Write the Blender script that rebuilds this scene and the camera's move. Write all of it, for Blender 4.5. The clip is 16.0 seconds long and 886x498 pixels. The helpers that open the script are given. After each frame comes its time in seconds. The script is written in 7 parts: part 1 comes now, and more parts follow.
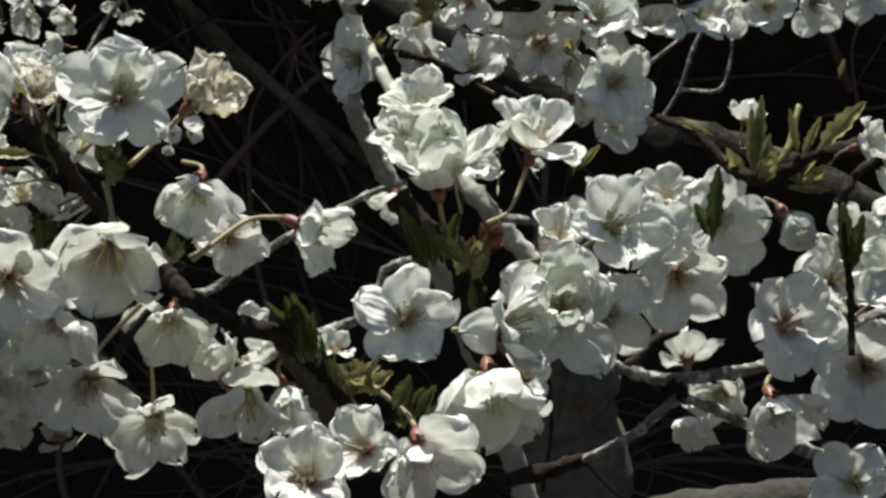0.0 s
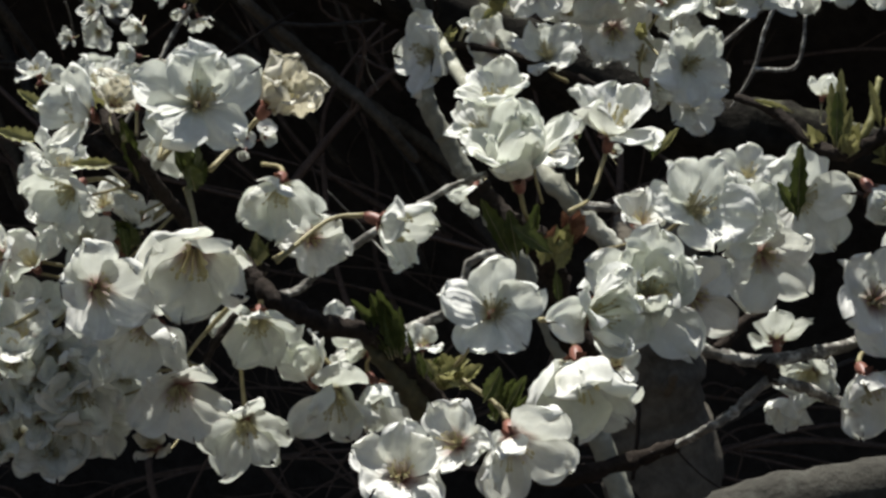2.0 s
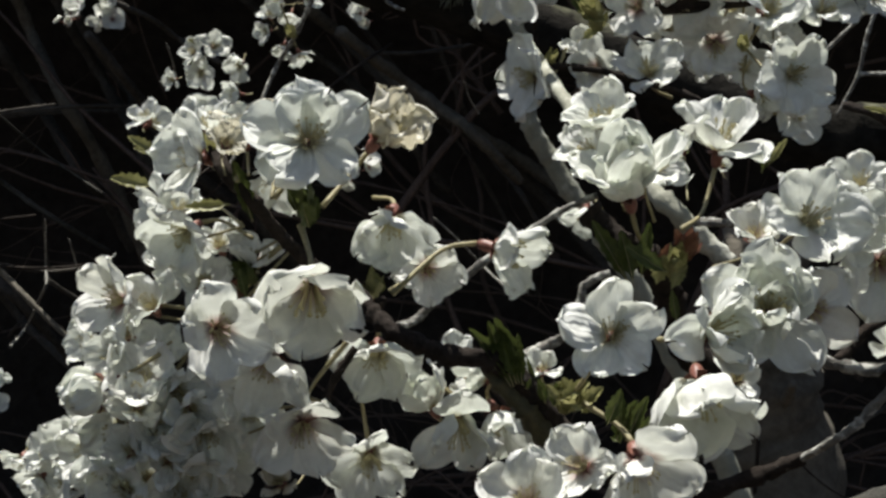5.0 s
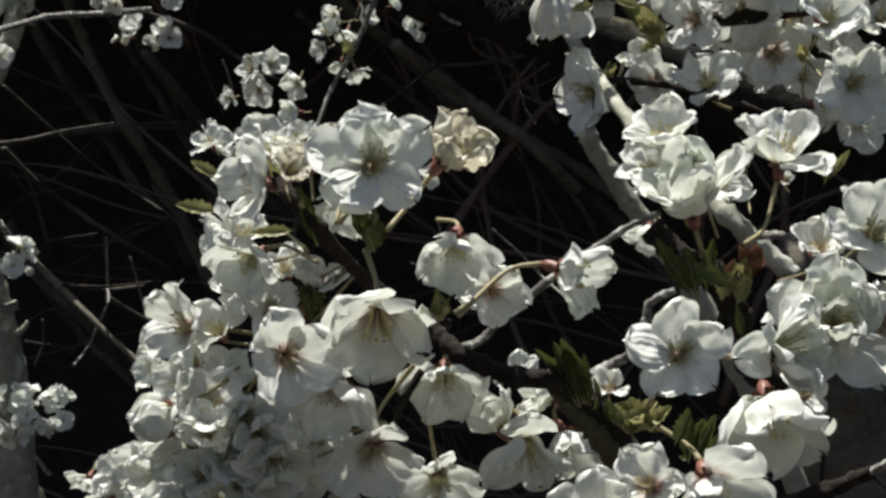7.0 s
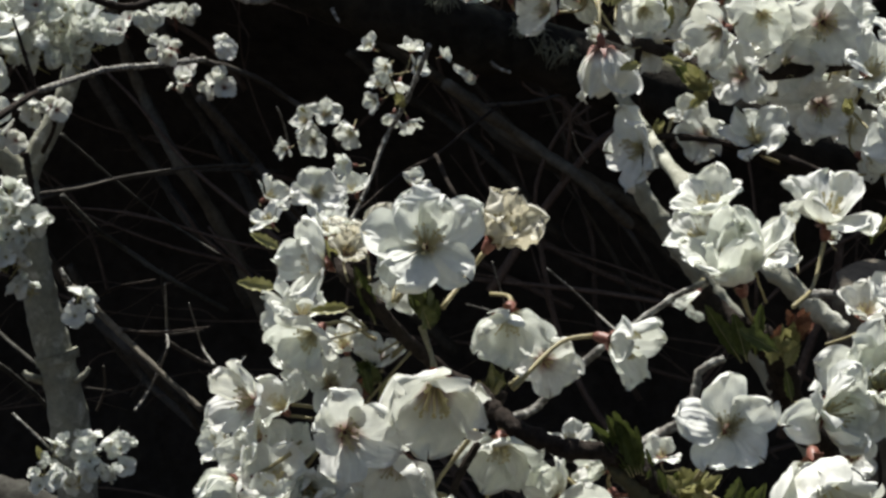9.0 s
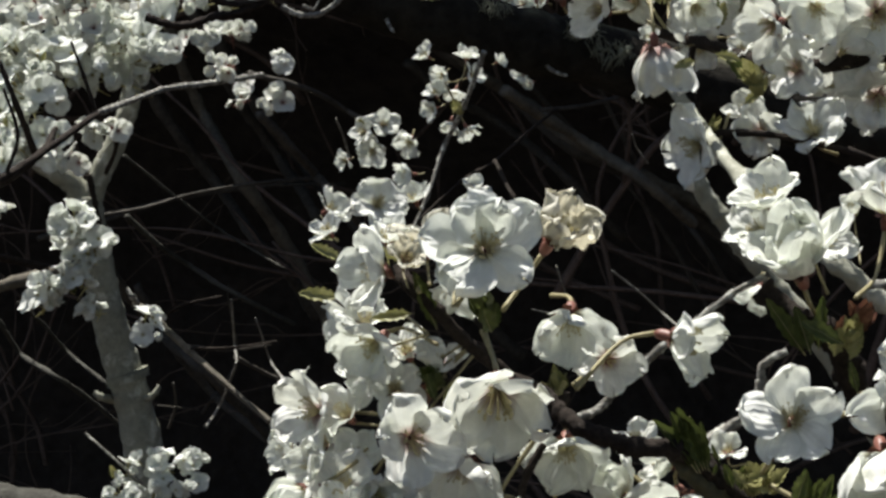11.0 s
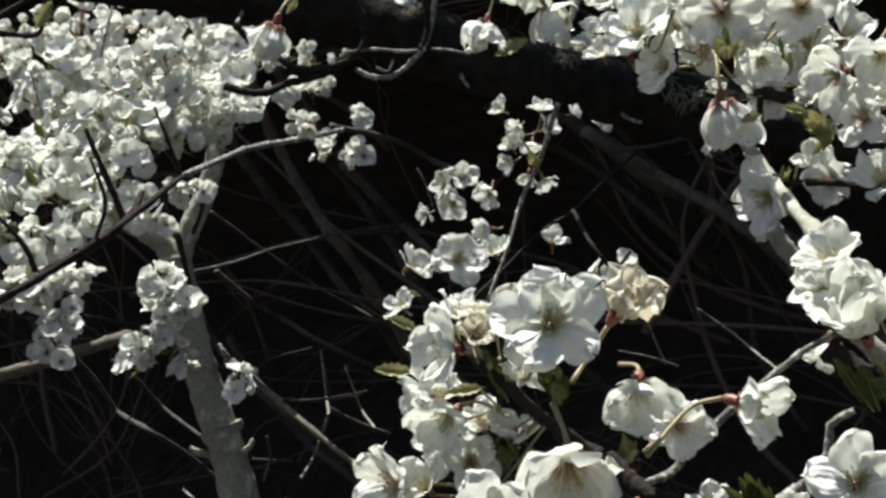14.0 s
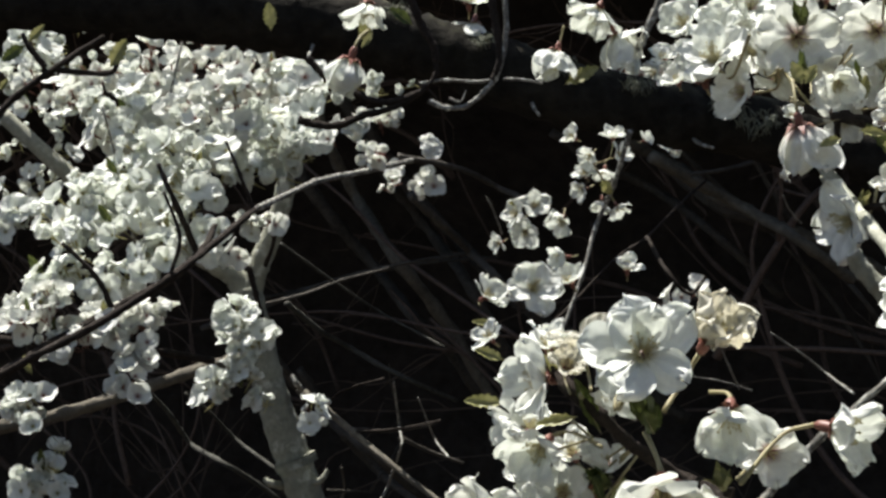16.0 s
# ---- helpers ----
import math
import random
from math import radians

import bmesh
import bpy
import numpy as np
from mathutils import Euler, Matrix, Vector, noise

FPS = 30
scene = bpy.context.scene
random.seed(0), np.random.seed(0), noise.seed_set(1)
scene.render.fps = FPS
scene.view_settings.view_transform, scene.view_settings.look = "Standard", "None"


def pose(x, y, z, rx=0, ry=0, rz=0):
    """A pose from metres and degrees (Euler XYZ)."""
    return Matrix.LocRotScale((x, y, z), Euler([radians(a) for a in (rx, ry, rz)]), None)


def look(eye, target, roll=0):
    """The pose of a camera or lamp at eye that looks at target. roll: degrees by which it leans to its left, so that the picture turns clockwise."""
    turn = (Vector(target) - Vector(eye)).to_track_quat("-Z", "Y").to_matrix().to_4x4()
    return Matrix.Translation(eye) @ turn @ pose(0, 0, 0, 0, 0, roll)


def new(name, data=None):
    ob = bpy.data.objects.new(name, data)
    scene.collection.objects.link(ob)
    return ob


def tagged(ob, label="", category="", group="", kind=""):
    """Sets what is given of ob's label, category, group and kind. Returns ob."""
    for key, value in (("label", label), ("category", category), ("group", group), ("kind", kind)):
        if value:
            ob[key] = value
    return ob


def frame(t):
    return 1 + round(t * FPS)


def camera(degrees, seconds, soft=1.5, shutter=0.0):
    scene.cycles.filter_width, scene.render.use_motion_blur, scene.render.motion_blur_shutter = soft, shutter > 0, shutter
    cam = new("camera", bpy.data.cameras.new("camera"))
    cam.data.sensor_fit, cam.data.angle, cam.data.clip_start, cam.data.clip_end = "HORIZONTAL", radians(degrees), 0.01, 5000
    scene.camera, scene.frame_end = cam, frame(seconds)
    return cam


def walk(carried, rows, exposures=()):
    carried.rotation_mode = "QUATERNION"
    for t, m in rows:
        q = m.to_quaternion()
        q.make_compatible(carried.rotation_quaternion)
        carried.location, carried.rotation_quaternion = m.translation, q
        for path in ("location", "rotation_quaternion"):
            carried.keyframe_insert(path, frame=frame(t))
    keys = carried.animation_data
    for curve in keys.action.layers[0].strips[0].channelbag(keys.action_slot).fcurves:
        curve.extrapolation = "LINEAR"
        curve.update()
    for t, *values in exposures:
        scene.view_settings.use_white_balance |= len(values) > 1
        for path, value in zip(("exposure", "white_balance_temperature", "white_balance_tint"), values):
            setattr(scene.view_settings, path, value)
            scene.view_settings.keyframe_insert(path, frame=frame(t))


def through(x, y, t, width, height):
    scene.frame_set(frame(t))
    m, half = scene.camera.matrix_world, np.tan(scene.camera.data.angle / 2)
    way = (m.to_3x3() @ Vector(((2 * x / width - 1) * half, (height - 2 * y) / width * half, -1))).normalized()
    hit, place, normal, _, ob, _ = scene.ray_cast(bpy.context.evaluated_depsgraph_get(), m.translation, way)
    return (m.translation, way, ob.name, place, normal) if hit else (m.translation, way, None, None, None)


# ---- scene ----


# ------------------------------------------------------------------ camera
def heading(x, y, z, yaw, pitch, roll):
    """A hand-held camera: place, turn to the left, tilt up and lean, in degrees."""
    return pose(x, y, z, 90 + pitch, 0, yaw) @ pose(0, 0, 0, 0, 0, roll)


cam = camera(26.0, 16.0, soft=2.8)
walk(cam, [
    (0, heading(0.0026, 0.0148, 1.4893, 7.324, -3.716, 6.890)),
    (0.5, heading(0.0020, 0.0124, 1.4909, 7.936, -3.864, 6.022)),
    (1, heading(-0.0008, 0.0139, 1.4887, 8.563, -3.899, 5.056)),
    (1.5, heading(-0.0020, 0.0166, 1.4858, 9.075, -4.054, 4.558)),
    (2, heading(-0.0001, 0.0173, 1.4882, 9.592, -4.107, 4.132)),
    (2.5, heading(0.0003, 0.0130, 1.4931, 10.008, -3.914, 3.533)),
    (3, heading(-0.0007, 0.0037, 1.4998, 10.573, -3.750, 2.978)),
    (3.5, heading(0.0007, 0.0075, 1.4963, 11.169, -3.624, 2.159)),
    (4, heading(-0.0024, 0.0117, 1.4930, 11.840, -3.747, 1.699)),
    (4.2, heading(-0.0029, 0.0125, 1.4901, 12.025, -3.714, 1.777)),
    (6.3, heading(-0.0026, 0.0200, 1.4898, 14.063, -3.489, -0.052)),
    (6.5, heading(-0.0051, 0.0144, 1.4931, 14.130, -3.507, 0.191)),
    (7, heading(-0.0049, 0.0136, 1.4946, 14.508, -3.357, -0.014)),
    (7.5, heading(-0.0047, 0.0106, 1.4977, 14.632, -2.943, -0.398)),
    (8, heading(-0.0020, 0.0072, 1.5009, 14.852, -2.710, -0.593)),
    (8.5, heading(-0.0011, 0.0042, 1.5031, 15.469, -2.691, -0.974)),
    (9, heading(0.0007, -0.0046, 1.5124, 16.145, -2.475, -1.151)),
    (11.5, heading(0.0043, -0.0069, 1.5109, 18.418, -2.082, -3.710)),
    (12, heading(0.0061, -0.0083, 1.5147, 18.768, -1.970, -3.802)),
    (12.5, heading(0.0124, -0.0166, 1.5222, 19.229, -1.758, -3.954)),
    (13, heading(0.0177, -0.0165, 1.5228, 19.687, -1.497, -4.593)),
    (13.5, heading(0.0175, -0.0196, 1.5250, 20.148, -1.159, -5.309)),
    (14, heading(0.0195, -0.0228, 1.5261, 20.695, -0.878, -5.611)),
    (14.5, heading(0.0202, -0.0234, 1.5280, 21.244, -0.668, -5.868)),
    (15, heading(0.0167, -0.0211, 1.5255, 21.739, -0.417, -6.203)),
    (15.5, heading(0.0134, -0.0261, 1.5270, 22.131, -0.112, -6.265)),
    (16, heading(0.0122, -0.0292, 1.5286, 22.505, 0.151, -6.606)),
], exposures=[(0, 0.70), (6.3, 0.71), (11.3, 0.93), (16, 1.13)])

# ------------------------------------------------------------------ light
SUN_ELEVATION, SUN_YAW = 74.0, 50.0   # degrees; yaw to the left of +y, where the sun stands
world = bpy.data.worlds.new("sky")
scene.world = world
world.use_nodes = True
wn = world.node_tree.nodes
sky = wn.new("ShaderNodeTexSky")
sky.sky_type, sky.sun_disc = "NISHITA", False
sky.dust_density, sky.ozone_density = 2.0, 1.2
sky.sun_elevation = radians(SUN_ELEVATION)
sky.sun_rotation = radians(-SUN_YAW)
wn["Background"].inputs["Strength"].default_value = 0.042
world.node_tree.links.new(sky.outputs[0], wn["Background"].inputs["Color"])
sun_data = bpy.data.lights.new("sun", "SUN")
sun_data.energy, sun_data.angle, sun_data.color = 5.0, radians(0.6), (1.0, 0.975, 0.93)
sun = new("sun", sun_data)
ce, se = math.cos(radians(SUN_ELEVATION)), math.sin(radians(SUN_ELEVATION))
TO_SUN = Vector((-math.sin(radians(SUN_YAW)) * ce, math.cos(radians(SUN_YAW)) * ce, se))
sun.matrix_world = look(TO_SUN * 20, (0, 0, 0))


# ------------------------------------------------------------------ materials
def material(name):
    m = bpy.data.materials.new(name)
    m.use_nodes = True
    t = m.node_tree
    t.nodes.clear()
    return m, t.nodes, t.links


def ramp(nodes, links, fac, stops):
    r = nodes.new("ShaderNodeValToRGB")
    e = r.color_ramp.elements
    while len(e) < len(stops):
        e.new(0.5)
    for el, (p, c) in zip(e, stops):
        el.position, el.color = p, (*c, 1)
    links.new(fac, r.inputs[0])
    return r.outputs[0]


def noise_of(nodes, links, vec, scale, detail=4.0, rough=0.55):
    n = nodes.new("ShaderNodeTexNoise")
    n.inputs["Scale"].default_value, n.inputs["Detail"].default_value, n.inputs["Roughness"].default_value = scale, detail, rough
    links.new(vec, n.inputs["Vector"])
    return n.outputs["Fac"]


def mixed(nodes, links, fac, a, b, mode="MIX"):
    m = nodes.new("ShaderNodeMix")
    m.data_type, m.blend_type = "RGBA", mode
    for value, slot in ((fac, 0), (a, 6), (b, 7)):
        if isinstance(value, (int, float)):
            m.inputs[slot].default_value = value
        elif isinstance(value, tuple):
            m.inputs[slot].default_value = (*value, 1)
        else:
            links.new(value, m.inputs[slot])
    return m.outputs[2]


def petal_material(name, blade, base, through, vein=0.45, see=0.32, claw=0.30):
    """Thin living petal: matt face, light coming through it, fine veins and a tinted claw."""
    m, n, l = material(name)
    uv = n.new("ShaderNodeUVMap").outputs[0]
    co = n.new("ShaderNodeTexCoord").outputs["Object"]
    sep = n.new("ShaderNodeSeparateXYZ")
    l.new(uv, sep.inputs[0])
    info = n.new("ShaderNodeObjectInfo")
    col = ramp(n, l, sep.outputs[0], [(0.0, base), (claw * 0.5, tuple(0.5 * (a + b) for a, b in zip(base, blade))), (claw, blade), (1.0, blade)])
    blot = ramp(n, l, noise_of(n, l, co, 110.0), [(0.32, (0.82, 0.82, 0.80)), (0.62, (1, 1, 1))])
    col = mixed(n, l, 1.0, col, blot, "MULTIPLY")
    own = ramp(n, l, info.outputs["Random"], [(0.0, (0.95, 0.95, 0.92)), (0.5, (1, 1, 1)), (1.0, (0.97, 0.96, 0.94))])
    col = mixed(n, l, 1.0, col, own, "MULTIPLY")
    # veins fan out along the blade
    wave = n.new("ShaderNodeTexWave")
    wave.wave_type, wave.bands_direction = "BANDS", "Y"
    wave.inputs["Scale"].default_value, wave.inputs["Distortion"].default_value = 2.2, 3.0
    wave.inputs["Detail"].default_value, wave.inputs["Detail Scale"].default_value = 2.0, 1.5
    l.new(uv, wave.inputs["Vector"])
    fine = noise_of(n, l, co, 260.0, 3.0)
    add = n.new("ShaderNodeMath")
    add.operation = "MULTIPLY_ADD"
    l.new(fine, add.inputs[0])
    add.inputs[1].default_value = 1.6
    l.new(wave.outputs["Fac"], add.inputs[2])
    bump = n.new("ShaderNodeBump")
    bump.inputs["Strength"].default_value, bump.inputs["Distance"].default_value = vein, 0.0004
    l.new(add.outputs[0], bump.inputs["Height"])
    face = n.new("ShaderNodeBsdfPrincipled")
    face.inputs["Roughness"].default_value = 0.62
    face.inputs["Specular IOR Level"].default_value = 0.22
    l.new(col, face.inputs["Base Color"])
    l.new(bump.outputs[0], face.inputs["Normal"])
    behind = n.new("ShaderNodeBsdfTranslucent")
    l.new(mixed(n, l, 1.0, col, through, "MULTIPLY"), behind.inputs["Color"])
    mix = n.new("ShaderNodeMixShader")
    mix.inputs[0].default_value = see
    l.new(face.outputs[0], mix.inputs[1])
    l.new(behind.outputs[0], mix.inputs[2])
    out = n.new("ShaderNodeOutputMaterial")
    l.new(mix.outputs[0], out.inputs[0])
    return m


def skin_material(name, dark, light, scale=300.0, rough=0.5, bumpy=0.3, size=0.0006, see=0.0, patch=None, patch_scale=60.0, patch_at=(0.5, 0.6), upward=False, gloss=0.3):
    """Bark, stalks, leaves and soil: two scales of blotches, relief, and patches of lichen or moss where given."""
    m, n, l = material(name)
    co = n.new("ShaderNodeTexCoord").outputs["Object"]
    info = n.new("ShaderNodeObjectInfo")
    big = noise_of(n, l, co, scale * 0.22, 3.0)
    small = noise_of(n, l, co, scale, 6.0, 0.65)
    mean = n.new("ShaderNodeMath")
    mean.operation = "MULTIPLY_ADD"
    l.new(small, mean.inputs[0])
    mean.inputs[1].default_value = 0.6
    half = n.new("ShaderNodeMath")
    half.operation = "MULTIPLY"
    half.inputs[1].default_value = 0.4
    l.new(big, half.inputs[0])
    l.new(half.outputs[0], mean.inputs[2])
    col = ramp(n, l, mean.outputs[0], [(0.34, dark), (0.66, light)])
    own = ramp(n, l, info.outputs["Random"], [(0.0, (0.82, 0.82, 0.82)), (1.0, (1, 1, 1))])
    col = mixed(n, l, 1.0, col, own, "MULTIPLY")
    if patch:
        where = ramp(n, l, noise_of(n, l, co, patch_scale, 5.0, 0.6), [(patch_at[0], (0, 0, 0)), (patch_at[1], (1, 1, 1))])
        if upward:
            # moss and lichen grow on the upper side; the mask also paints its lit strip
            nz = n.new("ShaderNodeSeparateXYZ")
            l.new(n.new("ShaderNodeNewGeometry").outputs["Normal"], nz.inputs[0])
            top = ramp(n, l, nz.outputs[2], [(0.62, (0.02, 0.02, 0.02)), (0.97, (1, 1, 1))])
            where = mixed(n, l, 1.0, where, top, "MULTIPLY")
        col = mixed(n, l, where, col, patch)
    bump = n.new("ShaderNodeBump")
    bump.inputs["Strength"].default_value, bump.inputs["Distance"].default_value = bumpy, size
    l.new(small, bump.inputs["Height"])
    face = n.new("ShaderNodeBsdfPrincipled")
    face.inputs["Roughness"].default_value = rough
    face.inputs["Specular IOR Level"].default_value = gloss
    l.new(col, face.inputs["Base Color"])
    l.new(bump.outputs[0], face.inputs["Normal"])
    out = n.new("ShaderNodeOutputMaterial")
    last = face
    if see:
        behind = n.new("ShaderNodeBsdfTranslucent")
        l.new(col, behind.inputs["Color"])
        last = n.new("ShaderNodeMixShader")
        last.inputs[0].default_value = see
        l.new(face.outputs[0], last.inputs[1])
        l.new(behind.outputs[0], last.inputs[2])
    l.new(last.outputs[0], out.inputs[0])
    return m


PETAL = petal_material("petal", (0.855, 0.868, 0.815), (0.44, 0.40, 0.20), (0.92, 0.95, 0.90), claw=0.22)
PETAL_PINK = petal_material("petal_with_pink_base", (0.858, 0.862, 0.81), (0.33, 0.155, 0.125), (0.92, 0.945, 0.90), claw=0.32)
PETAL_OLD = petal_material("petal_withering", (0.74, 0.72, 0.62), (0.46, 0.37, 0.20), (0.94, 0.91, 0.80), 0.9)
CALYX = skin_material("calyx", (0.12, 0.046, 0.034), (0.26, 0.115, 0.082), 500.0, 0.45, 0.2, 0.0003)
SHOOT = skin_material("olive_shoot", (0.030, 0.028, 0.012), (0.085, 0.075, 0.035), 400.0, 0.6, 0.5, 0.0006)
STALK = skin_material("stalk", (0.24, 0.21, 0.10), (0.42, 0.37, 0.21), 500.0, 0.5, 0.2, 0.0003, 0.15)
FILAMENT = skin_material("filament_pale", (0.48, 0.43, 0.22), (0.66, 0.60, 0.38), 900.0, 0.5, 0.0, 0.0002, 0.2)
LEAF = skin_material("young_leaf", (0.045, 0.065, 0.015), (0.125, 0.145, 0.04), 350.0, 0.42, 0.5, 0.0006, 0.3)
LEAF_PALE = skin_material("bud_scale", (0.19, 0.19, 0.06), (0.40, 0.38, 0.17), 350.0, 0.45, 0.4, 0.0005, 0.3)
LEAF_BRONZE = skin_material("bronze_leaf", (0.10, 0.035, 0.03), (0.20, 0.10, 0.05), 350.0, 0.42, 0.4, 0.0005, 0.25)
BARK = skin_material("dark_bark", (0.013, 0.010, 0.008), (0.048, 0.038, 0.030), 450.0, 0.85, 0.9, 0.0016, patch=(0.19, 0.18, 0.155), patch_scale=260.0, patch_at=(0.68, 0.76), gloss=0.1)
TRUNK_BARK = skin_material("trunk_bark", (0.065, 0.057, 0.043), (0.19, 0.168, 0.128), 70.0, 0.9, 0.8, 0.004)
LICHEN_BARK = skin_material("lichened_bark", (0.075, 0.068, 0.056), (0.235, 0.225, 0.195), 500.0, 0.85, 0.9, 0.0014, patch=(0.43, 0.43, 0.38), patch_scale=190.0, patch_at=(0.50, 0.62))
# old mossy bark, its base taken near black to hold the limb's shade
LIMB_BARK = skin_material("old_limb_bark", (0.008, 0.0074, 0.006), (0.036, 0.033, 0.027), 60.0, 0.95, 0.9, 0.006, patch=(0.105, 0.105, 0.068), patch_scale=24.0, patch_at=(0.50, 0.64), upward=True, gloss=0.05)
PALE_BARK = skin_material("pale_smooth_bark", (0.19, 0.19, 0.142), (0.36, 0.36, 0.28), 90.0, 0.75, 0.6, 0.003, patch=(0.50, 0.50, 0.42), patch_scale=40.0, patch_at=(0.55, 0.70))
# grey taken well down, so dim light sits in the bark colour
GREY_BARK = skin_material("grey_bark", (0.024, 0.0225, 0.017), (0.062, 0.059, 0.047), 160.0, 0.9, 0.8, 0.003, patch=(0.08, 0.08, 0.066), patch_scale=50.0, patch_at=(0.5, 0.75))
SHRUB_BARK = skin_material("shrub_bark", (0.034, 0.029, 0.023), (0.10, 0.088, 0.07), 90.0, 0.8, 0.5, 0.002)
LICHEN = skin_material("lichen", (0.10, 0.11, 0.08), (0.26, 0.27, 0.20), 300.0, 0.9, 0.4, 0.001, 0.2)
TWIG_BARK = skin_material("shrub_twig", (0.058, 0.039, 0.030), (0.158, 0.115, 0.09), 120.0, 0.8, 0.5, 0.002)
# leaf litter taken near black: the deep shade behind is put into its colour
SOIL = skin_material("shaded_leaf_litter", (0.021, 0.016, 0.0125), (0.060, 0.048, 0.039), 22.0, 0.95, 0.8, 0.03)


# ------------------------------------------------------------------ mesh helpers
def mesh_object(name, verts, faces, mat, parent=None, label="", uvs=None, smooth=True):
    me = bpy.data.meshes.new(name)
    me.from_pydata([tuple(v) for v in verts], [], faces)
    if uvs:
        layer = me.uv_layers.new(name="UVMap")
        for loop in me.loops:
            layer.data[loop.index].uv = uvs[loop.vertex_index]
    if smooth:
        me.polygons.foreach_set("use_smooth", [True] * len(me.polygons))
    me.materials.append(mat)
    ob = new(name, me)
    if parent:
        ob.parent = parent
    if label:
        tagged(ob, label=label)
    return ob


def smooth_line(points, steps):
    """A Catmull-Rom line through points that may carry a radius as their fourth number."""
    p = [Vector(q) for q in points]
    p = [p[0] * 2 - p[1]] + p + [p[-1] * 2 - p[-2]]
    out = []
    for i in range(1, len(p) - 2):
        a, b, c, d = p[i - 1:i + 3]
        for k in range(steps):
            t = k / steps
            out.append(0.5 * (2 * b + (c - a) * t + (2 * a - 5 * b + 4 * c - d) * t * t + (3 * b - a - 3 * c + d) * t ** 3))
    out.append(p[-2].copy())
    return out


def tube(verts, faces, line, radii, sides=8, knob=0.0, seed=0.0, closed=True):
    """Adds a tapering, slightly knobbly tube along a line."""
    start = len(verts)
    up = Vector((0.13, 0.21, 0.97))
    for i, c in enumerate(line):
        d = (line[min(i + 1, len(line) - 1)] - line[max(i - 1, 0)]).normalized()
        a = d.cross(up)
        a = a.normalized() if a.length > 0.05 else d.orthogonal().normalized()
        b = d.cross(a)
        for k in range(sides):
            w = 2 * math.pi * k / sides
            r = radii[i]
            if knob:
                r *= 1 + knob * (noise.noise((i * 0.55 + seed, math.cos(w) * 1.3, math.sin(w) * 1.3 + seed)) + 0.4 * noise.noise((i * 1.7, math.cos(w) * 3 + seed, math.sin(w) * 3)))
            verts.append(c + (a * math.cos(w) + b * math.sin(w)) * r)
    for i in range(len(line) - 1):
        for k in range(sides):
            p, q = start + i * sides + k, start + i * sides + (k + 1) % sides
            faces.append((p, q, q + sides, p + sides))
    if closed:
        faces.append(tuple(start + k for k in reversed(range(sides))))
        faces.append(tuple(start + (len(line) - 1) * sides + k for k in range(sides)))


def stem(name, points, r0, r1, mat, parent=None, label="", sides=11, steps=10, knob=0.42, nodes=True, wander=0.0, seed=0):
    """A twig, branch or trunk through points, from radius r0 to r1, with swollen nodes."""
    rnd = random.Random(seed + len(points) * 7)
    line = smooth_line(points, steps)
    n = len(line)
    radii = []
    for i in range(n):
        r = r0 + (r1 - r0) * i / (n - 1)
        if nodes and i % steps == 0 and 0 < i < n - 1:
            r *= 1.22
        radii.append(r * rnd.uniform(0.94, 1.06))
        if wander and 0 < i < n - 1:
            line[i] = line[i] + Vector((rnd.uniform(-1, 1), rnd.uniform(-1, 1), rnd.uniform(-1, 1))) * wander
    verts, faces = [], []
    tube(verts, faces, line, radii, sides, knob, seed * 3.7)
    return mesh_object(name, verts, faces, mat, parent, label)


def frame_of(axis, spin=0.0):
    """A turn that brings +z to axis."""
    return Vector(axis).normalized().to_track_quat("Z", "Y").to_matrix().to_4x4() @ Matrix.Rotation(spin, 4, "Z")


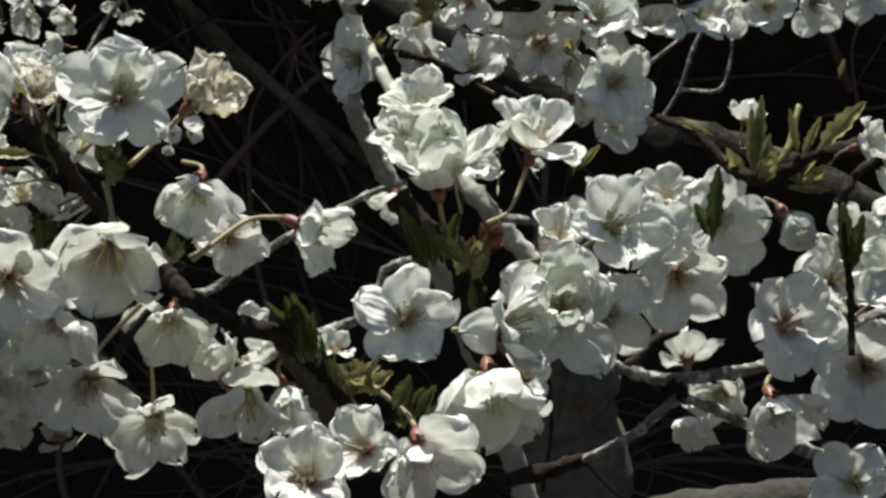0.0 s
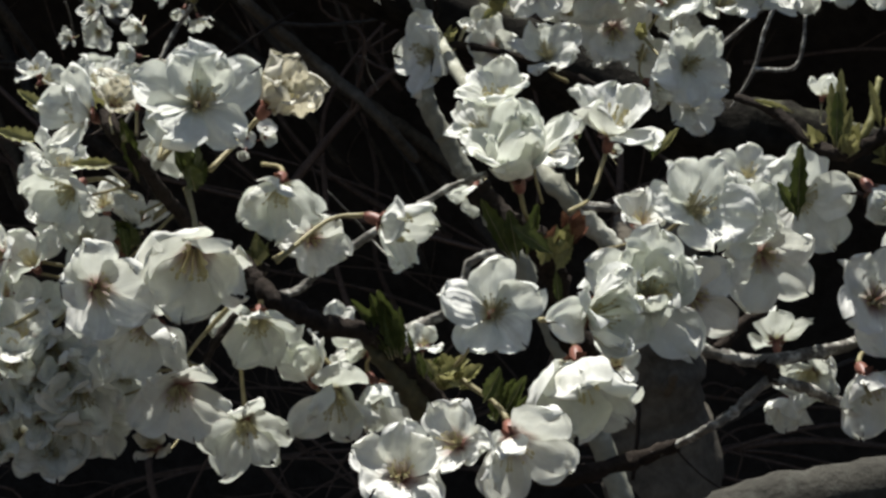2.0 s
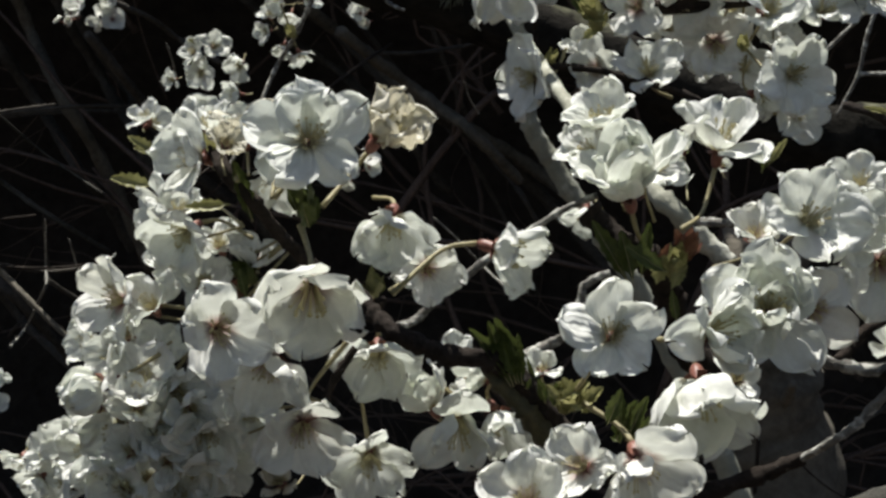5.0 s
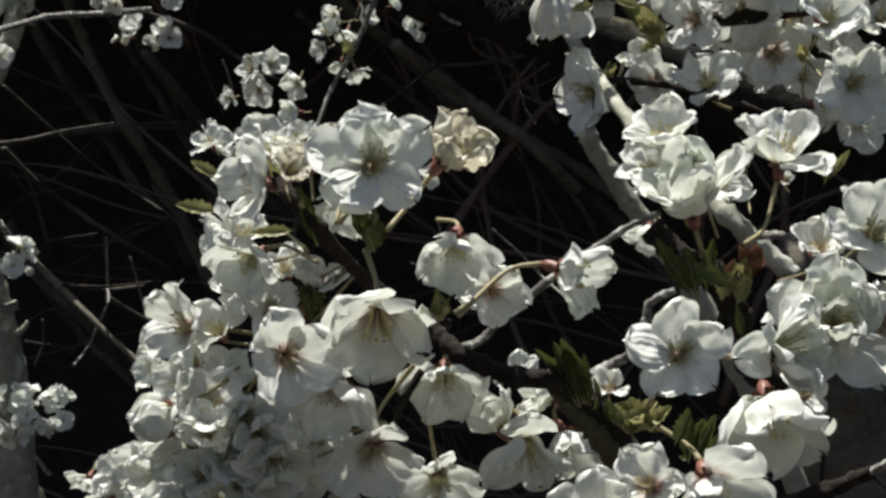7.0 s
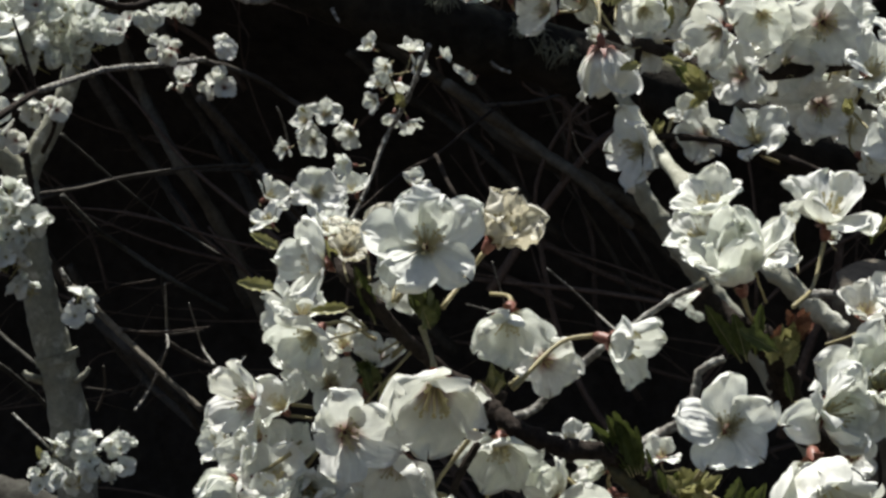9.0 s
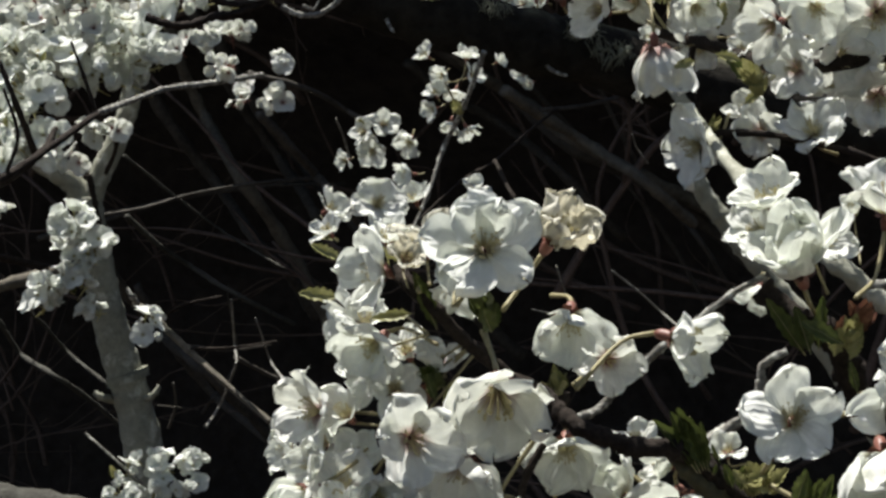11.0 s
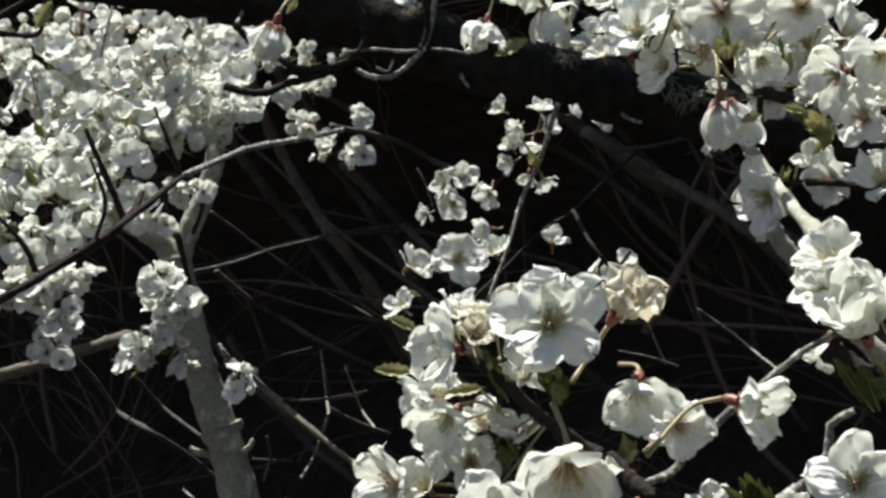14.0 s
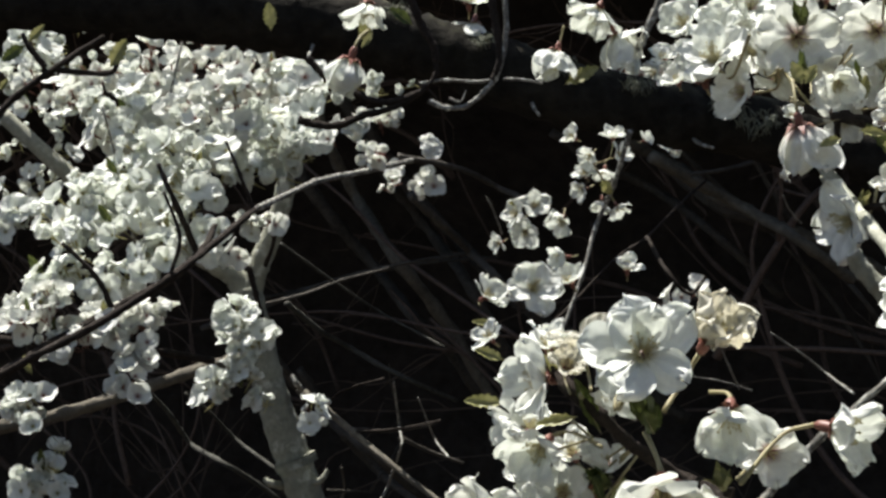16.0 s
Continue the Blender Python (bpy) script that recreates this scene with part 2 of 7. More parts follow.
# ------------------------------------------------------------------ cherry blossom
def petal_shape(rnd, length, wide, cup, ruffle, crumple=0.0, rows=16, cols=15, frill=2.1):
    """One petal along +x in a flower that opens along +z: broad and round on a narrow claw, spooned, with a lobed margin."""
    first = radians(40 - 34 * cup) * rnd.uniform(0.85, 1.15)
    last = radians(-12 + 118 * cup + 120 * max(0.0, cup - 0.4) + rnd.uniform(-16, 16))
    notch, lean = rnd.choice((0.02, 0.07, 0.12, 0.17)), rnd.uniform(-0.10, 0.10)
    pleat, ribs = rnd.uniform(0.008, 0.026), rnd.uniform(5.0, 8.0)
    hollow = 0.06 + 0.55 * cup + rnd.uniform(-0.22, 0.22)
    tipcurl = rnd.uniform(-0.65, 0.5) - 0.4 * max(0.0, cup - 0.3)
    phase, fold = rnd.uniform(0, 9), rnd.uniform(0.012, 0.05)
    twist = rnd.uniform(-0.16, 0.16)
    waves, beat = rnd.uniform(2.6, 4.6), rnd.uniform(0, 6.28)
    verts, uvs, faces = [], [], []
    x, z, u0 = 0.0015, 0.0, 0.0
    for i in range(rows):
        s = i / (rows - 1)
        u = 0.45 * s + 0.55 * math.sin(s * math.pi / 2)
        turn = first + (last - first) * min(1.0, u * 1.35) + tipcurl * max(0.0, u - 0.55) * 1.6
        x += math.cos(turn) * length * (u - u0)
        z += math.sin(turn) * length * (u - u0)
        u0 = u
        claw = min(1.0, u / 0.54)
        half = wide * (0.13 + 0.87 * (claw * claw * (3 - 2 * claw)) ** 0.62) * math.sqrt(max(0.004, 1 - max(0.0, (u - 0.52) / 0.482) ** 2.6))
        for j in range(cols):
            v = 2 * j / (cols - 1) - 1
            edge = max(abs(v) ** 3, u ** 5)
            y = v * half * (1 + 0.09 * noise.noise((u * 4.0, phase, v * 0.8)) * min(1.0, 3 * u)) + lean * length * u * u
            back = frill * (0.05 * length * noise.noise((v * 1.9, phase, 4.0)) * u ** 4 + 0.045 * length * noise.noise((v * 4.6, phase, 8.0)) * u ** 6 + 0.030 * length * noise.noise((v * 9.0, phase, 2.0)) * u ** 8) + notch * length * math.exp(-(v / 0.17) ** 2) * u ** 5
            rise = hollow * (v * half) ** 2 / wide * (0.4 + 0.6 * u) + fold * half * math.cos(v * 5.5 + phase) * (1.1 - u) + twist * half * v * u
            rise += ruffle * length * (0.15 + u) * (noise.noise((v * 1.1 + phase, u * 1.5, phase)) + 0.45 * noise.noise((v * 2.6, u * 3.0, phase + 5)) + 0.14 * noise.noise((v * 5.5, u * 5.0, phase + 9)))
            rise += frill * 0.042 * length * edge * u * math.sin(waves * (v * (0.6 + 0.4 * u) + 1.4 * u * (1 if v > 0 else -1)) + beat)
            rise += pleat * length * u * math.cos(v * ribs + phase)
            rise += 0.060 * length * (0.15 + u * u) * noise.noise((v * 4.6 + phase, u * 6.0, phase + 3))
            rise += crumple * length * noise.noise((v * 3.2, u * 4.2 + phase, 2.0))
            px = x - back * math.cos(turn) - rise * math.sin(turn)
            pz = z - back * math.sin(turn) + rise * math.cos(turn)
            if crumple:
                y *= 1 - 0.35 * crumple * abs(noise.noise((u * 3, phase, 1.0))) * 3
            verts.append(Vector((px, y, pz)))
            uvs.append((u, v * 0.5 + 0.5))
    for i in range(rows - 1):
        for j in range(cols - 1):
            p = i * cols + j
            faces.append((p, p + 1, p + cols + 1, p + cols))
    return verts, uvs, faces


def stamen_mesh(seed, spread):
    rnd = random.Random(seed)
    verts, faces = [], []
    for k in range(26):
        w, s = rnd.uniform(0, 2 * math.pi), rnd.uniform(0.15, 1.0) ** 0.6 * spread
        length = rnd.uniform(0.26, 0.44)
        d = Vector((math.cos(w) * math.sin(s), math.sin(w) * math.sin(s), math.cos(s)))
        foot = Vector((math.cos(w), math.sin(w), 0)) * 0.045
        line = [foot, foot + d * length * 0.55 + Vector((0, 0, 0.02)), foot + d * length]
        tube(verts, faces, line, [0.012, 0.010, 0.008], 3)
        tip, r = line[-1], 0.030
        b = len(verts)
        for q in ((r, 0, 0), (0, r, 0), (-r, 0, 0), (0, -r, 0), (0, 0, r * 1.3), (0, 0, -r * 1.3)):
            verts.append(tip + Vector(q))
        for a, c in ((0, 1), (1, 2), (2, 3), (3, 0)):
            faces += [(b + a, b + c, b + 4), (b + c, b + a, b + 5)]
    return verts, faces


STAMENS = {}


def stamens_of(key):
    if key not in STAMENS:
        v, f = stamen_mesh(key * 11 + 5, radians(38))
        me = bpy.data.meshes.new("stamens")
        me.from_pydata([tuple(q) for q in v], [], f)
        me.materials.append(FILAMENT)
        STAMENS[key] = me
    return STAMENS[key]


def blossom(branch, at, axis, size, cup=0.3, root=None, seed=0, petals=5, red=False, old=False, crumple=0.0, spin=None, lift=(), loose=1.0, label=""):
    """A cherry flower, size across when flat: calyx with its sepals, petals, stamens and stalk, as one part of a branch.
    loose: how far the petals stray from an even ring; lift: degrees by which single petals, counted round from spin, stand up more than the rest."""
    rnd = random.Random(seed * 13 + 7)
    axis = Vector(axis).normalized()
    length = size * 0.5
    place = Matrix.Translation(at) @ frame_of(axis, rnd.uniform(0, 6.28) if spin is None else spin)
    tubelen, r = min(size, 0.044) * 0.20, min(size, 0.044) * 0.058
    verts, faces = [], []
    tube(verts, faces, [Vector((0, 0, -tubelen)), Vector((0, 0, -tubelen * 0.85)), Vector((0, 0, -tubelen * 0.5)), Vector((0, 0, -tubelen * 0.15)), Vector((0, 0, 0.0))], [r * 0.42, r * 0.85, r * 1.08, r * 0.92, r * 1.1], 9)
    for k in range(5):
        w = 2 * math.pi * (k + 0.5) / 5
        e, s = Vector((math.cos(w), math.sin(w), 0)), Vector((-math.sin(w), math.cos(w), 0))
        b = len(verts)
        tip = e * size * 0.17 + Vector((0, 0, size * (0.01 + 0.09 * cup)))
        mid = e * size * 0.10 + Vector((0, 0, -size * 0.016))
        verts += [e * r + s * r * 0.6, e * r - s * r * 0.6, mid - s * r * 0.8, mid + s * r * 0.8, tip]
        faces += [(b, b + 1, b + 2, b + 3), (b + 3, b + 2, b + 4)]
    calyx = mesh_object("blossom", verts, faces, CALYX, branch, label)
    calyx.matrix_local = place
    mat = PETAL_OLD if old else PETAL_PINK if red else PETAL
    for k in range(petals):
        ring = k // 5
        pl = length * rnd.uniform(0.93, 1.07) * (1 - 0.16 * ring)
        v, uv, f = petal_shape(rnd, pl, pl * (rnd.uniform(0.41, 0.49) + 0.20 * max(0.0, 0.38 - cup)) * (0.90 if petals > 5 else 1.0), min(1.0, cup + 0.14 * ring), 0.19 - 0.09 * min(cup, 0.6), crumple)
        petal = mesh_object("petal", v, f, mat, calyx, "", uv)
        raised = radians(lift[k]) if k < len(lift) else 0.0
        petal.matrix_local = Matrix.Translation((0, 0, size * 0.022 * (k * 2 % 5) / 4)) @ Matrix.Rotation(2 * math.pi * (k + 0.5 * ring) / 5 + rnd.uniform(-0.1, 0.1), 4, "Z") @ Matrix.Rotation(0.10 * (1 - cup) + rnd.uniform(-0.20, 0.20) * loose, 4, "X") @ Matrix.Rotation(rnd.uniform(-0.42, 0.28) * loose - raised, 4, "Y")
    st = new("stamen_tuft", stamens_of(seed % 4))
    st.parent = calyx
    st.matrix_local = Matrix.Diagonal((length, length, length * (1 + 0.7 * cup), 1))
    base = Vector(at) - axis * tubelen
    if root is None:
        root = base - axis * size * 0.2 + Vector((0, 0, size * 0.05))
    root = Vector(root)
    reach = (root - base).length
    bow = base - axis * reach * 0.4
    line = smooth_line([base, base * 0.35 + bow * 0.4 + root * 0.25, root], 5)
    line = [place.inverted() @ q for q in line]
    thick = min(size, 0.044)
    verts, faces = [], []
    tube(verts, faces, line, [thick * 0.020 + thick * 0.007 * abs(i / 5 - 1) for i in range(len(line))], 6)
    mesh_object("stalk", verts, faces, STALK, calyx)
    return calyx


def leaf(branch, at, way, face, length, wide=0.3, fold=0.7, curl=0.3, mat=None, seed=0, name="leaf", label=""):
    """A young folded leaf with toothed edges and a midrib, from its foot along way."""
    rnd = random.Random(seed * 5 + 1)
    mat = mat or LEAF
    way = Vector(way).normalized()
    side = way.cross(Vector(face)).normalized()
    up = side.cross(way)
    rows, half = 13, 3
    verts, uvs, faces = [], [], []
    bend = 0.0
    c = Vector((0, 0, 0))
    for i in range(rows):
        u = i / (rows - 1)
        if i:
            bend += curl / rows
            c = c + (way * math.cos(bend) + up * math.sin(bend)) * length / (rows - 1)
        w = wide * length * (math.sin(math.pi * min(1, u * 0.94 + 0.04)) ** 0.8) * (0.12 + 0.88 * min(1, u * 4)) * 0.5
        w *= 1 + (0.20 if i % 2 else -0.12)
        for j in range(-half, half + 1):
            v = j / half
            lift = abs(v) ** 1.3 * math.sin(fold) + 0.28 * noise.noise((v * 2, u * 5, seed)) + 0.10 * math.sin(u * 19 + seed) * abs(v)
            verts.append(c + side * v * w * math.cos(fold) + up * lift * w)
            uvs.append((u, v * 0.5 + 0.5))
    n = 2 * half + 1
    for i in range(rows - 1):
        for j in range(n - 1):
            p = i * n + j
            faces.append((p, p + 1, p + n + 1, p + n))
    ob = mesh_object(name, verts, faces, mat, branch, label, uvs)
    ob.location = at
    rib_v, rib_f = [], []
    tube(rib_v, rib_f, [verts[i * n + half] for i in range(rows)], [length * 0.012 * (1.15 - i / rows) for i in range(rows)], 5)
    mesh_object("midrib", rib_v, rib_f, STALK, ob)
    return ob


def bud(branch, at, way, size, seed=0, mat=None, label="brown bud with overlapping scales"):
    """A bud of overlapping scales, where a cluster of flowers leaves the twig."""
    rnd = random.Random(seed + 3)
    t = frame_of(way, rnd.uniform(0, 6))
    verts, faces = [], []
    tube(verts, faces, [t @ Vector((0, 0, -size * 0.1)), t @ Vector((0, 0, size * 0.3)), t @ Vector((0, 0, size * 0.6))], [size * 0.2, size * 0.24, size * 0.08], 7)
    ob = mesh_object("bud", verts, faces, mat or LEAF_PALE, branch, label)
    ob.location = at
    for k in range(9):
        ring, w = k // 3, 2.4 * k
        e = Vector((math.cos(w), math.sin(w), 0))
        s = Vector((-math.sin(w), math.cos(w), 0))
        low, high = size * 0.16 * ring, size * (0.55 + 0.22 * ring) * rnd.uniform(0.85, 1.25)
        flare = size * (0.34 - 0.06 * ring)
        mid = Vector((0, 0, (low + high) / 2))
        verts = [t @ q for q in (e * size * 0.2 - s * size * 0.13 + Vector((0, 0, low)), e * size * 0.2 + s * size * 0.13 + Vector((0, 0, low)), e * flare + s * size * 0.2 + mid,
                                 e * flare - s * size * 0.2 + mid, e * flare * rnd.uniform(0.9, 1.5) + Vector((0, 0, high)), e * flare * 1.12 + mid)]
        mesh_object("scale", verts, [(0, 1, 5), (1, 2, 5), (3, 0, 5), (2, 4, 5), (4, 3, 5)], mat or LEAF_PALE, ob)
    return ob


def lichen_tuft(limb, at, size, seed=0):
    """A tuft of hanging and upright grey-green lichen threads on bark."""
    rnd = random.Random(seed)
    verts, faces = [], []
    for _ in range(70):
        a = Vector((rnd.uniform(-1, 1), rnd.uniform(-0.6, 0.6), rnd.uniform(-0.3, 0.3))) * size
        w = Vector((rnd.gauss(0, 0.5), rnd.gauss(-0.3, 0.4), rnd.gauss(-0.2, 0.8))).normalized() * size * rnd.uniform(0.3, 0.9)
        tube(verts, faces, [a, a + w * 0.5 + Vector((0, 0, 0.1 * size)), a + w], [size * 0.05, size * 0.035, size * 0.012], 4)
    ob = mesh_object("lichen_tuft", verts, faces, LICHEN, limb, "pale grey-green shaggy lichen")
    ob.location = at
    return ob


def branch_thing(name, label, category="branch", group=""):
    ob = new(name)
    return tagged(ob, label=label, category=category, group=group)



# ------------------------------------------------------------------ ground and the shaded bank behind
def sheet(name, nx, ny, f, mat):
    verts = [Vector(f(i / nx, j / ny)) for j in range(ny + 1) for i in range(nx + 1)]
    faces = [(j * (nx + 1) + i, j * (nx + 1) + i + 1, (j + 1) * (nx + 1) + i + 1, (j + 1) * (nx + 1) + i) for j in range(ny) for i in range(nx)]
    return mesh_object(name, verts, faces, mat)


def ground_form(u, v):
    x, y = (u - 0.5) * 60, -25 + v * 29.8
    return (x, y, 0.12 * noise.noise((x * 0.7, y * 0.7, 0)))


def bank_form(u, v):
    """A steep backdrop bank that leans out over its foot; its unseen lip is added to block the sun."""
    x = (u - 0.5) * 60
    a = v * math.pi
    y = 4.6 - 1.3 * v + 1.7 * math.sin(a) + 0.25 * noise.noise((x * 0.6, v * 6, 3))
    z = -0.1 + 1.45 * (1 - math.cos(a)) - 0.6 * max(0.0, v - 0.85) * 4 + 0.2 * noise.noise((x * 0.8, v * 5, 7))
    return (x, y, z)


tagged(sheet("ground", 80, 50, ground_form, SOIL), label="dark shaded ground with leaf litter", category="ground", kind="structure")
tagged(sheet("backdrop", 120, 30, bank_form, SOIL), label="steep dark backdrop bank with an added lip that shades it", category="bank", kind="structure")

# ------------------------------------------------------------------ near branches, limbs and trees

spray_low = branch_thing("cherry_branch", "lichen-flecked cherry branch crowded with white blossom", "branch", "blossoming branches")
blossom(spray_low, (-0.1914, 0.6378, 1.4840), (0.32, -0.86, 0.41), 0.0428, 0.17, root=(-0.2035, 0.6392, 1.4650), seed=500, spin=0.45, petals=8, label='wide-open white blossom with yellow-green centre', crumple=0.035)
blossom(spray_low, (-0.1717, 0.6571, 1.4864), (0.62, -0.38, 0.69), 0.0385, 0.6, root=(-0.1872, 0.6423, 1.4626), seed=501, old=True, crumple=0.17, label='withering cream blossom with crumpled petals', loose=0.5)
blossom(spray_low, (-0.2206, 0.6370, 1.4823), (0.49, -0.63, 0.60), 0.0161, 0.45, root=(-0.2184, 0.6317, 1.4727), seed=502, old=True, crumple=0.15)
blossom(spray_low, (-0.2233, 0.6673, 1.4856), (0.02, -0.30, 0.95), 0.0274, 0.35, root=(-0.2125, 0.6380, 1.4729), seed=503, old=True, crumple=0.035)
blossom(spray_low, (-0.2319, 0.6447, 1.4778), (-0.69, -0.70, 0.19), 0.0337, 0.38, root=(-0.2146, 0.6323, 1.4710), seed=504, crumple=0.035)
blossom(spray_low, (-0.2400, 0.6744, 1.4878), (0.20, -0.37, 0.91), 0.0241, 0.4, root=(-0.2144, 0.6376, 1.4728), seed=505, crumple=0.035)
blossom(spray_low, (-0.2132, 0.6684, 1.4721), (0.01, -0.68, -0.74), 0.0274, 0.4, root=(-0.2045, 0.6391, 1.4650), seed=506, crumple=0.035)
blossom(spray_low, (-0.2589, 0.6790, 1.4595), (-0.71, -0.69, -0.16), 0.0245, 0.42, root=(-0.2152, 0.6414, 1.4550), seed=507, crumple=0.035)
blossom(spray_low, (-0.2502, 0.6704, 1.4569), (0.34, -0.52, 0.78), 0.0223, 0.42, root=(-0.2152, 0.6414, 1.4550), seed=508, crumple=0.035)
blossom(spray_low, (-0.2402, 0.6567, 1.4521), (-0.29, -0.88, -0.38), 0.0345, 0.32, root=(-0.2137, 0.6465, 1.4509), seed=509, crumple=0.035)
blossom(spray_low, (-0.2196, 0.6651, 1.4398), (0.08, -0.48, 0.87), 0.0238, 0.45, root=(-0.2126, 0.6508, 1.4348), seed=510, red=True, crumple=0.035)
blossom(spray_low, (-0.2376, 0.6823, 1.4446), (0.01, -0.70, 0.72), 0.0245, 0.4, root=(-0.2143, 0.6558, 1.4383), seed=511, crumple=0.035)
blossom(spray_low, (-0.2681, 0.6648, 1.4255), (-0.58, -0.80, 0.14), 0.0352, 0.34, root=(-0.2211, 0.6433, 1.4240), seed=512, red=True, crumple=0.035)
blossom(spray_low, (-0.2082, 0.5949, 1.4247), (0.59, -0.81, 0.02), 0.0361, 0.3, root=(-0.2121, 0.6448, 1.4194), seed=513, red=True, label='open white blossom with reddish centre', crumple=0.035)
blossom(spray_low, (-0.1829, 0.6161, 1.4387), (0.25, -0.85, -0.46), 0.0522, 0.46, root=(-0.1930, 0.6357, 1.4564), seed=514, red=True, label='drooping white blossom with reddish stamens', crumple=0.035)
blossom(spray_low, (-0.2029, 0.6358, 1.4101), (0.14, -0.89, -0.43), 0.0402, 0.42, root=(-0.2113, 0.6451, 1.4214), seed=515, red=True, crumple=0.035)
blossom(spray_low, (-0.1916, 0.6367, 1.3890), (0.29, -0.84, -0.45), 0.0367, 0.4, root=(-0.1769, 0.6466, 1.4189), seed=516, red=True, crumple=0.035)
blossom(spray_low, (-0.1790, 0.6789, 1.3719), (0.31, -0.83, -0.46), 0.0371, 0.46, root=(-0.1833, 0.6704, 1.4104), seed=517, crumple=0.035)
blossom(spray_low, (-0.2038, 0.6531, 1.3643), (-0.18, -0.81, 0.56), 0.0162, 0.5, root=(-0.2000, 0.6745, 1.3674), seed=518, old=True, crumple=0.1)
blossom(spray_low, (-0.2668, 0.6429, 1.3983), (-0.75, -0.58, -0.31), 0.0325, 0.7, root=(-0.2473, 0.6474, 1.4090), seed=519, crumple=0.075)
blossom(spray_low, (-0.2658, 0.6538, 1.4062), (-0.44, -0.81, 0.39), 0.0233, 0.5, root=(-0.2436, 0.6484, 1.4132), seed=520, crumple=0.075)
blossom(spray_low, (-0.2545, 0.6503, 1.3961), (0.01, -0.72, 0.69), 0.0327, 0.44999999999999996, root=(-0.2470, 0.6576, 1.4079), seed=521, red=True, crumple=0.075)
blossom(spray_low, (-0.2454, 0.6572, 1.3958), (0.44, -0.85, -0.29), 0.0330, 0.45999999999999996, root=(-0.2410, 0.6588, 1.4081), seed=522, crumple=0.075)
blossom(spray_low, (-0.2675, 0.6620, 1.3802), (-0.28, -0.92, -0.27), 0.0334, 0.45999999999999996, root=(-0.2540, 0.6656, 1.3941), seed=523, crumple=0.075)
blossom(spray_low, (-0.2486, 0.6555, 1.3804), (0.22, -0.90, 0.37), 0.0310, 0.44000000000000006, root=(-0.2533, 0.6756, 1.3887), seed=524, crumple=0.075)
blossom(spray_low, (-0.2330, 0.6537, 1.3828), (0.39, -0.86, -0.34), 0.0346, 0.45999999999999996, root=(-0.2378, 0.6688, 1.3948), seed=525, crumple=0.075)
blossom(spray_low, (-0.2418, 0.6666, 1.3724), (0.24, -0.75, -0.61), 0.0427, 0.48, root=(-0.2408, 0.6778, 1.3850), seed=526, crumple=0.035)
blossom(spray_low, (-0.2748, 0.6698, 1.3659), (-0.12, -0.90, -0.42), 0.0319, 0.5, root=(-0.2630, 0.6729, 1.3778), seed=527, crumple=0.075)
blossom(spray_low, (-0.2601, 0.6723, 1.3592), (0.08, -0.96, 0.26), 0.0299, 0.45999999999999996, root=(-0.2602, 0.6832, 1.3701), seed=528, crumple=0.075)
blossom(spray_low, (-0.2201, 0.6617, 1.3882), (0.49, -0.85, -0.19), 0.0274, 0.36, root=(-0.2238, 0.6717, 1.3974), seed=529, crumple=0.035)
blossom(spray_low, (-0.2269, 0.6798, 1.3730), (0.23, -0.75, 0.62), 0.0239, 0.5, root=(-0.2357, 0.6887, 1.3795), seed=530, crumple=0.075)
blossom(spray_low, (-0.3170, 0.7327, 1.3605), (-0.36, -0.90, 0.24), 0.0263, 0.5, seed=531, crumple=0.075)
blossom(spray_low, (-0.1691, 0.6660, 1.4585), (0.07, -0.84, -0.53), 0.0369, 0.5, root=(-0.1806, 0.6846, 1.4645), seed=532, label='nodding white blossom', crumple=0.035)
blossom(spray_low, (-0.1650, 0.7013, 1.4381), (0.43, -0.89, 0.17), 0.0284, 0.34, root=(-0.1714, 0.6741, 1.4321), seed=533, red=True, crumple=0.035)
blossom(spray_low, (-0.1348, 0.6823, 1.4475), (0.95, -0.20, -0.25), 0.0376, 0.42, root=(-0.1666, 0.6597, 1.4322), seed=534, label='white blossom seen from the side on a long stalk', crumple=0.035, loose=0.6)
blossom(spray_low, (-0.1736, 0.6672, 1.4113), (0.17, -0.87, -0.47), 0.0363, 0.46, root=(-0.1682, 0.6436, 1.4250), seed=535, crumple=0.035)
blossom(spray_low, (-0.1554, 0.6746, 1.3915), (-0.28, -0.58, 0.76), 0.0311, 0.55, root=(-0.1503, 0.6854, 1.3837), seed=536, crumple=0.035)
blossom(spray_low, (-0.1366, 0.6790, 1.4020), (-0.63, -0.70, 0.35), 0.0274, 0.42, root=(-0.1249, 0.6709, 1.3977), seed=537, crumple=0.035)
blossom(spray_low, (-0.1536, 0.6964, 1.4067), (-0.12, -0.39, 0.91), 0.0188, 0.4, root=(-0.1429, 0.6778, 1.4017), seed=538, crumple=0.035)
blossom(spray_low, (-0.1440, 0.6665, 1.3882), (0.20, -0.77, -0.61), 0.0405, 0.5, root=(-0.1532, 0.6756, 1.3993), seed=539, crumple=0.035)
blossom(spray_low, (-0.1332, 0.6789, 1.3895), (0.51, -0.66, -0.55), 0.0329, 0.45, root=(-0.1314, 0.6699, 1.4035), seed=540, crumple=0.035)
blossom(spray_low, (-0.0937, 0.6299, 1.3805), (-0.37, -0.87, 0.33), 0.0320, 0.36, root=(-0.0836, 0.6474, 1.3828), seed=541, red=True, crumple=0.035)
blossom(spray_low, (-0.0764, 0.6285, 1.3846), (0.29, -0.82, -0.50), 0.0417, 0.44, root=(-0.0970, 0.6458, 1.3995), seed=542, red=True, crumple=0.035)
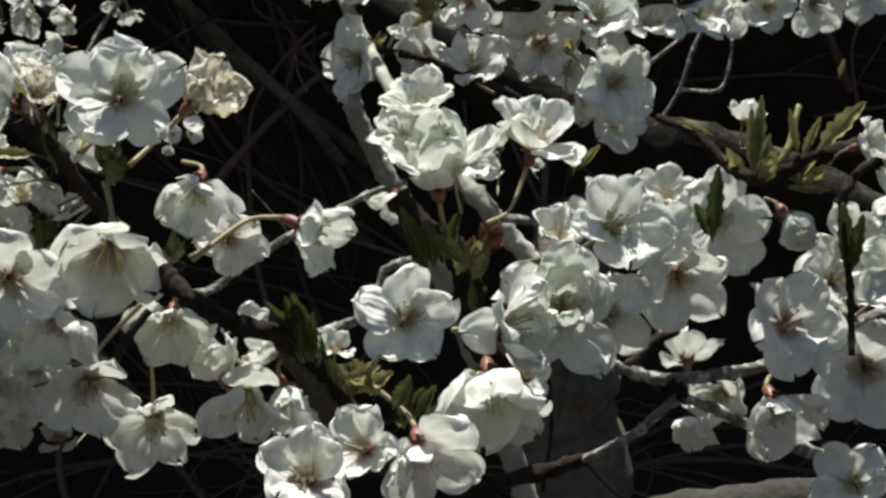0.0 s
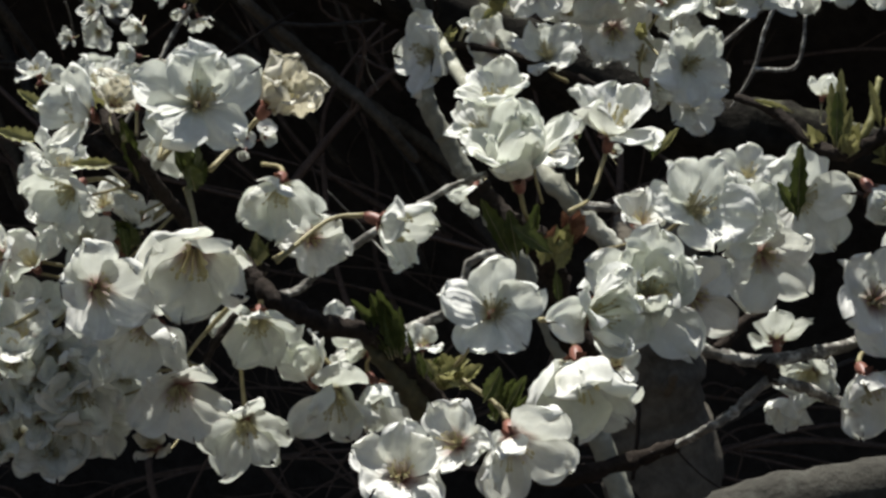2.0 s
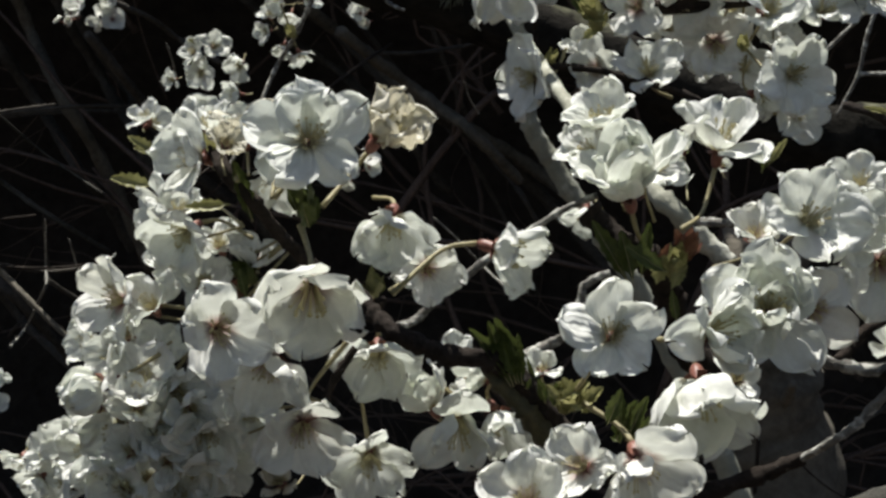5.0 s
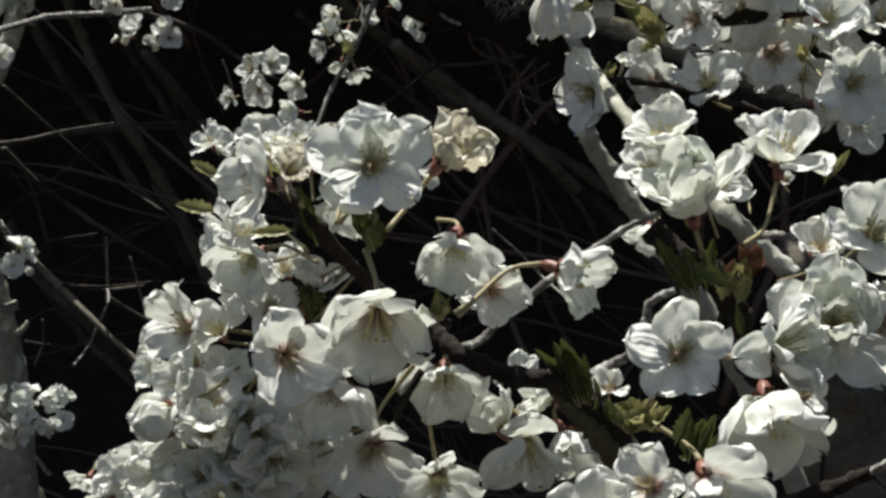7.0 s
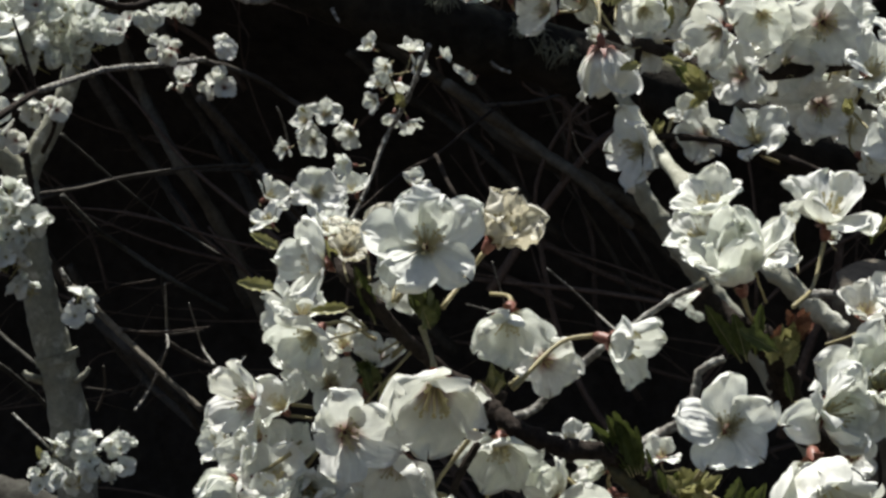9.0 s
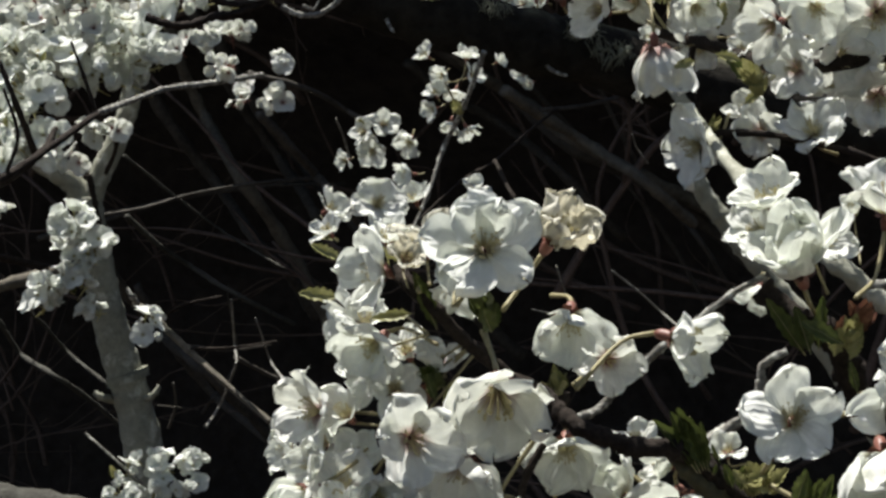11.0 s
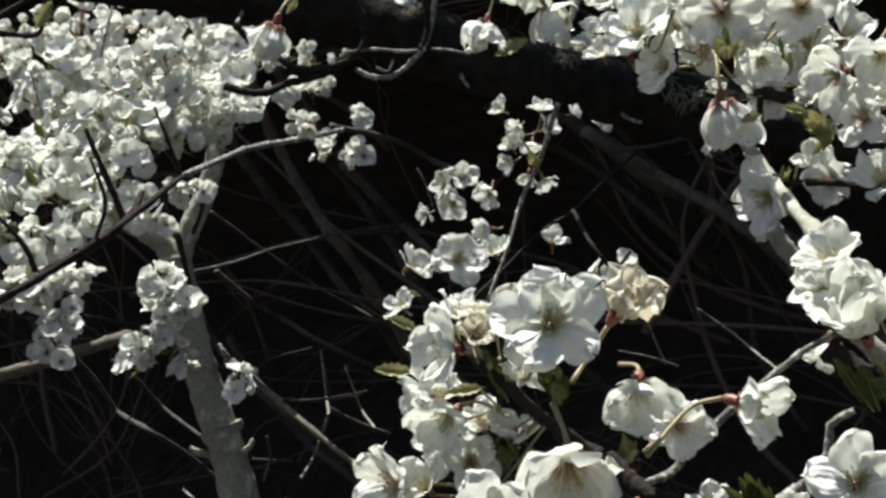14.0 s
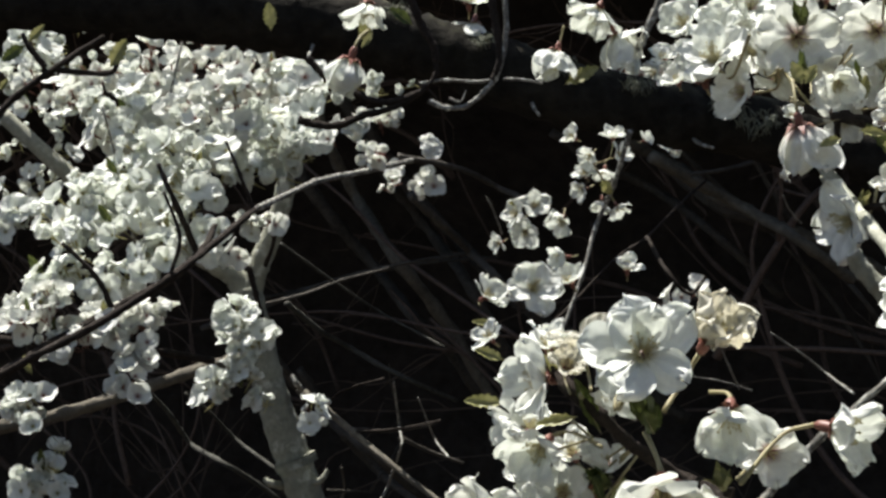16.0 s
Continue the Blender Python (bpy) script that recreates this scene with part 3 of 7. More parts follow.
blossom(spray_low, (-0.1102, 0.6208, 1.3690), (0.03, -0.79, 0.61), 0.0351, 0.36, root=(-0.1084, 0.6521, 1.3739), seed=543, red=True, crumple=0.035)
blossom(spray_low, (-0.0835, 0.6114, 1.4258), (0.28, -0.86, 0.42), 0.0333, 0.28, root=(-0.0989, 0.6406, 1.4036), seed=544, spin=0.6, label='open white blossom with yellow stamens', crumple=0.035)
blossom(spray_low, (-0.0628, 0.6936, 1.4020), (0.26, -0.75, -0.61), 0.0549, 0.56, root=(-0.0703, 0.7037, 1.4238), seed=545, label='large drooping bell-shaped white blossom', crumple=0.035, loose=0.4)
blossom(spray_low, (-0.1189, 0.6928, 1.4034), (0.20, -0.60, 0.77), 0.0148, 0.42, root=(-0.1094, 0.6742, 1.4023), seed=546, crumple=0.035)
blossom(spray_low, (-0.2870, 0.6803, 1.4072), (-0.49, -0.84, 0.23), 0.0222, 0.5, seed=613, crumple=0.075)
blossom(spray_low, (-0.2688, 0.6739, 1.4110), (-0.17, -0.82, 0.54), 0.0219, 0.5, seed=614, crumple=0.075)
blossom(spray_low, (-0.2546, 0.6662, 1.4065), (0.14, -0.82, 0.56), 0.0236, 0.45999999999999996, root=(-0.2016, 0.6555, 1.4474), seed=615, crumple=0.075)
blossom(spray_low, (-0.2758, 0.6607, 1.3861), (-0.32, -0.94, -0.07), 0.0236, 0.45999999999999996, seed=616, crumple=0.075)
blossom(spray_low, (-0.2542, 0.6448, 1.3898), (0.27, -0.89, 0.36), 0.0229, 0.44000000000000006, root=(-0.1867, 0.6474, 1.3946), seed=617, crumple=0.075)
blossom(spray_low, (-0.2366, 0.6483, 1.3904), (0.49, -0.86, -0.14), 0.0229, 0.45999999999999996, root=(-0.1867, 0.6474, 1.3946), seed=618, crumple=0.075)
blossom(spray_low, (-0.2901, 0.6872, 1.3652), (-0.36, -0.90, 0.24), 0.0246, 0.45999999999999996, seed=619, crumple=0.075)
blossom(spray_low, (-0.2592, 0.6529, 1.3729), (0.06, -0.89, 0.46), 0.0233, 0.45999999999999996, seed=620, crumple=0.075)
blossom(spray_low, (-0.2461, 0.6554, 1.3704), (0.37, -0.89, 0.27), 0.0233, 0.44000000000000006, root=(-0.1867, 0.6474, 1.3946), seed=621, crumple=0.075)
blossom(spray_low, (-0.2304, 0.6685, 1.3683), (0.54, -0.81, -0.24), 0.0256, 0.45999999999999996, root=(-0.1867, 0.6474, 1.3946), seed=622, crumple=0.075)
blossom(spray_low, (-0.2643, 0.6611, 1.3567), (-0.04, -0.93, 0.36), 0.0256, 0.45999999999999996, seed=623, crumple=0.075)
blossom(spray_low, (-0.2460, 0.6646, 1.3553), (0.25, -0.85, 0.46), 0.0256, 0.45999999999999996, seed=624, crumple=0.075)
blossom(spray_low, (-0.2574, 0.6667, 1.4228), (-0.18, -0.76, 0.63), 0.0260, 0.36, root=(-0.2035, 0.6539, 1.4493), seed=625, crumple=0.035)
blossom(spray_low, (-0.2491, 0.6695, 1.4396), (-0.17, -0.82, 0.54), 0.0223, 0.36, root=(-0.2044, 0.6525, 1.4509), seed=626, crumple=0.035)
blossom(spray_low, (-0.2362, 0.6613, 1.4327), (0.37, -0.85, 0.38), 0.0238, 0.36, root=(-0.2035, 0.6539, 1.4493), seed=627, crumple=0.035)
blossom(spray_low, (-0.2200, 0.6421, 1.4014), (0.58, -0.78, -0.23), 0.0245, 0.45999999999999996, root=(-0.1867, 0.6474, 1.3946), seed=628, crumple=0.075)
blossom(spray_low, (-0.2806, 0.7177, 1.4913), (-0.35, -0.56, 0.75), 0.0159, 0.4, seed=629, crumple=0.035)
stem("twig", [(-0.1010, 0.6592, 1.3821), (-0.1089, 0.6532, 1.3924), (-0.1182, 0.6471, 1.4053), (-0.1274, 0.6407, 1.4129), (-0.1402, 0.6362, 1.4145), (-0.1497, 0.6346, 1.4176), (-0.1598, 0.6349, 1.4219), (-0.1677, 0.6388, 1.4269), (-0.1731, 0.6431, 1.4324), (-0.1816, 0.6468, 1.4364)], 0.0046, 0.0022, BARK, spray_low, "dark knobbly twig", seed=1)
stem("twig", [(-0.1706, 0.6609, 1.4287), (-0.1887, 0.667, 1.4337), (-0.2035, 0.6539, 1.4493), (-0.2111, 0.6425, 1.4625), (-0.2217, 0.6405, 1.4741), (-0.229, 0.6495, 1.4817)], 0.0024, 0.0026, BARK, spray_low, "dark knobbly twig", seed=2)
stem("twig", [(-0.1116, 0.6674, 1.3843), (-0.1019, 0.718, 1.3655), (-0.0774, 0.7807, 1.3447), (-0.0477, 0.8055, 1.3503), (-0.0298, 0.8085, 1.3585)], 0.0055, 0.0027, BARK, spray_low, "dark knobbly twig", seed=3)
bud(spray_low, (-0.1714, 0.6522, 1.433), (0.2, -0.5, 0.6), 0.01, 4, LEAF_PALE)
bud(spray_low, (-0.2208, 0.6656, 1.4336), (-0.3, -0.4, 0.6), 0.008, 5)
bud(spray_low, (-0.1036, 0.6491, 1.3976), (0.2, -0.6, 0.5), 0.013, 6, LEAF_PALE)
bud(spray_low, (-0.227, 0.6499, 1.4797), (-0.3, -0.3, 0.8), 0.01, 7)
bud(spray_low, (-0.1922, 0.6368, 1.4611), (0, -0.4, 0.8), 0.013, 8, LEAF)
bud(spray_low, (-0.2179, 0.6597, 1.4356), (-0.2, -0.5, 0.4), 0.01, 9, LEAF)
stem("leaf_shoot", [(-0.109, 0.6526, 1.3857), (-0.1168, 0.6472, 1.3962), (-0.1251, 0.6446, 1.4051), (-0.1324, 0.6461, 1.4128)], 0.0046, 0.0019, SHOOT, spray_low, "thick dark olive leaf shoot", seed=71)
leaf(spray_low, (-0.1197, 0.6412, 1.4044), (-0.4, -0.04, 0.91), (0.15, -0.86, 0.55), 0.0236, 0.3, 0.75, 0.15, None, seed=72)
leaf(spray_low, (-0.1188, 0.6414, 1.4054), (-0.34, -0.03, 0.94), (0.15, -0.86, 0.55), 0.0234, 0.34, 0.75, 0.15, None, seed=73)
leaf(spray_low, (-0.1179, 0.6417, 1.4054), (-0.3, -0.01, 0.96), (0.15, -0.86, 0.55), 0.0197, 0.4, 0.75, 0.15, None, seed=74)
leaf(spray_low, (-0.117, 0.6419, 1.405), (-0.12, 0.03, 0.99), (0.15, -0.86, 0.55), 0.0174, 0.26, 0.75, 0.15, None, seed=75)
leaf(spray_low, (-0.1206, 0.6409, 1.4044), (-0.54, -0.08, 0.84), (0.16, -0.86, 0.55), 0.0209, 0.22, 0.75, 0.15, None, seed=76)
leaf(spray_low, (-0.1151, 0.6422, 1.4035), (0.22, 0.12, 0.97), (0.15, -0.86, 0.55), 0.0039, 0.5, 0.75, 0.15, None, seed=77)
leaf(spray_low, (-0.1092, 0.6434, 1.3988), (-0.31, -0.02, 0.95), (0.14, -0.86, 0.55), 0.0089, 0.5, 0.75, 0.15, None, seed=78)
leaf(spray_low, (-0.1068, 0.644, 1.3979), (0.19, 0.11, 0.98), (0.14, -0.86, 0.56), 0.0087, 0.6, 0.75, 0.15, None, seed=79)
leaf(spray_low, (-0.1004, 0.6457, 1.3989), (-0.4, -0.04, 0.92), (0.13, -0.86, 0.55), 0.0096, 0.75, 0.75, 0.15, LEAF_PALE, seed=80)
leaf(spray_low, (-0.0995, 0.6458, 1.3979), (0.17, 0.11, 0.98), (0.12, -0.86, 0.56), 0.0096, 0.8, 0.75, 0.15, LEAF_PALE, seed=81)
leaf(spray_low, (-0.0989, 0.6459, 1.397), (0.73, 0.22, 0.65), (0.12, -0.86, 0.56), 0.0116, 0.55, 0.75, 0.15, LEAF_PALE, seed=82)
leaf(spray_low, (-0.1013, 0.6453, 1.396), (-0.62, -0.11, 0.78), (0.13, -0.86, 0.56), 0.0060, 0.9, 0.75, 0.15, LEAF_PALE, seed=83)
leaf(spray_low, (-0.0976, 0.6462, 1.3961), (0.94, 0.25, 0.25), (0.12, -0.86, 0.56), 0.0039, 0.8, 0.75, 0.15, LEAF_PALE, seed=84)
leaf(spray_low, (-0.0856, 0.6486, 1.3867), (0.03, 0.07, 1), (0.1, -0.86, 0.57), 0.0179, 0.38, 0.75, 0.15, None, seed=85)
leaf(spray_low, (-0.0829, 0.6493, 1.3867), (0.42, 0.16, 0.89), (0.1, -0.86, 0.57), 0.0169, 0.36, 0.75, 0.15, None, seed=86)
leaf(spray_low, (-0.0847, 0.6488, 1.3858), (0.25, 0.12, 0.96), (0.1, -0.86, 0.57), 0.0137, 0.4, 0.75, 0.15, None, seed=87)
leaf(spray_low, (-0.081, 0.6497, 1.3848), (0.51, 0.18, 0.84), (0.1, -0.86, 0.57), 0.0123, 0.35, 0.75, 0.15, None, seed=88)
leaf(spray_low, (-0.1177, 0.6476, 1.4038), (-0.62, -0.39, 0.68), (0.12, -0.86, 0.54), 0.0293, 0.26, 0.9, 0.2, None, seed=89, label="toothed green unfolding leaf")
leaf(spray_low, (-0.1198, 0.6474, 1.4055), (-0.28, -0.38, 0.88), (0.12, -0.86, 0.54), 0.0251, 0.28, 0.9, 0.1, None, seed=90)
leaf(spray_low, (-0.1198, 0.6575, 1.4043), (-0.31, 0.02, 0.95), (0.12, -0.86, 0.54), 0.0189, 0.25, 0.9, -0.2, None, seed=91)
leaf(spray_low, (-0.1139, 0.6481, 1.4042), (-0.3, 0.02, 0.95), (0.11, -0.86, 0.54), 0.0098, 0.3, 0.9, 0.2, None, seed=92)
leaf(spray_low, (-0.1166, 0.6527, 1.4023), (-0.78, -0.07, 0.63), (0.12, -0.86, 0.54), 0.0218, 0.22, 1.0, 0.2, None, seed=93)
leaf(spray_low, (-0.1157, 0.6428, 1.4036), (-0.56, -0.02, 0.83), (0.12, -0.86, 0.54), 0.0183, 0.24, 1.0, -0.1, None, seed=94)
leaf(spray_low, (-0.1186, 0.6475, 1.4037), (-0.88, -0.09, 0.46), (0.12, -0.86, 0.54), 0.0173, 0.22, 1.0, 0.3, None, seed=95)
leaf(spray_low, (-0.0882, 0.6408, 1.3929), (0.4, 0.12, 0.91), (0.08, -0.86, 0.56), 0.0131, 0.45, 0.6, 0.3, None, seed=96)
leaf(spray_low, (-0.0856, 0.6511, 1.3899), (0.53, 0.13, 0.84), (0.07, -0.87, 0.56), 0.0123, 0.4, 0.6, 0.3, None, seed=97)
leaf(spray_low, (-0.0882, 0.6506, 1.3877), (0.93, 0.11, -0.35), (0.08, -0.86, 0.56), 0.0043, 0.6, 0.6, 0.3, None, seed=98)
leaf(spray_low, (-0.1041, 0.6392, 1.4007), (0.86, 0.15, 0.48), (0.1, -0.86, 0.55), 0.0123, 0.45, 0.5, 0.3, LEAF_PALE, seed=99)
leaf(spray_low, (-0.1041, 0.6392, 1.4007), (-0.64, -0.04, 0.77), (0.1, -0.86, 0.55), 0.0068, 0.5, 0.5, 0.3, LEAF_PALE, seed=100)
leaf(spray_low, (-0.1002, 0.6396, 1.3992), (0.93, 0.11, -0.35), (0.1, -0.86, 0.55), 0.0042, 0.6, 0.5, 0.3, LEAF_PALE, seed=101)
leaf(spray_low, (-0.212, 0.6419, 1.4567), (-0.29, -0.19, 0.94), (0.28, -0.83, 0.47), 0.0228, 0.34, 0.8, 0.2, None, seed=102)
leaf(spray_low, (-0.1902, 0.637, 1.4554), (-0.07, -0.7, 0.71), (0.25, -0.84, 0.47), 0.0141, 0.55, 0.6, 0.3, None, seed=103)
leaf(spray_low, (-0.1902, 0.637, 1.4554), (0.24, 0.12, 0.96), (0.25, -0.84, 0.47), 0.0109, 0.5, 0.6, 0.3, None, seed=104)
leaf(spray_low, (-0.2261, 0.6593, 1.4615), (-0.96, -0.25, -0.13), (0.29, -0.83, 0.46), 0.0161, 0.3, 0.5, 0.3, LEAF_PALE, seed=105)
leaf(spray_low, (-0.2656, 0.6875, 1.4664), (-0.96, -0.24, 0.12), (0.33, -0.82, 0.45), 0.0165, 0.4, 0.6, 0.2, LEAF_PALE, seed=106)
leaf(spray_low, (-0.2146, 0.6498, 1.4285), (0.59, 0.2, 0.78), (0.27, -0.83, 0.51), 0.0126, 0.3, 0.7, 0.2, LEAF_PALE, seed=107)
leaf(spray_low, (-0.2165, 0.6494, 1.4295), (-0.27, -0.01, 0.96), (0.28, -0.83, 0.51), 0.0112, 0.4, 0.7, 0.2, LEAF, seed=108)
leaf(spray_low, (-0.221, 0.6691, 1.4327), (-0.88, -0.25, -0.4), (0.28, -0.83, 0.5), 0.0155, 0.55, 0.3, 0.2, LEAF_BRONZE, seed=109, label="bronze-red young leaf")
leaf(spray_low, (-0.1814, 0.6482, 1.4354), (0.95, 0.22, -0.24), (0.23, -0.85, 0.5), 0.0120, 0.3, 0.6, 0.2, LEAF_PALE, seed=110)
stem("twig", [(-0.177, 0.6501, 1.4139), (-0.1835, 0.6485, 1.4034), (-0.1872, 0.6473, 1.3933)], 0.0014, 0.0016, BARK, spray_low, seed=111)
blossom(spray_low, (-0.3993, 0.9377, 1.3259), (-0.44, -0.65, -0.48), 0.0294, 0.4, seed=124)
blossom(spray_low, (-0.4163, 0.9329, 1.317), (-0.59, -0.63, 0.38), 0.0280, 0.4, seed=125)
blossom(spray_low, (-0.4075, 0.9344, 1.3053), (-0.63, -0.67, -0.06), 0.0309, 0.4, seed=126)
blossom(spray_low, (-0.4218, 0.9308, 1.3053), (-0.32, -0.62, -0.57), 0.0265, 0.4, seed=127)
blossom(spray_low, (-0.6244, 1.3997, 1.2314), (0.1, -0.56, 0.86), 0.0353, 0.35, seed=128)
blossom(spray_low, (-0.6043, 1.403, 1.2166), (-0.38, -0.68, 0.53), 0.0353, 0.35, seed=129)
blossom(spray_low, (-0.632, 1.3965, 1.207), (0.36, -0.5, 0.88), 0.0353, 0.35, seed=130)
blossom(spray_low, (-0.5863, 1.4057, 1.2017), (-0.5, -0.74, 0.03), 0.0353, 0.35, seed=131)
blossom(spray_low, (-0.6141, 1.3994, 1.1943), (-0.15, -0.62, 0.77), 0.0353, 0.35, seed=132)
blossom(spray_low, (-0.5737, 1.4089, 1.2087), (-0.36, -0.74, -0.34), 0.0353, 0.35, seed=133)
blossom(spray_low, (-0.6501, 1.394, 1.2263), (-0.08, -0.69, -0.56), 0.0353, 0.35, seed=134)
blossom(spray_low, (-0.5984, 1.4052, 1.2322), (-0.47, -0.72, 0.35), 0.0309, 0.35, seed=135)
stem("twig", [(-0.4573, 1.2297, 1.2268), (-0.5523, 1.3624, 1.2119), (-0.6146, 1.4, 1.2053), (-0.6895, 1.4363, 1.2168)], 0.0031, 0.0020, BARK, spray_low, seed=136)
stem("twig", [(-0.1814, 0.7103, 1.4145), (-0.1761, 0.7313, 1.4157), (-0.1663, 0.7334, 1.4255), (-0.1515, 0.7363, 1.438), (-0.1404, 0.7384, 1.4457), (-0.1224, 0.7418, 1.4586), (-0.108, 0.7442, 1.4656)], 0.0017, 0.0013, LICHEN_BARK, spray_low, "thin grey lichened twig", seed=137)
stem("twig", [(-0.1281, 0.6869, 1.4073), (-0.1221, 0.7081, 1.4101), (-0.1124, 0.7099, 1.4164), (-0.1084, 0.7112, 1.4273), (-0.107, 0.7118, 1.4337), (-0.0982, 0.7134, 1.4384)], 0.0023, 0.0013, LICHEN_BARK, spray_low, "thin grey lichened twig", seed=138)

spray_mid = branch_thing("cherry_branch", "pale lichened cherry branch with dense white blossom", "branch", "blossoming branches")
blossom(spray_mid, (-0.0613, 0.7052, 1.4184), (0.83, -0.50, 0.23), 0.0435, 0.36, root=(-0.0786, 0.7016, 1.4157), seed=547, petals=10, label='full white blossom with ruffled petals', crumple=0.035)
blossom(spray_mid, (-0.0421, 0.7349, 1.4241), (0.12, -0.96, 0.26), 0.0523, 0.42, root=(-0.0557, 0.7466, 1.4095), seed=548, crumple=0.035, petals=13, label='full white blossom with many crowded petals')
blossom(spray_mid, (-0.0283, 0.7783, 1.4224), (0.32, -0.94, -0.12), 0.0406, 0.26, root=(-0.0444, 0.8007, 1.4228), seed=549, red=True, crumple=0.035)
blossom(spray_mid, (-0.0025, 0.8050, 1.4399), (0.25, -0.94, -0.22), 0.0443, 0.26, root=(-0.0117, 0.8391, 1.4431), seed=550, red=True, label='flat open white blossom with brownish centre', crumple=0.035)
blossom(spray_mid, (-0.0310, 0.7851, 1.4558), (0.41, -0.80, 0.43), 0.0479, 0.32, root=(-0.0453, 0.8017, 1.4414), seed=551, crumple=0.035)
blossom(spray_mid, (-0.0514, 0.7908, 1.4483), (0.11, -0.67, 0.73), 0.0283, 0.4, root=(-0.0670, 0.7869, 1.4366), seed=552, red=True, crumple=0.035)
blossom(spray_mid, (0.0113, 0.8653, 1.4612), (0.34, -0.93, 0.12), 0.0490, 0.28, root=(0.0047, 0.8836, 1.4487), seed=553, crumple=0.035)
blossom(spray_mid, (-0.0120, 0.9019, 1.4677), (0.22, -0.71, 0.67), 0.0296, 0.4, root=(-0.0031, 0.9027, 1.4525), seed=554, crumple=0.035)
blossom(spray_mid, (-0.0748, 0.8905, 1.4824), (0.16, -0.34, 0.93), 0.0531, 0.36, root=(-0.0816, 0.8054, 1.4506), seed=555, lift=(22, -8, 0, 25, -12), label='white blossom with upright petals on a long stalk', crumple=0.035)
blossom(spray_mid, (-0.0957, 0.7423, 1.4663), (-0.08, -0.53, 0.84), 0.0556, 0.5, root=(-0.0915, 0.7774, 1.4429), seed=556, petals=13, label='full double-looking white blossom', crumple=0.035)
blossom(spray_mid, (-0.1079, 0.7620, 1.4913), (-0.22, -0.41, 0.89), 0.0355, 0.42, root=(-0.0992, 0.7728, 1.4747), seed=557, crumple=0.035)
blossom(spray_mid, (-0.1173, 0.7784, 1.4586), (-0.02, -0.53, -0.85), 0.0222, 0.45, root=(-0.1088, 0.7648, 1.4587), seed=558, crumple=0.035)
blossom(spray_mid, (-0.0939, 0.9275, 1.4822), (-0.02, -0.59, 0.81), 0.0191, 0.62, root=(-0.0894, 0.9065, 1.4588), seed=559, crumple=0.035)
blossom(spray_mid, (-0.0746, 0.9105, 1.4747), (0.45, -0.74, 0.49), 0.0079, 0.5, root=(-0.0717, 0.9106, 1.4687), seed=560, crumple=0.035)
blossom(spray_mid, (-0.0559, 0.7761, 1.3925), (0.24, -0.78, 0.58), 0.0219, 0.42, root=(-0.0666, 0.7835, 1.3816), seed=561, crumple=0.035)
blossom(spray_mid, (0.0070, 0.8569, 1.3992), (-0.15, 0.57, 0.81), 0.0327, 0.4, root=(0.0077, 0.8163, 1.3951), seed=562, crumple=0.035)
blossom(spray_mid, (-0.0501, 0.7488, 1.4272), (0.44, -0.78, 0.45), 0.0261, 0.36, root=(-0.0599, 0.7457, 1.4094), seed=656, crumple=0.035)
blossom(spray_mid, (-0.0137, 0.7935, 1.4550), (0.57, -0.81, 0.17), 0.0342, 0.3, root=(-0.0274, 0.8155, 1.4414), seed=657, crumple=0.035)
blossom(spray_mid, (-0.1132, 0.7654, 1.4810), (-0.37, -0.82, 0.43), 0.0293, 0.36, root=(-0.1006, 0.7715, 1.4587), seed=658, crumple=0.035)
blossom(spray_mid, (-0.0891, 0.7646, 1.4753), (0.54, -0.70, 0.47), 0.0269, 0.36, root=(-0.0899, 0.7785, 1.4544), seed=659, crumple=0.035)
stem("twig", [(-0.0611, 0.806, 1.3855), (-0.0784, 0.7947, 1.4036), (-0.084, 0.7851, 1.4224), (-0.0878, 0.7754, 1.4365), (-0.1022, 0.764, 1.4468), (-0.1147, 0.7631, 1.4589)], 0.0066, 0.0050, BARK, spray_mid, "stout dark flowering spur", seed=139)
stem("twig", [(-0.0728, 0.959, 1.4261), (-0.0898, 0.9576, 1.4412), (-0.1055, 0.9565, 1.4564), (-0.1344, 0.9842, 1.4772), (-0.1652, 1.0522, 1.4988), (-0.1957, 1.1206, 1.5254), (-0.2208, 1.1794, 1.5484), (-0.2357, 1.199, 1.5695)], 0.0050, 0.0036, PALE_BARK, spray_mid, "pale lichened twig", seed=140)
stem("limb", [(-0.2556, 1.3489, 1.5538), (-0.2511, 1.3489, 1.5277), (-0.2443, 1.3491, 1.4936), (-0.2305, 1.3518, 1.4710), (-0.2167, 1.3546, 1.4491), (-0.1925, 1.3596, 1.4155), (-0.1725, 1.3638, 1.3876), (-0.1411, 1.3698, 1.3318), (-0.1089, 1.3756, 1.2680), (-0.0848, 1.3797, 1.2160)], 0.0058, 0.0087, PALE_BARK, spray_mid, "dim grey limb", seed=141, knob=0.14)
stem("twig", [(-0.0856, 0.9081, 1.4491), (-0.0682, 0.8904, 1.4498), (-0.0616, 0.8712, 1.4518)], 0.0021, 0.0018, LICHEN_BARK, spray_mid, seed=142)
bud(spray_mid, (-0.0808, 0.7662, 1.4355), (0.2, -0.6, 0.6), 0.013, 143, LEAF_PALE)
bud(spray_mid, (-0.0761, 0.7674, 1.4428), (0.3, -0.4, 0.7), 0.012, 144, LEAF_BRONZE)
leaf(spray_mid, (-0.0975, 0.7586, 1.4318), (-0.54, -0.02, 0.84), (0.07, -0.87, 0.49), 0.0273, 0.34, 0.8, 0.15, None, seed=146)
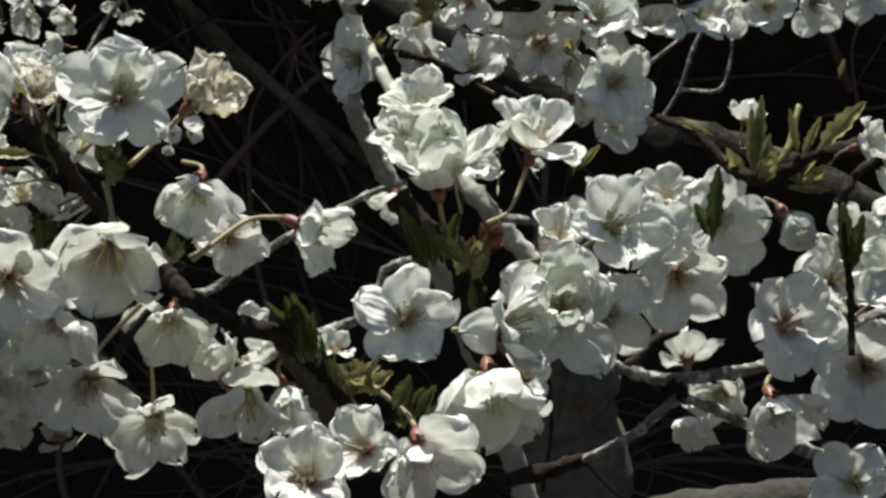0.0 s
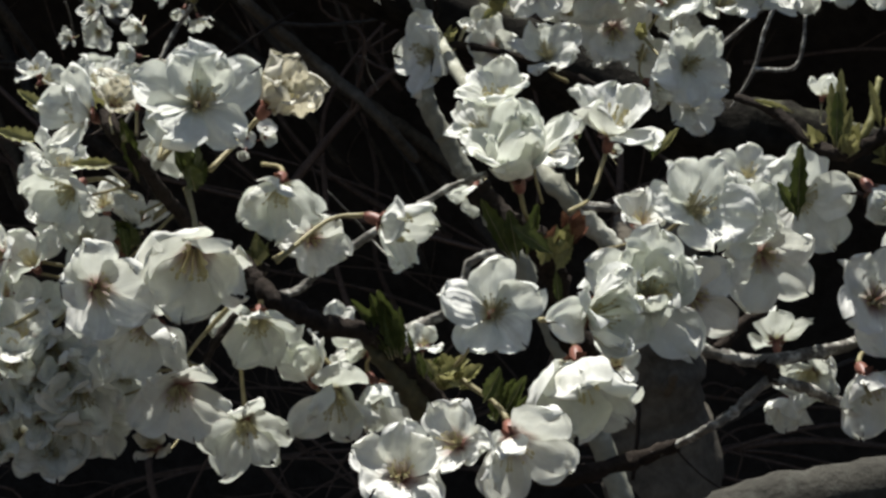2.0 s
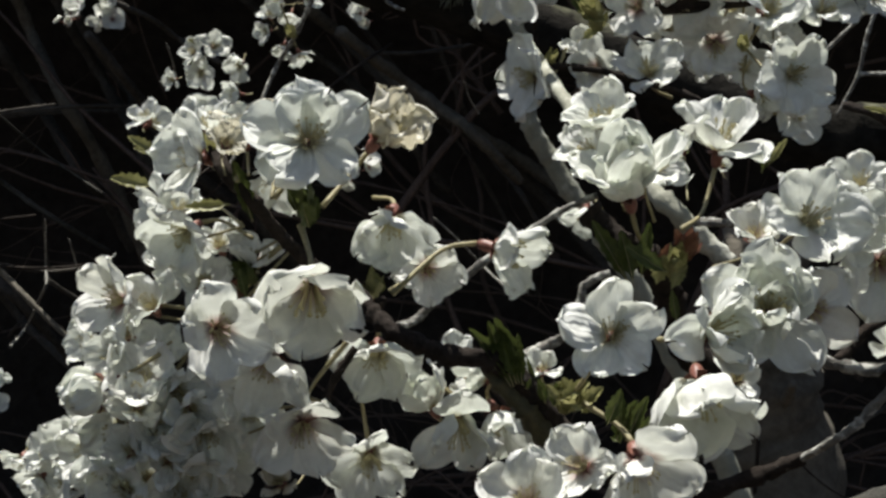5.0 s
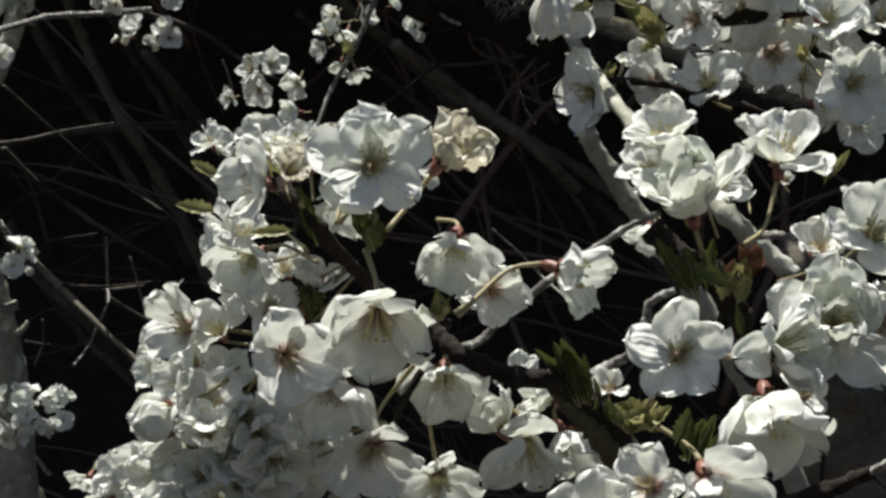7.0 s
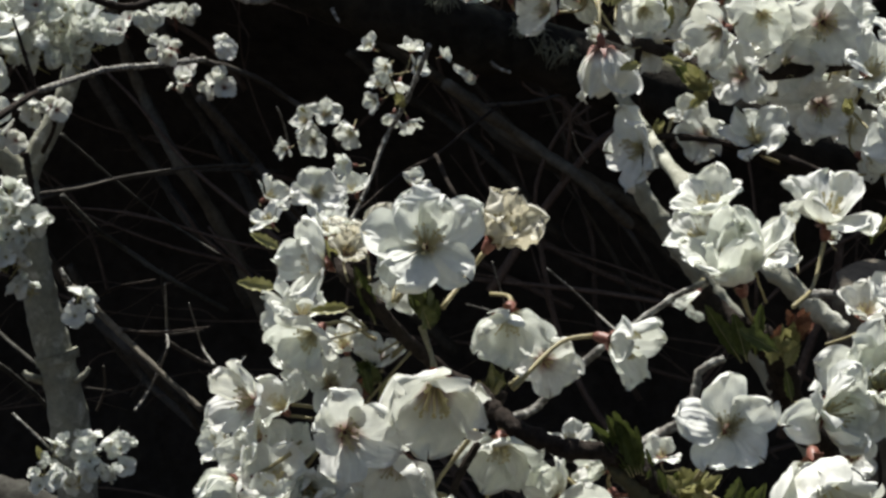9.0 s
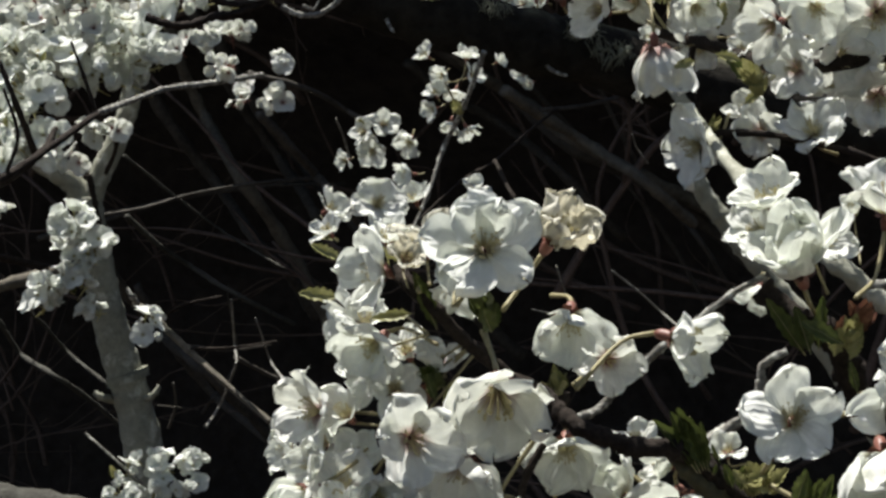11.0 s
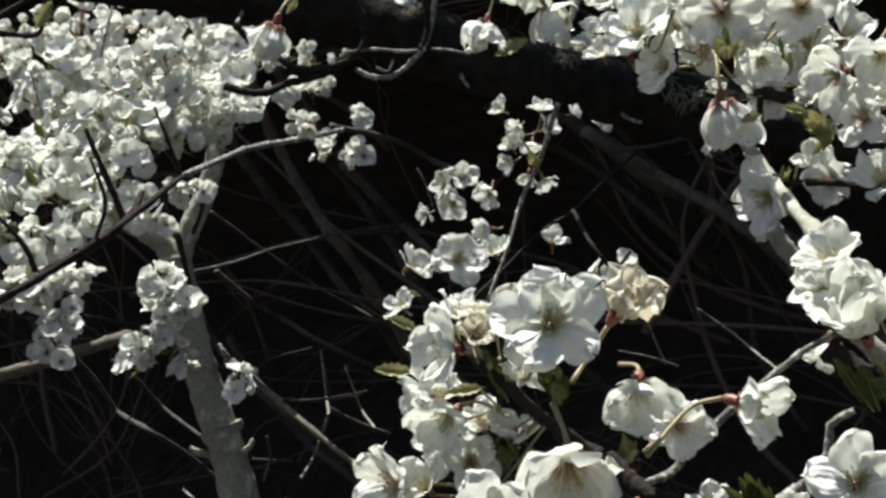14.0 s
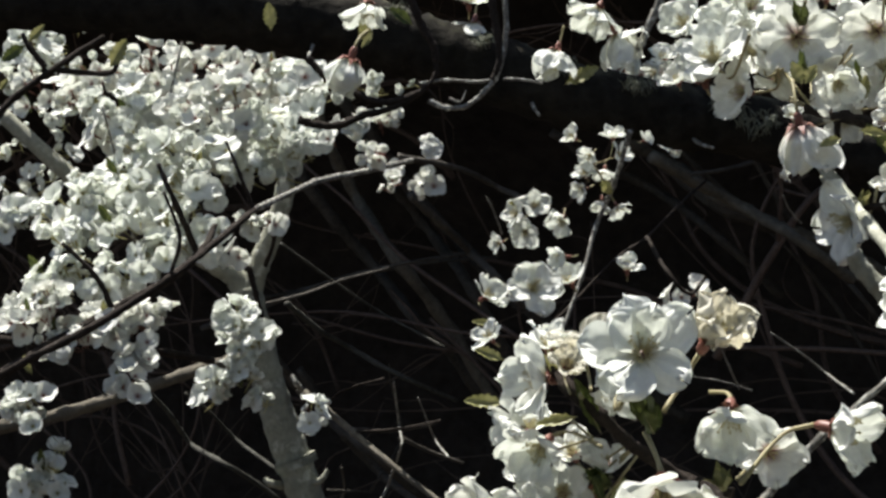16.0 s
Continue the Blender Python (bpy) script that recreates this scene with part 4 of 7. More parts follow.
leaf(spray_mid, (-0.0922, 0.7594, 1.4335), (0.12, 0.08, 0.99), (0.07, -0.87, 0.49), 0.0217, 0.34, 0.8, 0.1, None, seed=147)
leaf(spray_mid, (-0.095, 0.7559, 1.4323), (-0.27, 0.03, 0.96), (0.07, -0.87, 0.49), 0.0202, 0.4, 0.7, 0.1, None, seed=148)
leaf(spray_mid, (-0.085, 0.7654, 1.4328), (0.2, 0.09, 0.97), (0.06, -0.88, 0.49), 0.0142, 0.5, 0.5, 0.1, LEAF_BRONZE, seed=149)
leaf(spray_mid, (-0.0864, 0.7601, 1.4308), (0.26, 0.1, 0.96), (0.06, -0.88, 0.49), 0.0120, 0.6, 0.5, 0.1, LEAF_PALE, seed=150)
leaf(spray_mid, (-0.0806, 0.7607, 1.4292), (0.45, 0.12, 0.88), (0.05, -0.88, 0.49), 0.0120, 0.5, 0.5, 0.1, LEAF_PALE, seed=151)
leaf(spray_mid, (-0.0758, 0.7672, 1.4406), (-0.37, 0.01, 0.93), (0.04, -0.88, 0.48), 0.0128, 0.4, 0.5, 0.2, LEAF_BRONZE, seed=170)
leaf(spray_mid, (-0.0767, 0.767, 1.4382), (0.41, 0.12, 0.9), (0.05, -0.88, 0.48), 0.0130, 0.4, 0.5, 0.2, LEAF_BRONZE, seed=171)
leaf(spray_mid, (-0.0819, 0.756, 1.436), (-0.87, -0.09, 0.49), (0.05, -0.88, 0.49), 0.0190, 0.42, 0.5, 0.2, LEAF, seed=172, label="dark green young leaf")
leaf(spray_mid, (-0.0775, 0.7553, 1.4165), (-0.19, 0.04, 0.98), (0.05, -0.87, 0.51), 0.0133, 0.3, 0.5, 0.2, None, seed=173)
leaf(spray_mid, (0.0105, 0.7803, 1.4554), (-0.04, 0.06, 1), (-0.06, -0.88, 0.46), 0.0303, 0.34, 0.9, 0.15, None, seed=174, label="toothed green unfolding leaf")
leaf(spray_mid, (0.0104, 0.7804, 1.4565), (-0.57, -0.02, 0.82), (-0.06, -0.88, 0.46), 0.0165, 0.4, 0.7, 0.3, None, seed=175)
leaf(spray_mid, (-0.0553, 0.8937, 1.4725), (0.34, 0.11, 0.93), (0.01, -0.88, 0.44), 0.0145, 0.35, 0.7, 0.2, None, seed=176)
leaf(spray_mid, (-0.053, 0.8942, 1.4754), (0.57, 0.13, 0.81), (0.01, -0.88, 0.44), 0.0156, 0.3, 0.7, 0.2, LEAF_PALE, seed=177)
leaf(spray_mid, (-0.1063, 0.9577, 1.476), (0.91, 0.15, 0.38), (0.06, -0.88, 0.43), 0.0131, 0.5, 0.4, 0.2, None, seed=178)

spray_right = branch_thing("cherry_branch", "grey cherry branch with opening leaves and white blossom", "branch", "blossoming branches")
blossom(spray_right, (0.0429, 0.7979, 1.4248), (0.16, -0.91, 0.37), 0.0456, 0.24, root=(0.0622, 0.8252, 1.4151), seed=563, red=True, label='flat open white blossom with pinkish centre', crumple=0.035)
blossom(spray_right, (0.0427, 0.7908, 1.3952), (0.39, -0.76, -0.51), 0.0449, 0.42, root=(0.0554, 0.8137, 1.4084), seed=564, red=True, crumple=0.035)
blossom(spray_right, (0.0778, 0.8069, 1.4119), (-0.00, -1.00, -0.05), 0.0507, 0.26, root=(0.0806, 0.8359, 1.3849), seed=565, red=True, crumple=0.035)
blossom(spray_right, (0.0236, 0.8383, 1.3896), (-0.47, -0.82, -0.32), 0.0333, 0.4, root=(0.0259, 0.8092, 1.4030), seed=566, crumple=0.035)
blossom(spray_right, (0.0140, 0.8562, 1.3748), (-0.16, -0.63, -0.76), 0.0250, 0.45, root=(0.0258, 0.8385, 1.3874), seed=567, crumple=0.035)
blossom(spray_right, (0.0775, 0.7736, 1.3687), (-0.48, -0.81, 0.34), 0.0345, 0.36, root=(0.0909, 0.8048, 1.3533), seed=568, crumple=0.035)
blossom(spray_right, (0.0389, 0.7953, 1.4686), (0.61, -0.48, -0.63), 0.0365, 0.86, root=(0.0288, 0.7993, 1.4749), seed=569, label='half-open white blossom on a short stalk', crumple=0.035)
blossom(spray_right, (0.0606, 0.8169, 1.4440), (0.35, -0.73, 0.59), 0.0364, 0.36, root=(0.0748, 0.8279, 1.4283), seed=570, crumple=0.035)
blossom(spray_right, (0.0679, 0.8290, 1.4583), (0.27, -0.84, 0.48), 0.0347, 0.36, root=(0.0761, 0.8287, 1.4379), seed=571, crumple=0.035)
blossom(spray_right, (0.0633, 0.7907, 1.5003), (0.86, -0.38, 0.33), 0.0247, 0.45, root=(0.0521, 0.8036, 1.4900), seed=572, red=True, crumple=0.035)
blossom(spray_right, (0.0899, 0.8215, 1.4518), (-0.05, -0.97, 0.25), 0.0407, 0.3, root=(0.0668, 0.8515, 1.4191), seed=573, crumple=0.035)
blossom(spray_right, (0.0907, 0.8238, 1.4846), (-0.07, -0.93, 0.36), 0.0407, 0.3, root=(0.0703, 0.8109, 1.5026), seed=574, crumple=0.035)
blossom(spray_right, (0.0181, 0.8760, 1.5071), (0.08, -0.46, 0.88), 0.0184, 0.6, root=(0.0225, 0.8252, 1.4961), seed=575, crumple=0.035)
stem("twig", [(-0.029, 0.7914, 1.4018), (-0.0149, 0.7931, 1.3986), (0.0012, 0.7953, 1.3974), (0.0235, 0.7988, 1.4027), (0.0442, 0.8223, 1.4085), (0.0804, 0.869, 1.4254), (0.1041, 0.8932, 1.4364)], 0.0022, 0.0028, LICHEN_BARK, spray_right, "dark twig flecked with lichen", seed=179)
stem("twig", [(-0.0309, 0.8083, 1.3575), (-0.0183, 0.7906, 1.3683), (-0.0078, 0.7926, 1.3763), (0.0044, 0.7952, 1.3892), (0.0183, 0.797, 1.3883), (0.0313, 0.8287, 1.3802), (0.0496, 0.8509, 1.3727)], 0.0016, 0.0024, LICHEN_BARK, spray_right, "crooked grey lichened twig", seed=180)
stem("twig", [(0.0012, 0.7953, 1.3974), (0.0063, 0.7957, 1.3928), (0.0067, 0.7955, 1.3892)], 0.0032, 0.0032, BARK, spray_right, seed=181)
stem("twig", [(-0.0173, 0.7928, 1.3995), (-0.0074, 0.8051, 1.4111), (0.0012, 0.8168, 1.4158)], 0.0025, 0.0021, BARK, spray_right, seed=182)
stem("twig", [(0.0496, 0.8509, 1.3727), (0.0714, 0.8736, 1.3633), (0.1098, 0.8984, 1.3513), (0.19, 1.1, 1.30), (0.30, 1.556, 1.255)], 0.0032, 0.0039, LICHEN_BARK, spray_right, seed=183)
stem("twig", [(-0.0181, 0.82, 1.5025), (-0.001, 0.8119, 1.4971), (0.014, 0.8031, 1.4859), (0.0277, 0.7947, 1.4829), (0.0468, 0.7981, 1.494), (0.0737, 0.8127, 1.5038)], 0.0016, 0.0039, BARK, spray_right, "dark spur twig", seed=184)
stem("twig", [(0.0277, 0.7947, 1.4829), (0.0354, 0.7966, 1.4951), (0.0383, 0.8084, 1.5139)], 0.0020, 0.0011, LEAF_PALE, spray_right, seed=185)
stem("twig", [(0.0687, 0.7657, 1.4198), (0.0655, 0.7771, 1.4451), (0.0598, 0.7778, 1.4666), (0.0607, 0.7893, 1.4843), (0.0733, 0.8022, 1.4991)], 0.0013, 0.0020, BARK, spray_right, seed=186)
bud(spray_right, (0.0277, 0.7947, 1.4829), (0.1, -0.5, 0.7), 0.012, 187)
bud(spray_right, (0.0436, 0.7969, 1.4823), (0.3, -0.5, 0.5), 0.012, 188)
bud(spray_right, (0.0177, 0.8035, 1.484), (-0.4, -0.3, 0.6), 0.01, 189)
leaf(spray_right, (0.0226, 0.7941, 1.4846), (-0.13, 0.05, 0.99), (-0.07, -0.88, 0.43), 0.0261, 0.26, 0.8, 0.05, LEAF_PALE, seed=204, label="pale green unfolding leaf")
leaf(spray_right, (0.0248, 0.7944, 1.4849), (-0.07, 0.06, 1), (-0.07, -0.88, 0.43), 0.0313, 0.22, 0.8, -0.1, LEAF_PALE, seed=205)
leaf(spray_right, (0.0233, 0.7891, 1.4848), (-0.07, 0.06, 1), (-0.07, -0.88, 0.43), 0.0225, 0.26, 0.6, 0.1, None, seed=206)
leaf(spray_right, (0.0254, 0.7893, 1.4827), (0.13, 0.09, 0.99), (-0.08, -0.88, 0.43), 0.0186, 0.28, 0.7, 0.1, LEAF_PALE, seed=207)
leaf(spray_right, (0.0461, 0.788, 1.4951), (0.61, 0.14, 0.78), (-0.1, -0.88, 0.41), 0.0282, 0.34, 0.7, 0.15, LEAF_PALE, seed=208)
leaf(spray_right, (0.0401, 0.7971, 1.4933), (-0.31, 0.02, 0.95), (-0.09, -0.88, 0.42), 0.0197, 0.24, 0.8, 0.1, LEAF_PALE, seed=209)
leaf(spray_right, (0.0414, 0.7972, 1.4923), (0.31, 0.11, 0.94), (-0.09, -0.88, 0.42), 0.0188, 0.26, 0.8, 0.1, LEAF_PALE, seed=210)
leaf(spray_right, (0.0058, 0.8129, 1.4978), (-0.97, -0.12, 0.21), (-0.05, -0.88, 0.41), 0.0171, 0.22, 0.8, 0.1, LEAF_PALE, seed=211)
leaf(spray_right, (0.0506, 0.7977, 1.4808), (-0.95, -0.11, 0.29), (-0.1, -0.88, 0.43), 0.0173, 0.35, 0.6, 0.2, LEAF_PALE, seed=212)
leaf(spray_right, (0.055, 0.7984, 1.4813), (-0.98, -0.14, -0.1), (-0.11, -0.88, 0.43), 0.0181, 0.3, 0.6, 0.2, LEAF_PALE, seed=213)
leaf(spray_right, (0.0555, 0.7982, 1.4768), (0.92, 0.15, 0.37), (-0.11, -0.88, 0.44), 0.0083, 0.4, 0.6, 0.2, LEAF_PALE, seed=214)
leaf(spray_right, (0.065, 0.7774, 1.4494), (-0.23, 0.04, 0.97), (-0.12, -0.88, 0.47), 0.0289, 0.32, 0.8, 0.1, None, seed=215)
leaf(spray_right, (0.065, 0.7774, 1.4494), (0.09, 0.08, 0.99), (-0.12, -0.88, 0.47), 0.0248, 0.32, 0.8, 0.1, None, seed=216)
leaf(spray_right, (0.0589, 0.8058, 1.433), (0.95, 0.15, 0.27), (-0.11, -0.88, 0.49), 0.0140, 0.4, 0.5, 0.2, LEAF_PALE, seed=217)
leaf(spray_right, (0.0606, 0.9342, 1.5325), (0.16, 0.09, 0.98), (-0.11, -0.88, 0.38), 0.0096, 0.35, 0.6, 0.2, LEAF_PALE, seed=218)

spray_high = branch_thing("cherry_branch", "cherry branch hung with clusters of white blossom", "branch", "blossoming branches")
blossom(spray_high, (-0.2246, 1.1199, 1.5807), (-0.02, 0.27, -0.96), 0.0649, 0.62, root=(-0.2278, 1.1308, 1.6095), seed=811, red=True, label='nodding white blossom with lobed petals', crumple=0.035, loose=0.3)
blossom(spray_high, (-0.2011, 1.1234, 1.5204), (-0.64, -0.77, -0.04), 0.0526, 0.36, root=(-0.1876, 1.1488, 1.5387), seed=577, label='white blossom with narrow petals seen from the side', crumple=0.035, loose=0.7)
blossom(spray_high, (-0.1679, 1.1433, 1.5263), (0.14, -0.98, 0.13), 0.0376, 0.28, root=(-0.1728, 1.1640, 1.5524), seed=578, red=True, crumple=0.035)
blossom(spray_high, (-0.1794, 1.1615, 1.5382), (-0.07, -0.75, 0.66), 0.0263, 0.36, root=(-0.1742, 1.1740, 1.5528), seed=579, crumple=0.035)
blossom(spray_high, (-0.1340, 1.1214, 1.5229), (0.00, -0.81, 0.59), 0.0435, 0.42, root=(-0.1236, 1.1444, 1.5104), seed=580, label='bowl-shaped white blossom', crumple=0.035)
blossom(spray_high, (-0.1439, 1.1413, 1.5620), (-0.25, -0.94, 0.23), 0.0384, 0.3, root=(-0.1288, 1.1669, 1.5749), seed=581, red=True, crumple=0.035)
blossom(spray_high, (-0.1540, 1.1295, 1.5893), (-0.50, -0.84, -0.21), 0.0439, 0.4, root=(-0.1417, 1.1650, 1.6089), seed=582, red=True, crumple=0.035)
blossom(spray_high, (-0.1340, 1.1562, 1.5995), (0.30, -0.89, -0.35), 0.0446, 0.36, root=(-0.1297, 1.1790, 1.6164), seed=583, crumple=0.035)
blossom(spray_high, (-0.1190, 1.1695, 1.5720), (0.22, -0.90, -0.38), 0.0510, 0.4, root=(-0.1077, 1.1942, 1.5895), seed=584, red=True, crumple=0.035)
blossom(spray_high, (-0.0991, 1.1656, 1.5939), (0.25, -0.93, -0.28), 0.0611, 0.4, root=(-0.0902, 1.1898, 1.6123), seed=585, red=True, crumple=0.035)
blossom(spray_high, (-0.1021, 1.1728, 1.5446), (0.12, -0.93, -0.34), 0.0498, 0.4, root=(-0.0824, 1.1679, 1.5466), seed=586, red=True, crumple=0.035)
blossom(spray_high, (-0.0708, 1.1510, 1.5595), (0.38, -0.72, 0.58), 0.0508, 0.3, root=(-0.0832, 1.1780, 1.5436), seed=587, crumple=0.035)
blossom(spray_high, (-0.0553, 1.1328, 1.5236), (0.53, -0.84, 0.09), 0.0499, 0.3, root=(-0.0825, 1.1676, 1.5399), seed=588, label='open white blossom', crumple=0.035)
blossom(spray_high, (-0.0754, 1.1579, 1.5136), (0.77, -0.61, -0.19), 0.0349, 0.4, root=(-0.0825, 1.1674, 1.5366), seed=589, crumple=0.035)
blossom(spray_high, (-0.2055, 1.1576, 1.6058), (0.22, -0.84, -0.50), 0.0359, 0.45, root=(-0.1989, 1.1810, 1.6230), seed=590, crumple=0.035)
blossom(spray_high, (-0.2385, 1.1684, 1.5890), (0.31, -0.67, 0.68), 0.0146, 0.5, root=(-0.2107, 1.2009, 1.5854), seed=591, crumple=0.035)
blossom(spray_high, (-0.0403, 1.1804, 1.5627), (0.42, -0.76, 0.50), 0.0446, 0.32, root=(-0.0443, 1.1837, 1.5796), seed=592, crumple=0.035)
blossom(spray_high, (-0.0340, 1.1938, 1.5901), (0.38, -0.93, 0.02), 0.0474, 0.32, root=(-0.0280, 1.1886, 1.5835), seed=593, red=True, crumple=0.035)
blossom(spray_high, (-0.0113, 1.2097, 1.5734), (0.48, -0.66, 0.57), 0.0430, 0.34, root=(-0.0099, 1.1984, 1.5903), seed=594, crumple=0.035)
blossom(spray_high, (-0.0252, 1.1924, 1.5777), (0.27, -0.59, 0.76), 0.0406, 0.36, root=(-0.0280, 1.1886, 1.5835), seed=595, crumple=0.035)
blossom(spray_high, (0.0057, 1.2396, 1.5817), (0.25, -0.78, -0.57), 0.0371, 0.46, root=(0.0101, 1.2131, 1.6002), seed=596, crumple=0.035)
blossom(spray_high, (0.0583, 1.2619, 1.5935), (0.29, -0.94, -0.20), 0.0428, 0.36, root=(0.0600, 1.2500, 1.6250), seed=597, crumple=0.035)
blossom(spray_high, (0.0299, 1.2371, 1.5853), (0.24, -0.96, 0.17), 0.0371, 0.36, root=(0.0300, 1.2279, 1.6101), seed=598, crumple=0.035)
blossom(spray_high, (0.0905, 1.2876, 1.6076), (0.16, -0.96, -0.21), 0.0435, 0.36, root=(0.0875, 1.3000, 1.6275), seed=599, crumple=0.035)
blossom(spray_high, (-0.2872, 1.1847, 1.6318), (-0.04, -0.77, 0.63), 0.0508, 0.36, root=(-0.2468, 1.1129, 1.6381), seed=600, crumple=0.035)
blossom(spray_high, (-0.2718, 1.1906, 1.6096), (-0.51, -0.86, 0.07), 0.0432, 0.36, root=(-0.2309, 1.1082, 1.6152), seed=601, red=True, crumple=0.035)
blossom(spray_high, (-0.2606, 1.2188, 1.6366), (0.36, -0.75, 0.55), 0.0388, 0.34, root=(-0.2321, 1.1293, 1.6165), seed=602, crumple=0.035)
blossom(spray_high, (-0.2372, 1.2047, 1.6413), (0.25, -0.94, -0.22), 0.0546, 0.32, root=(-0.2135, 1.1263, 1.6546), seed=603, red=True, crumple=0.035)
blossom(spray_high, (-0.2183, 1.2120, 1.6092), (0.24, -0.96, -0.12), 0.0470, 0.32, root=(-0.1893, 1.1249, 1.6239), seed=604, red=True, crumple=0.035)
blossom(spray_high, (-0.1907, 1.2350, 1.6403), (0.06, -0.99, -0.10), 0.0512, 0.34, root=(-0.1710, 1.1540, 1.6540), seed=605, red=True, crumple=0.035)
blossom(spray_high, (-0.1944, 1.2568, 1.6169), (0.28, -0.83, 0.48), 0.0443, 0.34, root=(-0.1696, 1.1650, 1.6201), seed=606, crumple=0.035)
blossom(spray_high, (-0.1681, 1.2555, 1.6195), (0.53, -0.66, 0.54), 0.0439, 0.34, seed=607, crumple=0.035)
blossom(spray_high, (-0.3130, 1.2216, 1.6615), (-0.12, -0.80, 0.59), 0.0368, 0.4, seed=608, crumple=0.035)
blossom(spray_high, (-0.2738, 1.2372, 1.6671), (0.27, -0.77, 0.57), 0.0473, 0.34, seed=609, crumple=0.035)
blossom(spray_high, (-0.2264, 1.2679, 1.6720), (0.27, -0.77, 0.57), 0.0504, 0.34, seed=610, red=True, crumple=0.035)
blossom(spray_high, (-0.3276, 1.2389, 1.6265), (0.06, -0.73, 0.68), 0.0254, 0.42, seed=611, crumple=0.035)
blossom(spray_high, (-0.2788, 1.2539, 1.6393), (0.39, -0.80, 0.47), 0.0401, 0.36, root=(-0.2359, 1.2267, 1.5945), seed=612, crumple=0.035)
blossom(spray_high, (-0.1575, 1.1798, 1.5766), (0.03, -0.80, 0.59), 0.0289, 0.36, root=(-0.1638, 1.1695, 1.5691), seed=630, crumple=0.035)
blossom(spray_high, (-0.1322, 1.1960, 1.5525), (0.14, -0.85, 0.51), 0.0365, 0.34, root=(-0.1266, 1.1658, 1.5668), seed=631, crumple=0.035)
blossom(spray_high, (-0.0919, 1.2083, 1.5760), (0.21, -0.72, 0.66), 0.0341, 0.36, root=(-0.0769, 1.1739, 1.5718), seed=632, crumple=0.035)
blossom(spray_high, (-0.0641, 1.1936, 1.5436), (0.28, -0.63, 0.73), 0.0311, 0.36, root=(-0.0687, 1.1764, 1.5738), seed=633, crumple=0.035)
blossom(spray_high, (-0.1823, 1.1834, 1.5776), (-0.16, -0.80, 0.58), 0.0219, 0.4, root=(-0.1822, 1.1800, 1.5755), seed=634, crumple=0.035)
blossom(spray_high, (-0.1122, 1.2003, 1.5278), (0.12, -0.74, 0.66), 0.0268, 0.4, root=(-0.1099, 1.1681, 1.5680), seed=635, crumple=0.035)
blossom(spray_high, (-0.1706, 1.1859, 1.5635), (-0.06, -0.90, 0.43), 0.0365, 0.36, root=(-0.1761, 1.1765, 1.5734), seed=636, crumple=0.035)
blossom(spray_high, (-0.1304, 1.1982, 1.5871), (0.03, -0.76, 0.65), 0.0400, 0.34, root=(-0.1266, 1.1658, 1.5668), seed=637, red=True, crumple=0.035)
blossom(spray_high, (-0.0885, 1.2101, 1.5933), (0.33, -0.78, 0.53), 0.0417, 0.34, root=(-0.0769, 1.1739, 1.5718), seed=638, crumple=0.035)
blossom(spray_high, (-0.1181, 1.2106, 1.5579), (0.14, -0.85, 0.51), 0.0421, 0.34, root=(-0.1099, 1.1681, 1.5680), seed=639, red=True, crumple=0.035)
blossom(spray_high, (-0.0978, 1.2165, 1.5645), (0.31, -0.74, 0.60), 0.0385, 0.34, root=(-0.0933, 1.1704, 1.5693), seed=640, crumple=0.035)
blossom(spray_high, (-0.0546, 1.2085, 1.5817), (0.30, -0.69, 0.66), 0.0413, 0.36, root=(-0.0443, 1.1837, 1.5796), seed=641, crumple=0.035)
blossom(spray_high, (-0.0526, 1.1533, 1.5025), (0.48, -0.88, 0.02), 0.0379, 0.36, root=(-0.0925, 1.1133, 1.5029), seed=642, crumple=0.035)
blossom(spray_high, (-0.0871, 1.2074, 1.5291), (0.21, -0.72, 0.66), 0.0382, 0.36, root=(-0.0850, 1.1715, 1.5699), seed=643, crumple=0.035)
blossom(spray_high, (-0.1454, 1.1939, 1.5839), (0.05, -0.86, 0.51), 0.0382, 0.36, root=(-0.1638, 1.1695, 1.5691), seed=644, crumple=0.035)
blossom(spray_high, (-0.2855, 1.2325, 1.6553), (0.08, -0.86, 0.51), 0.0451, 0.36, seed=645, crumple=0.035)
blossom(spray_high, (-0.2634, 1.2527, 1.6192), (0.28, -0.83, 0.48), 0.0379, 0.36, root=(-0.2359, 1.2267, 1.5945), seed=646, crumple=0.035)
blossom(spray_high, (-0.2372, 1.2515, 1.6289), (0.35, -0.70, 0.63), 0.0413, 0.36, root=(-0.2359, 1.2267, 1.5945), seed=647, crumple=0.035)
blossom(spray_high, (-0.2113, 1.2499, 1.6046), (0.18, -0.96, 0.22), 0.0428, 0.36, root=(-0.2359, 1.2267, 1.5945), seed=648, red=True, crumple=0.035)
blossom(spray_high, (-0.2146, 1.2724, 1.6478), (0.36, -0.74, 0.57), 0.0417, 0.36, seed=649, crumple=0.035)
blossom(spray_high, (-0.1890, 1.2706, 1.6024), (0.37, -0.80, 0.47), 0.0413, 0.36, root=(-0.2359, 1.2267, 1.5945), seed=650, crumple=0.035)
blossom(spray_high, (-0.3034, 1.2133, 1.6229), (-0.01, -0.70, 0.71), 0.0391, 0.36, seed=651, crumple=0.035)
blossom(spray_high, (-0.1776, 1.2754, 1.6464), (0.46, -0.76, 0.46), 0.0451, 0.36, seed=652, crumple=0.035)
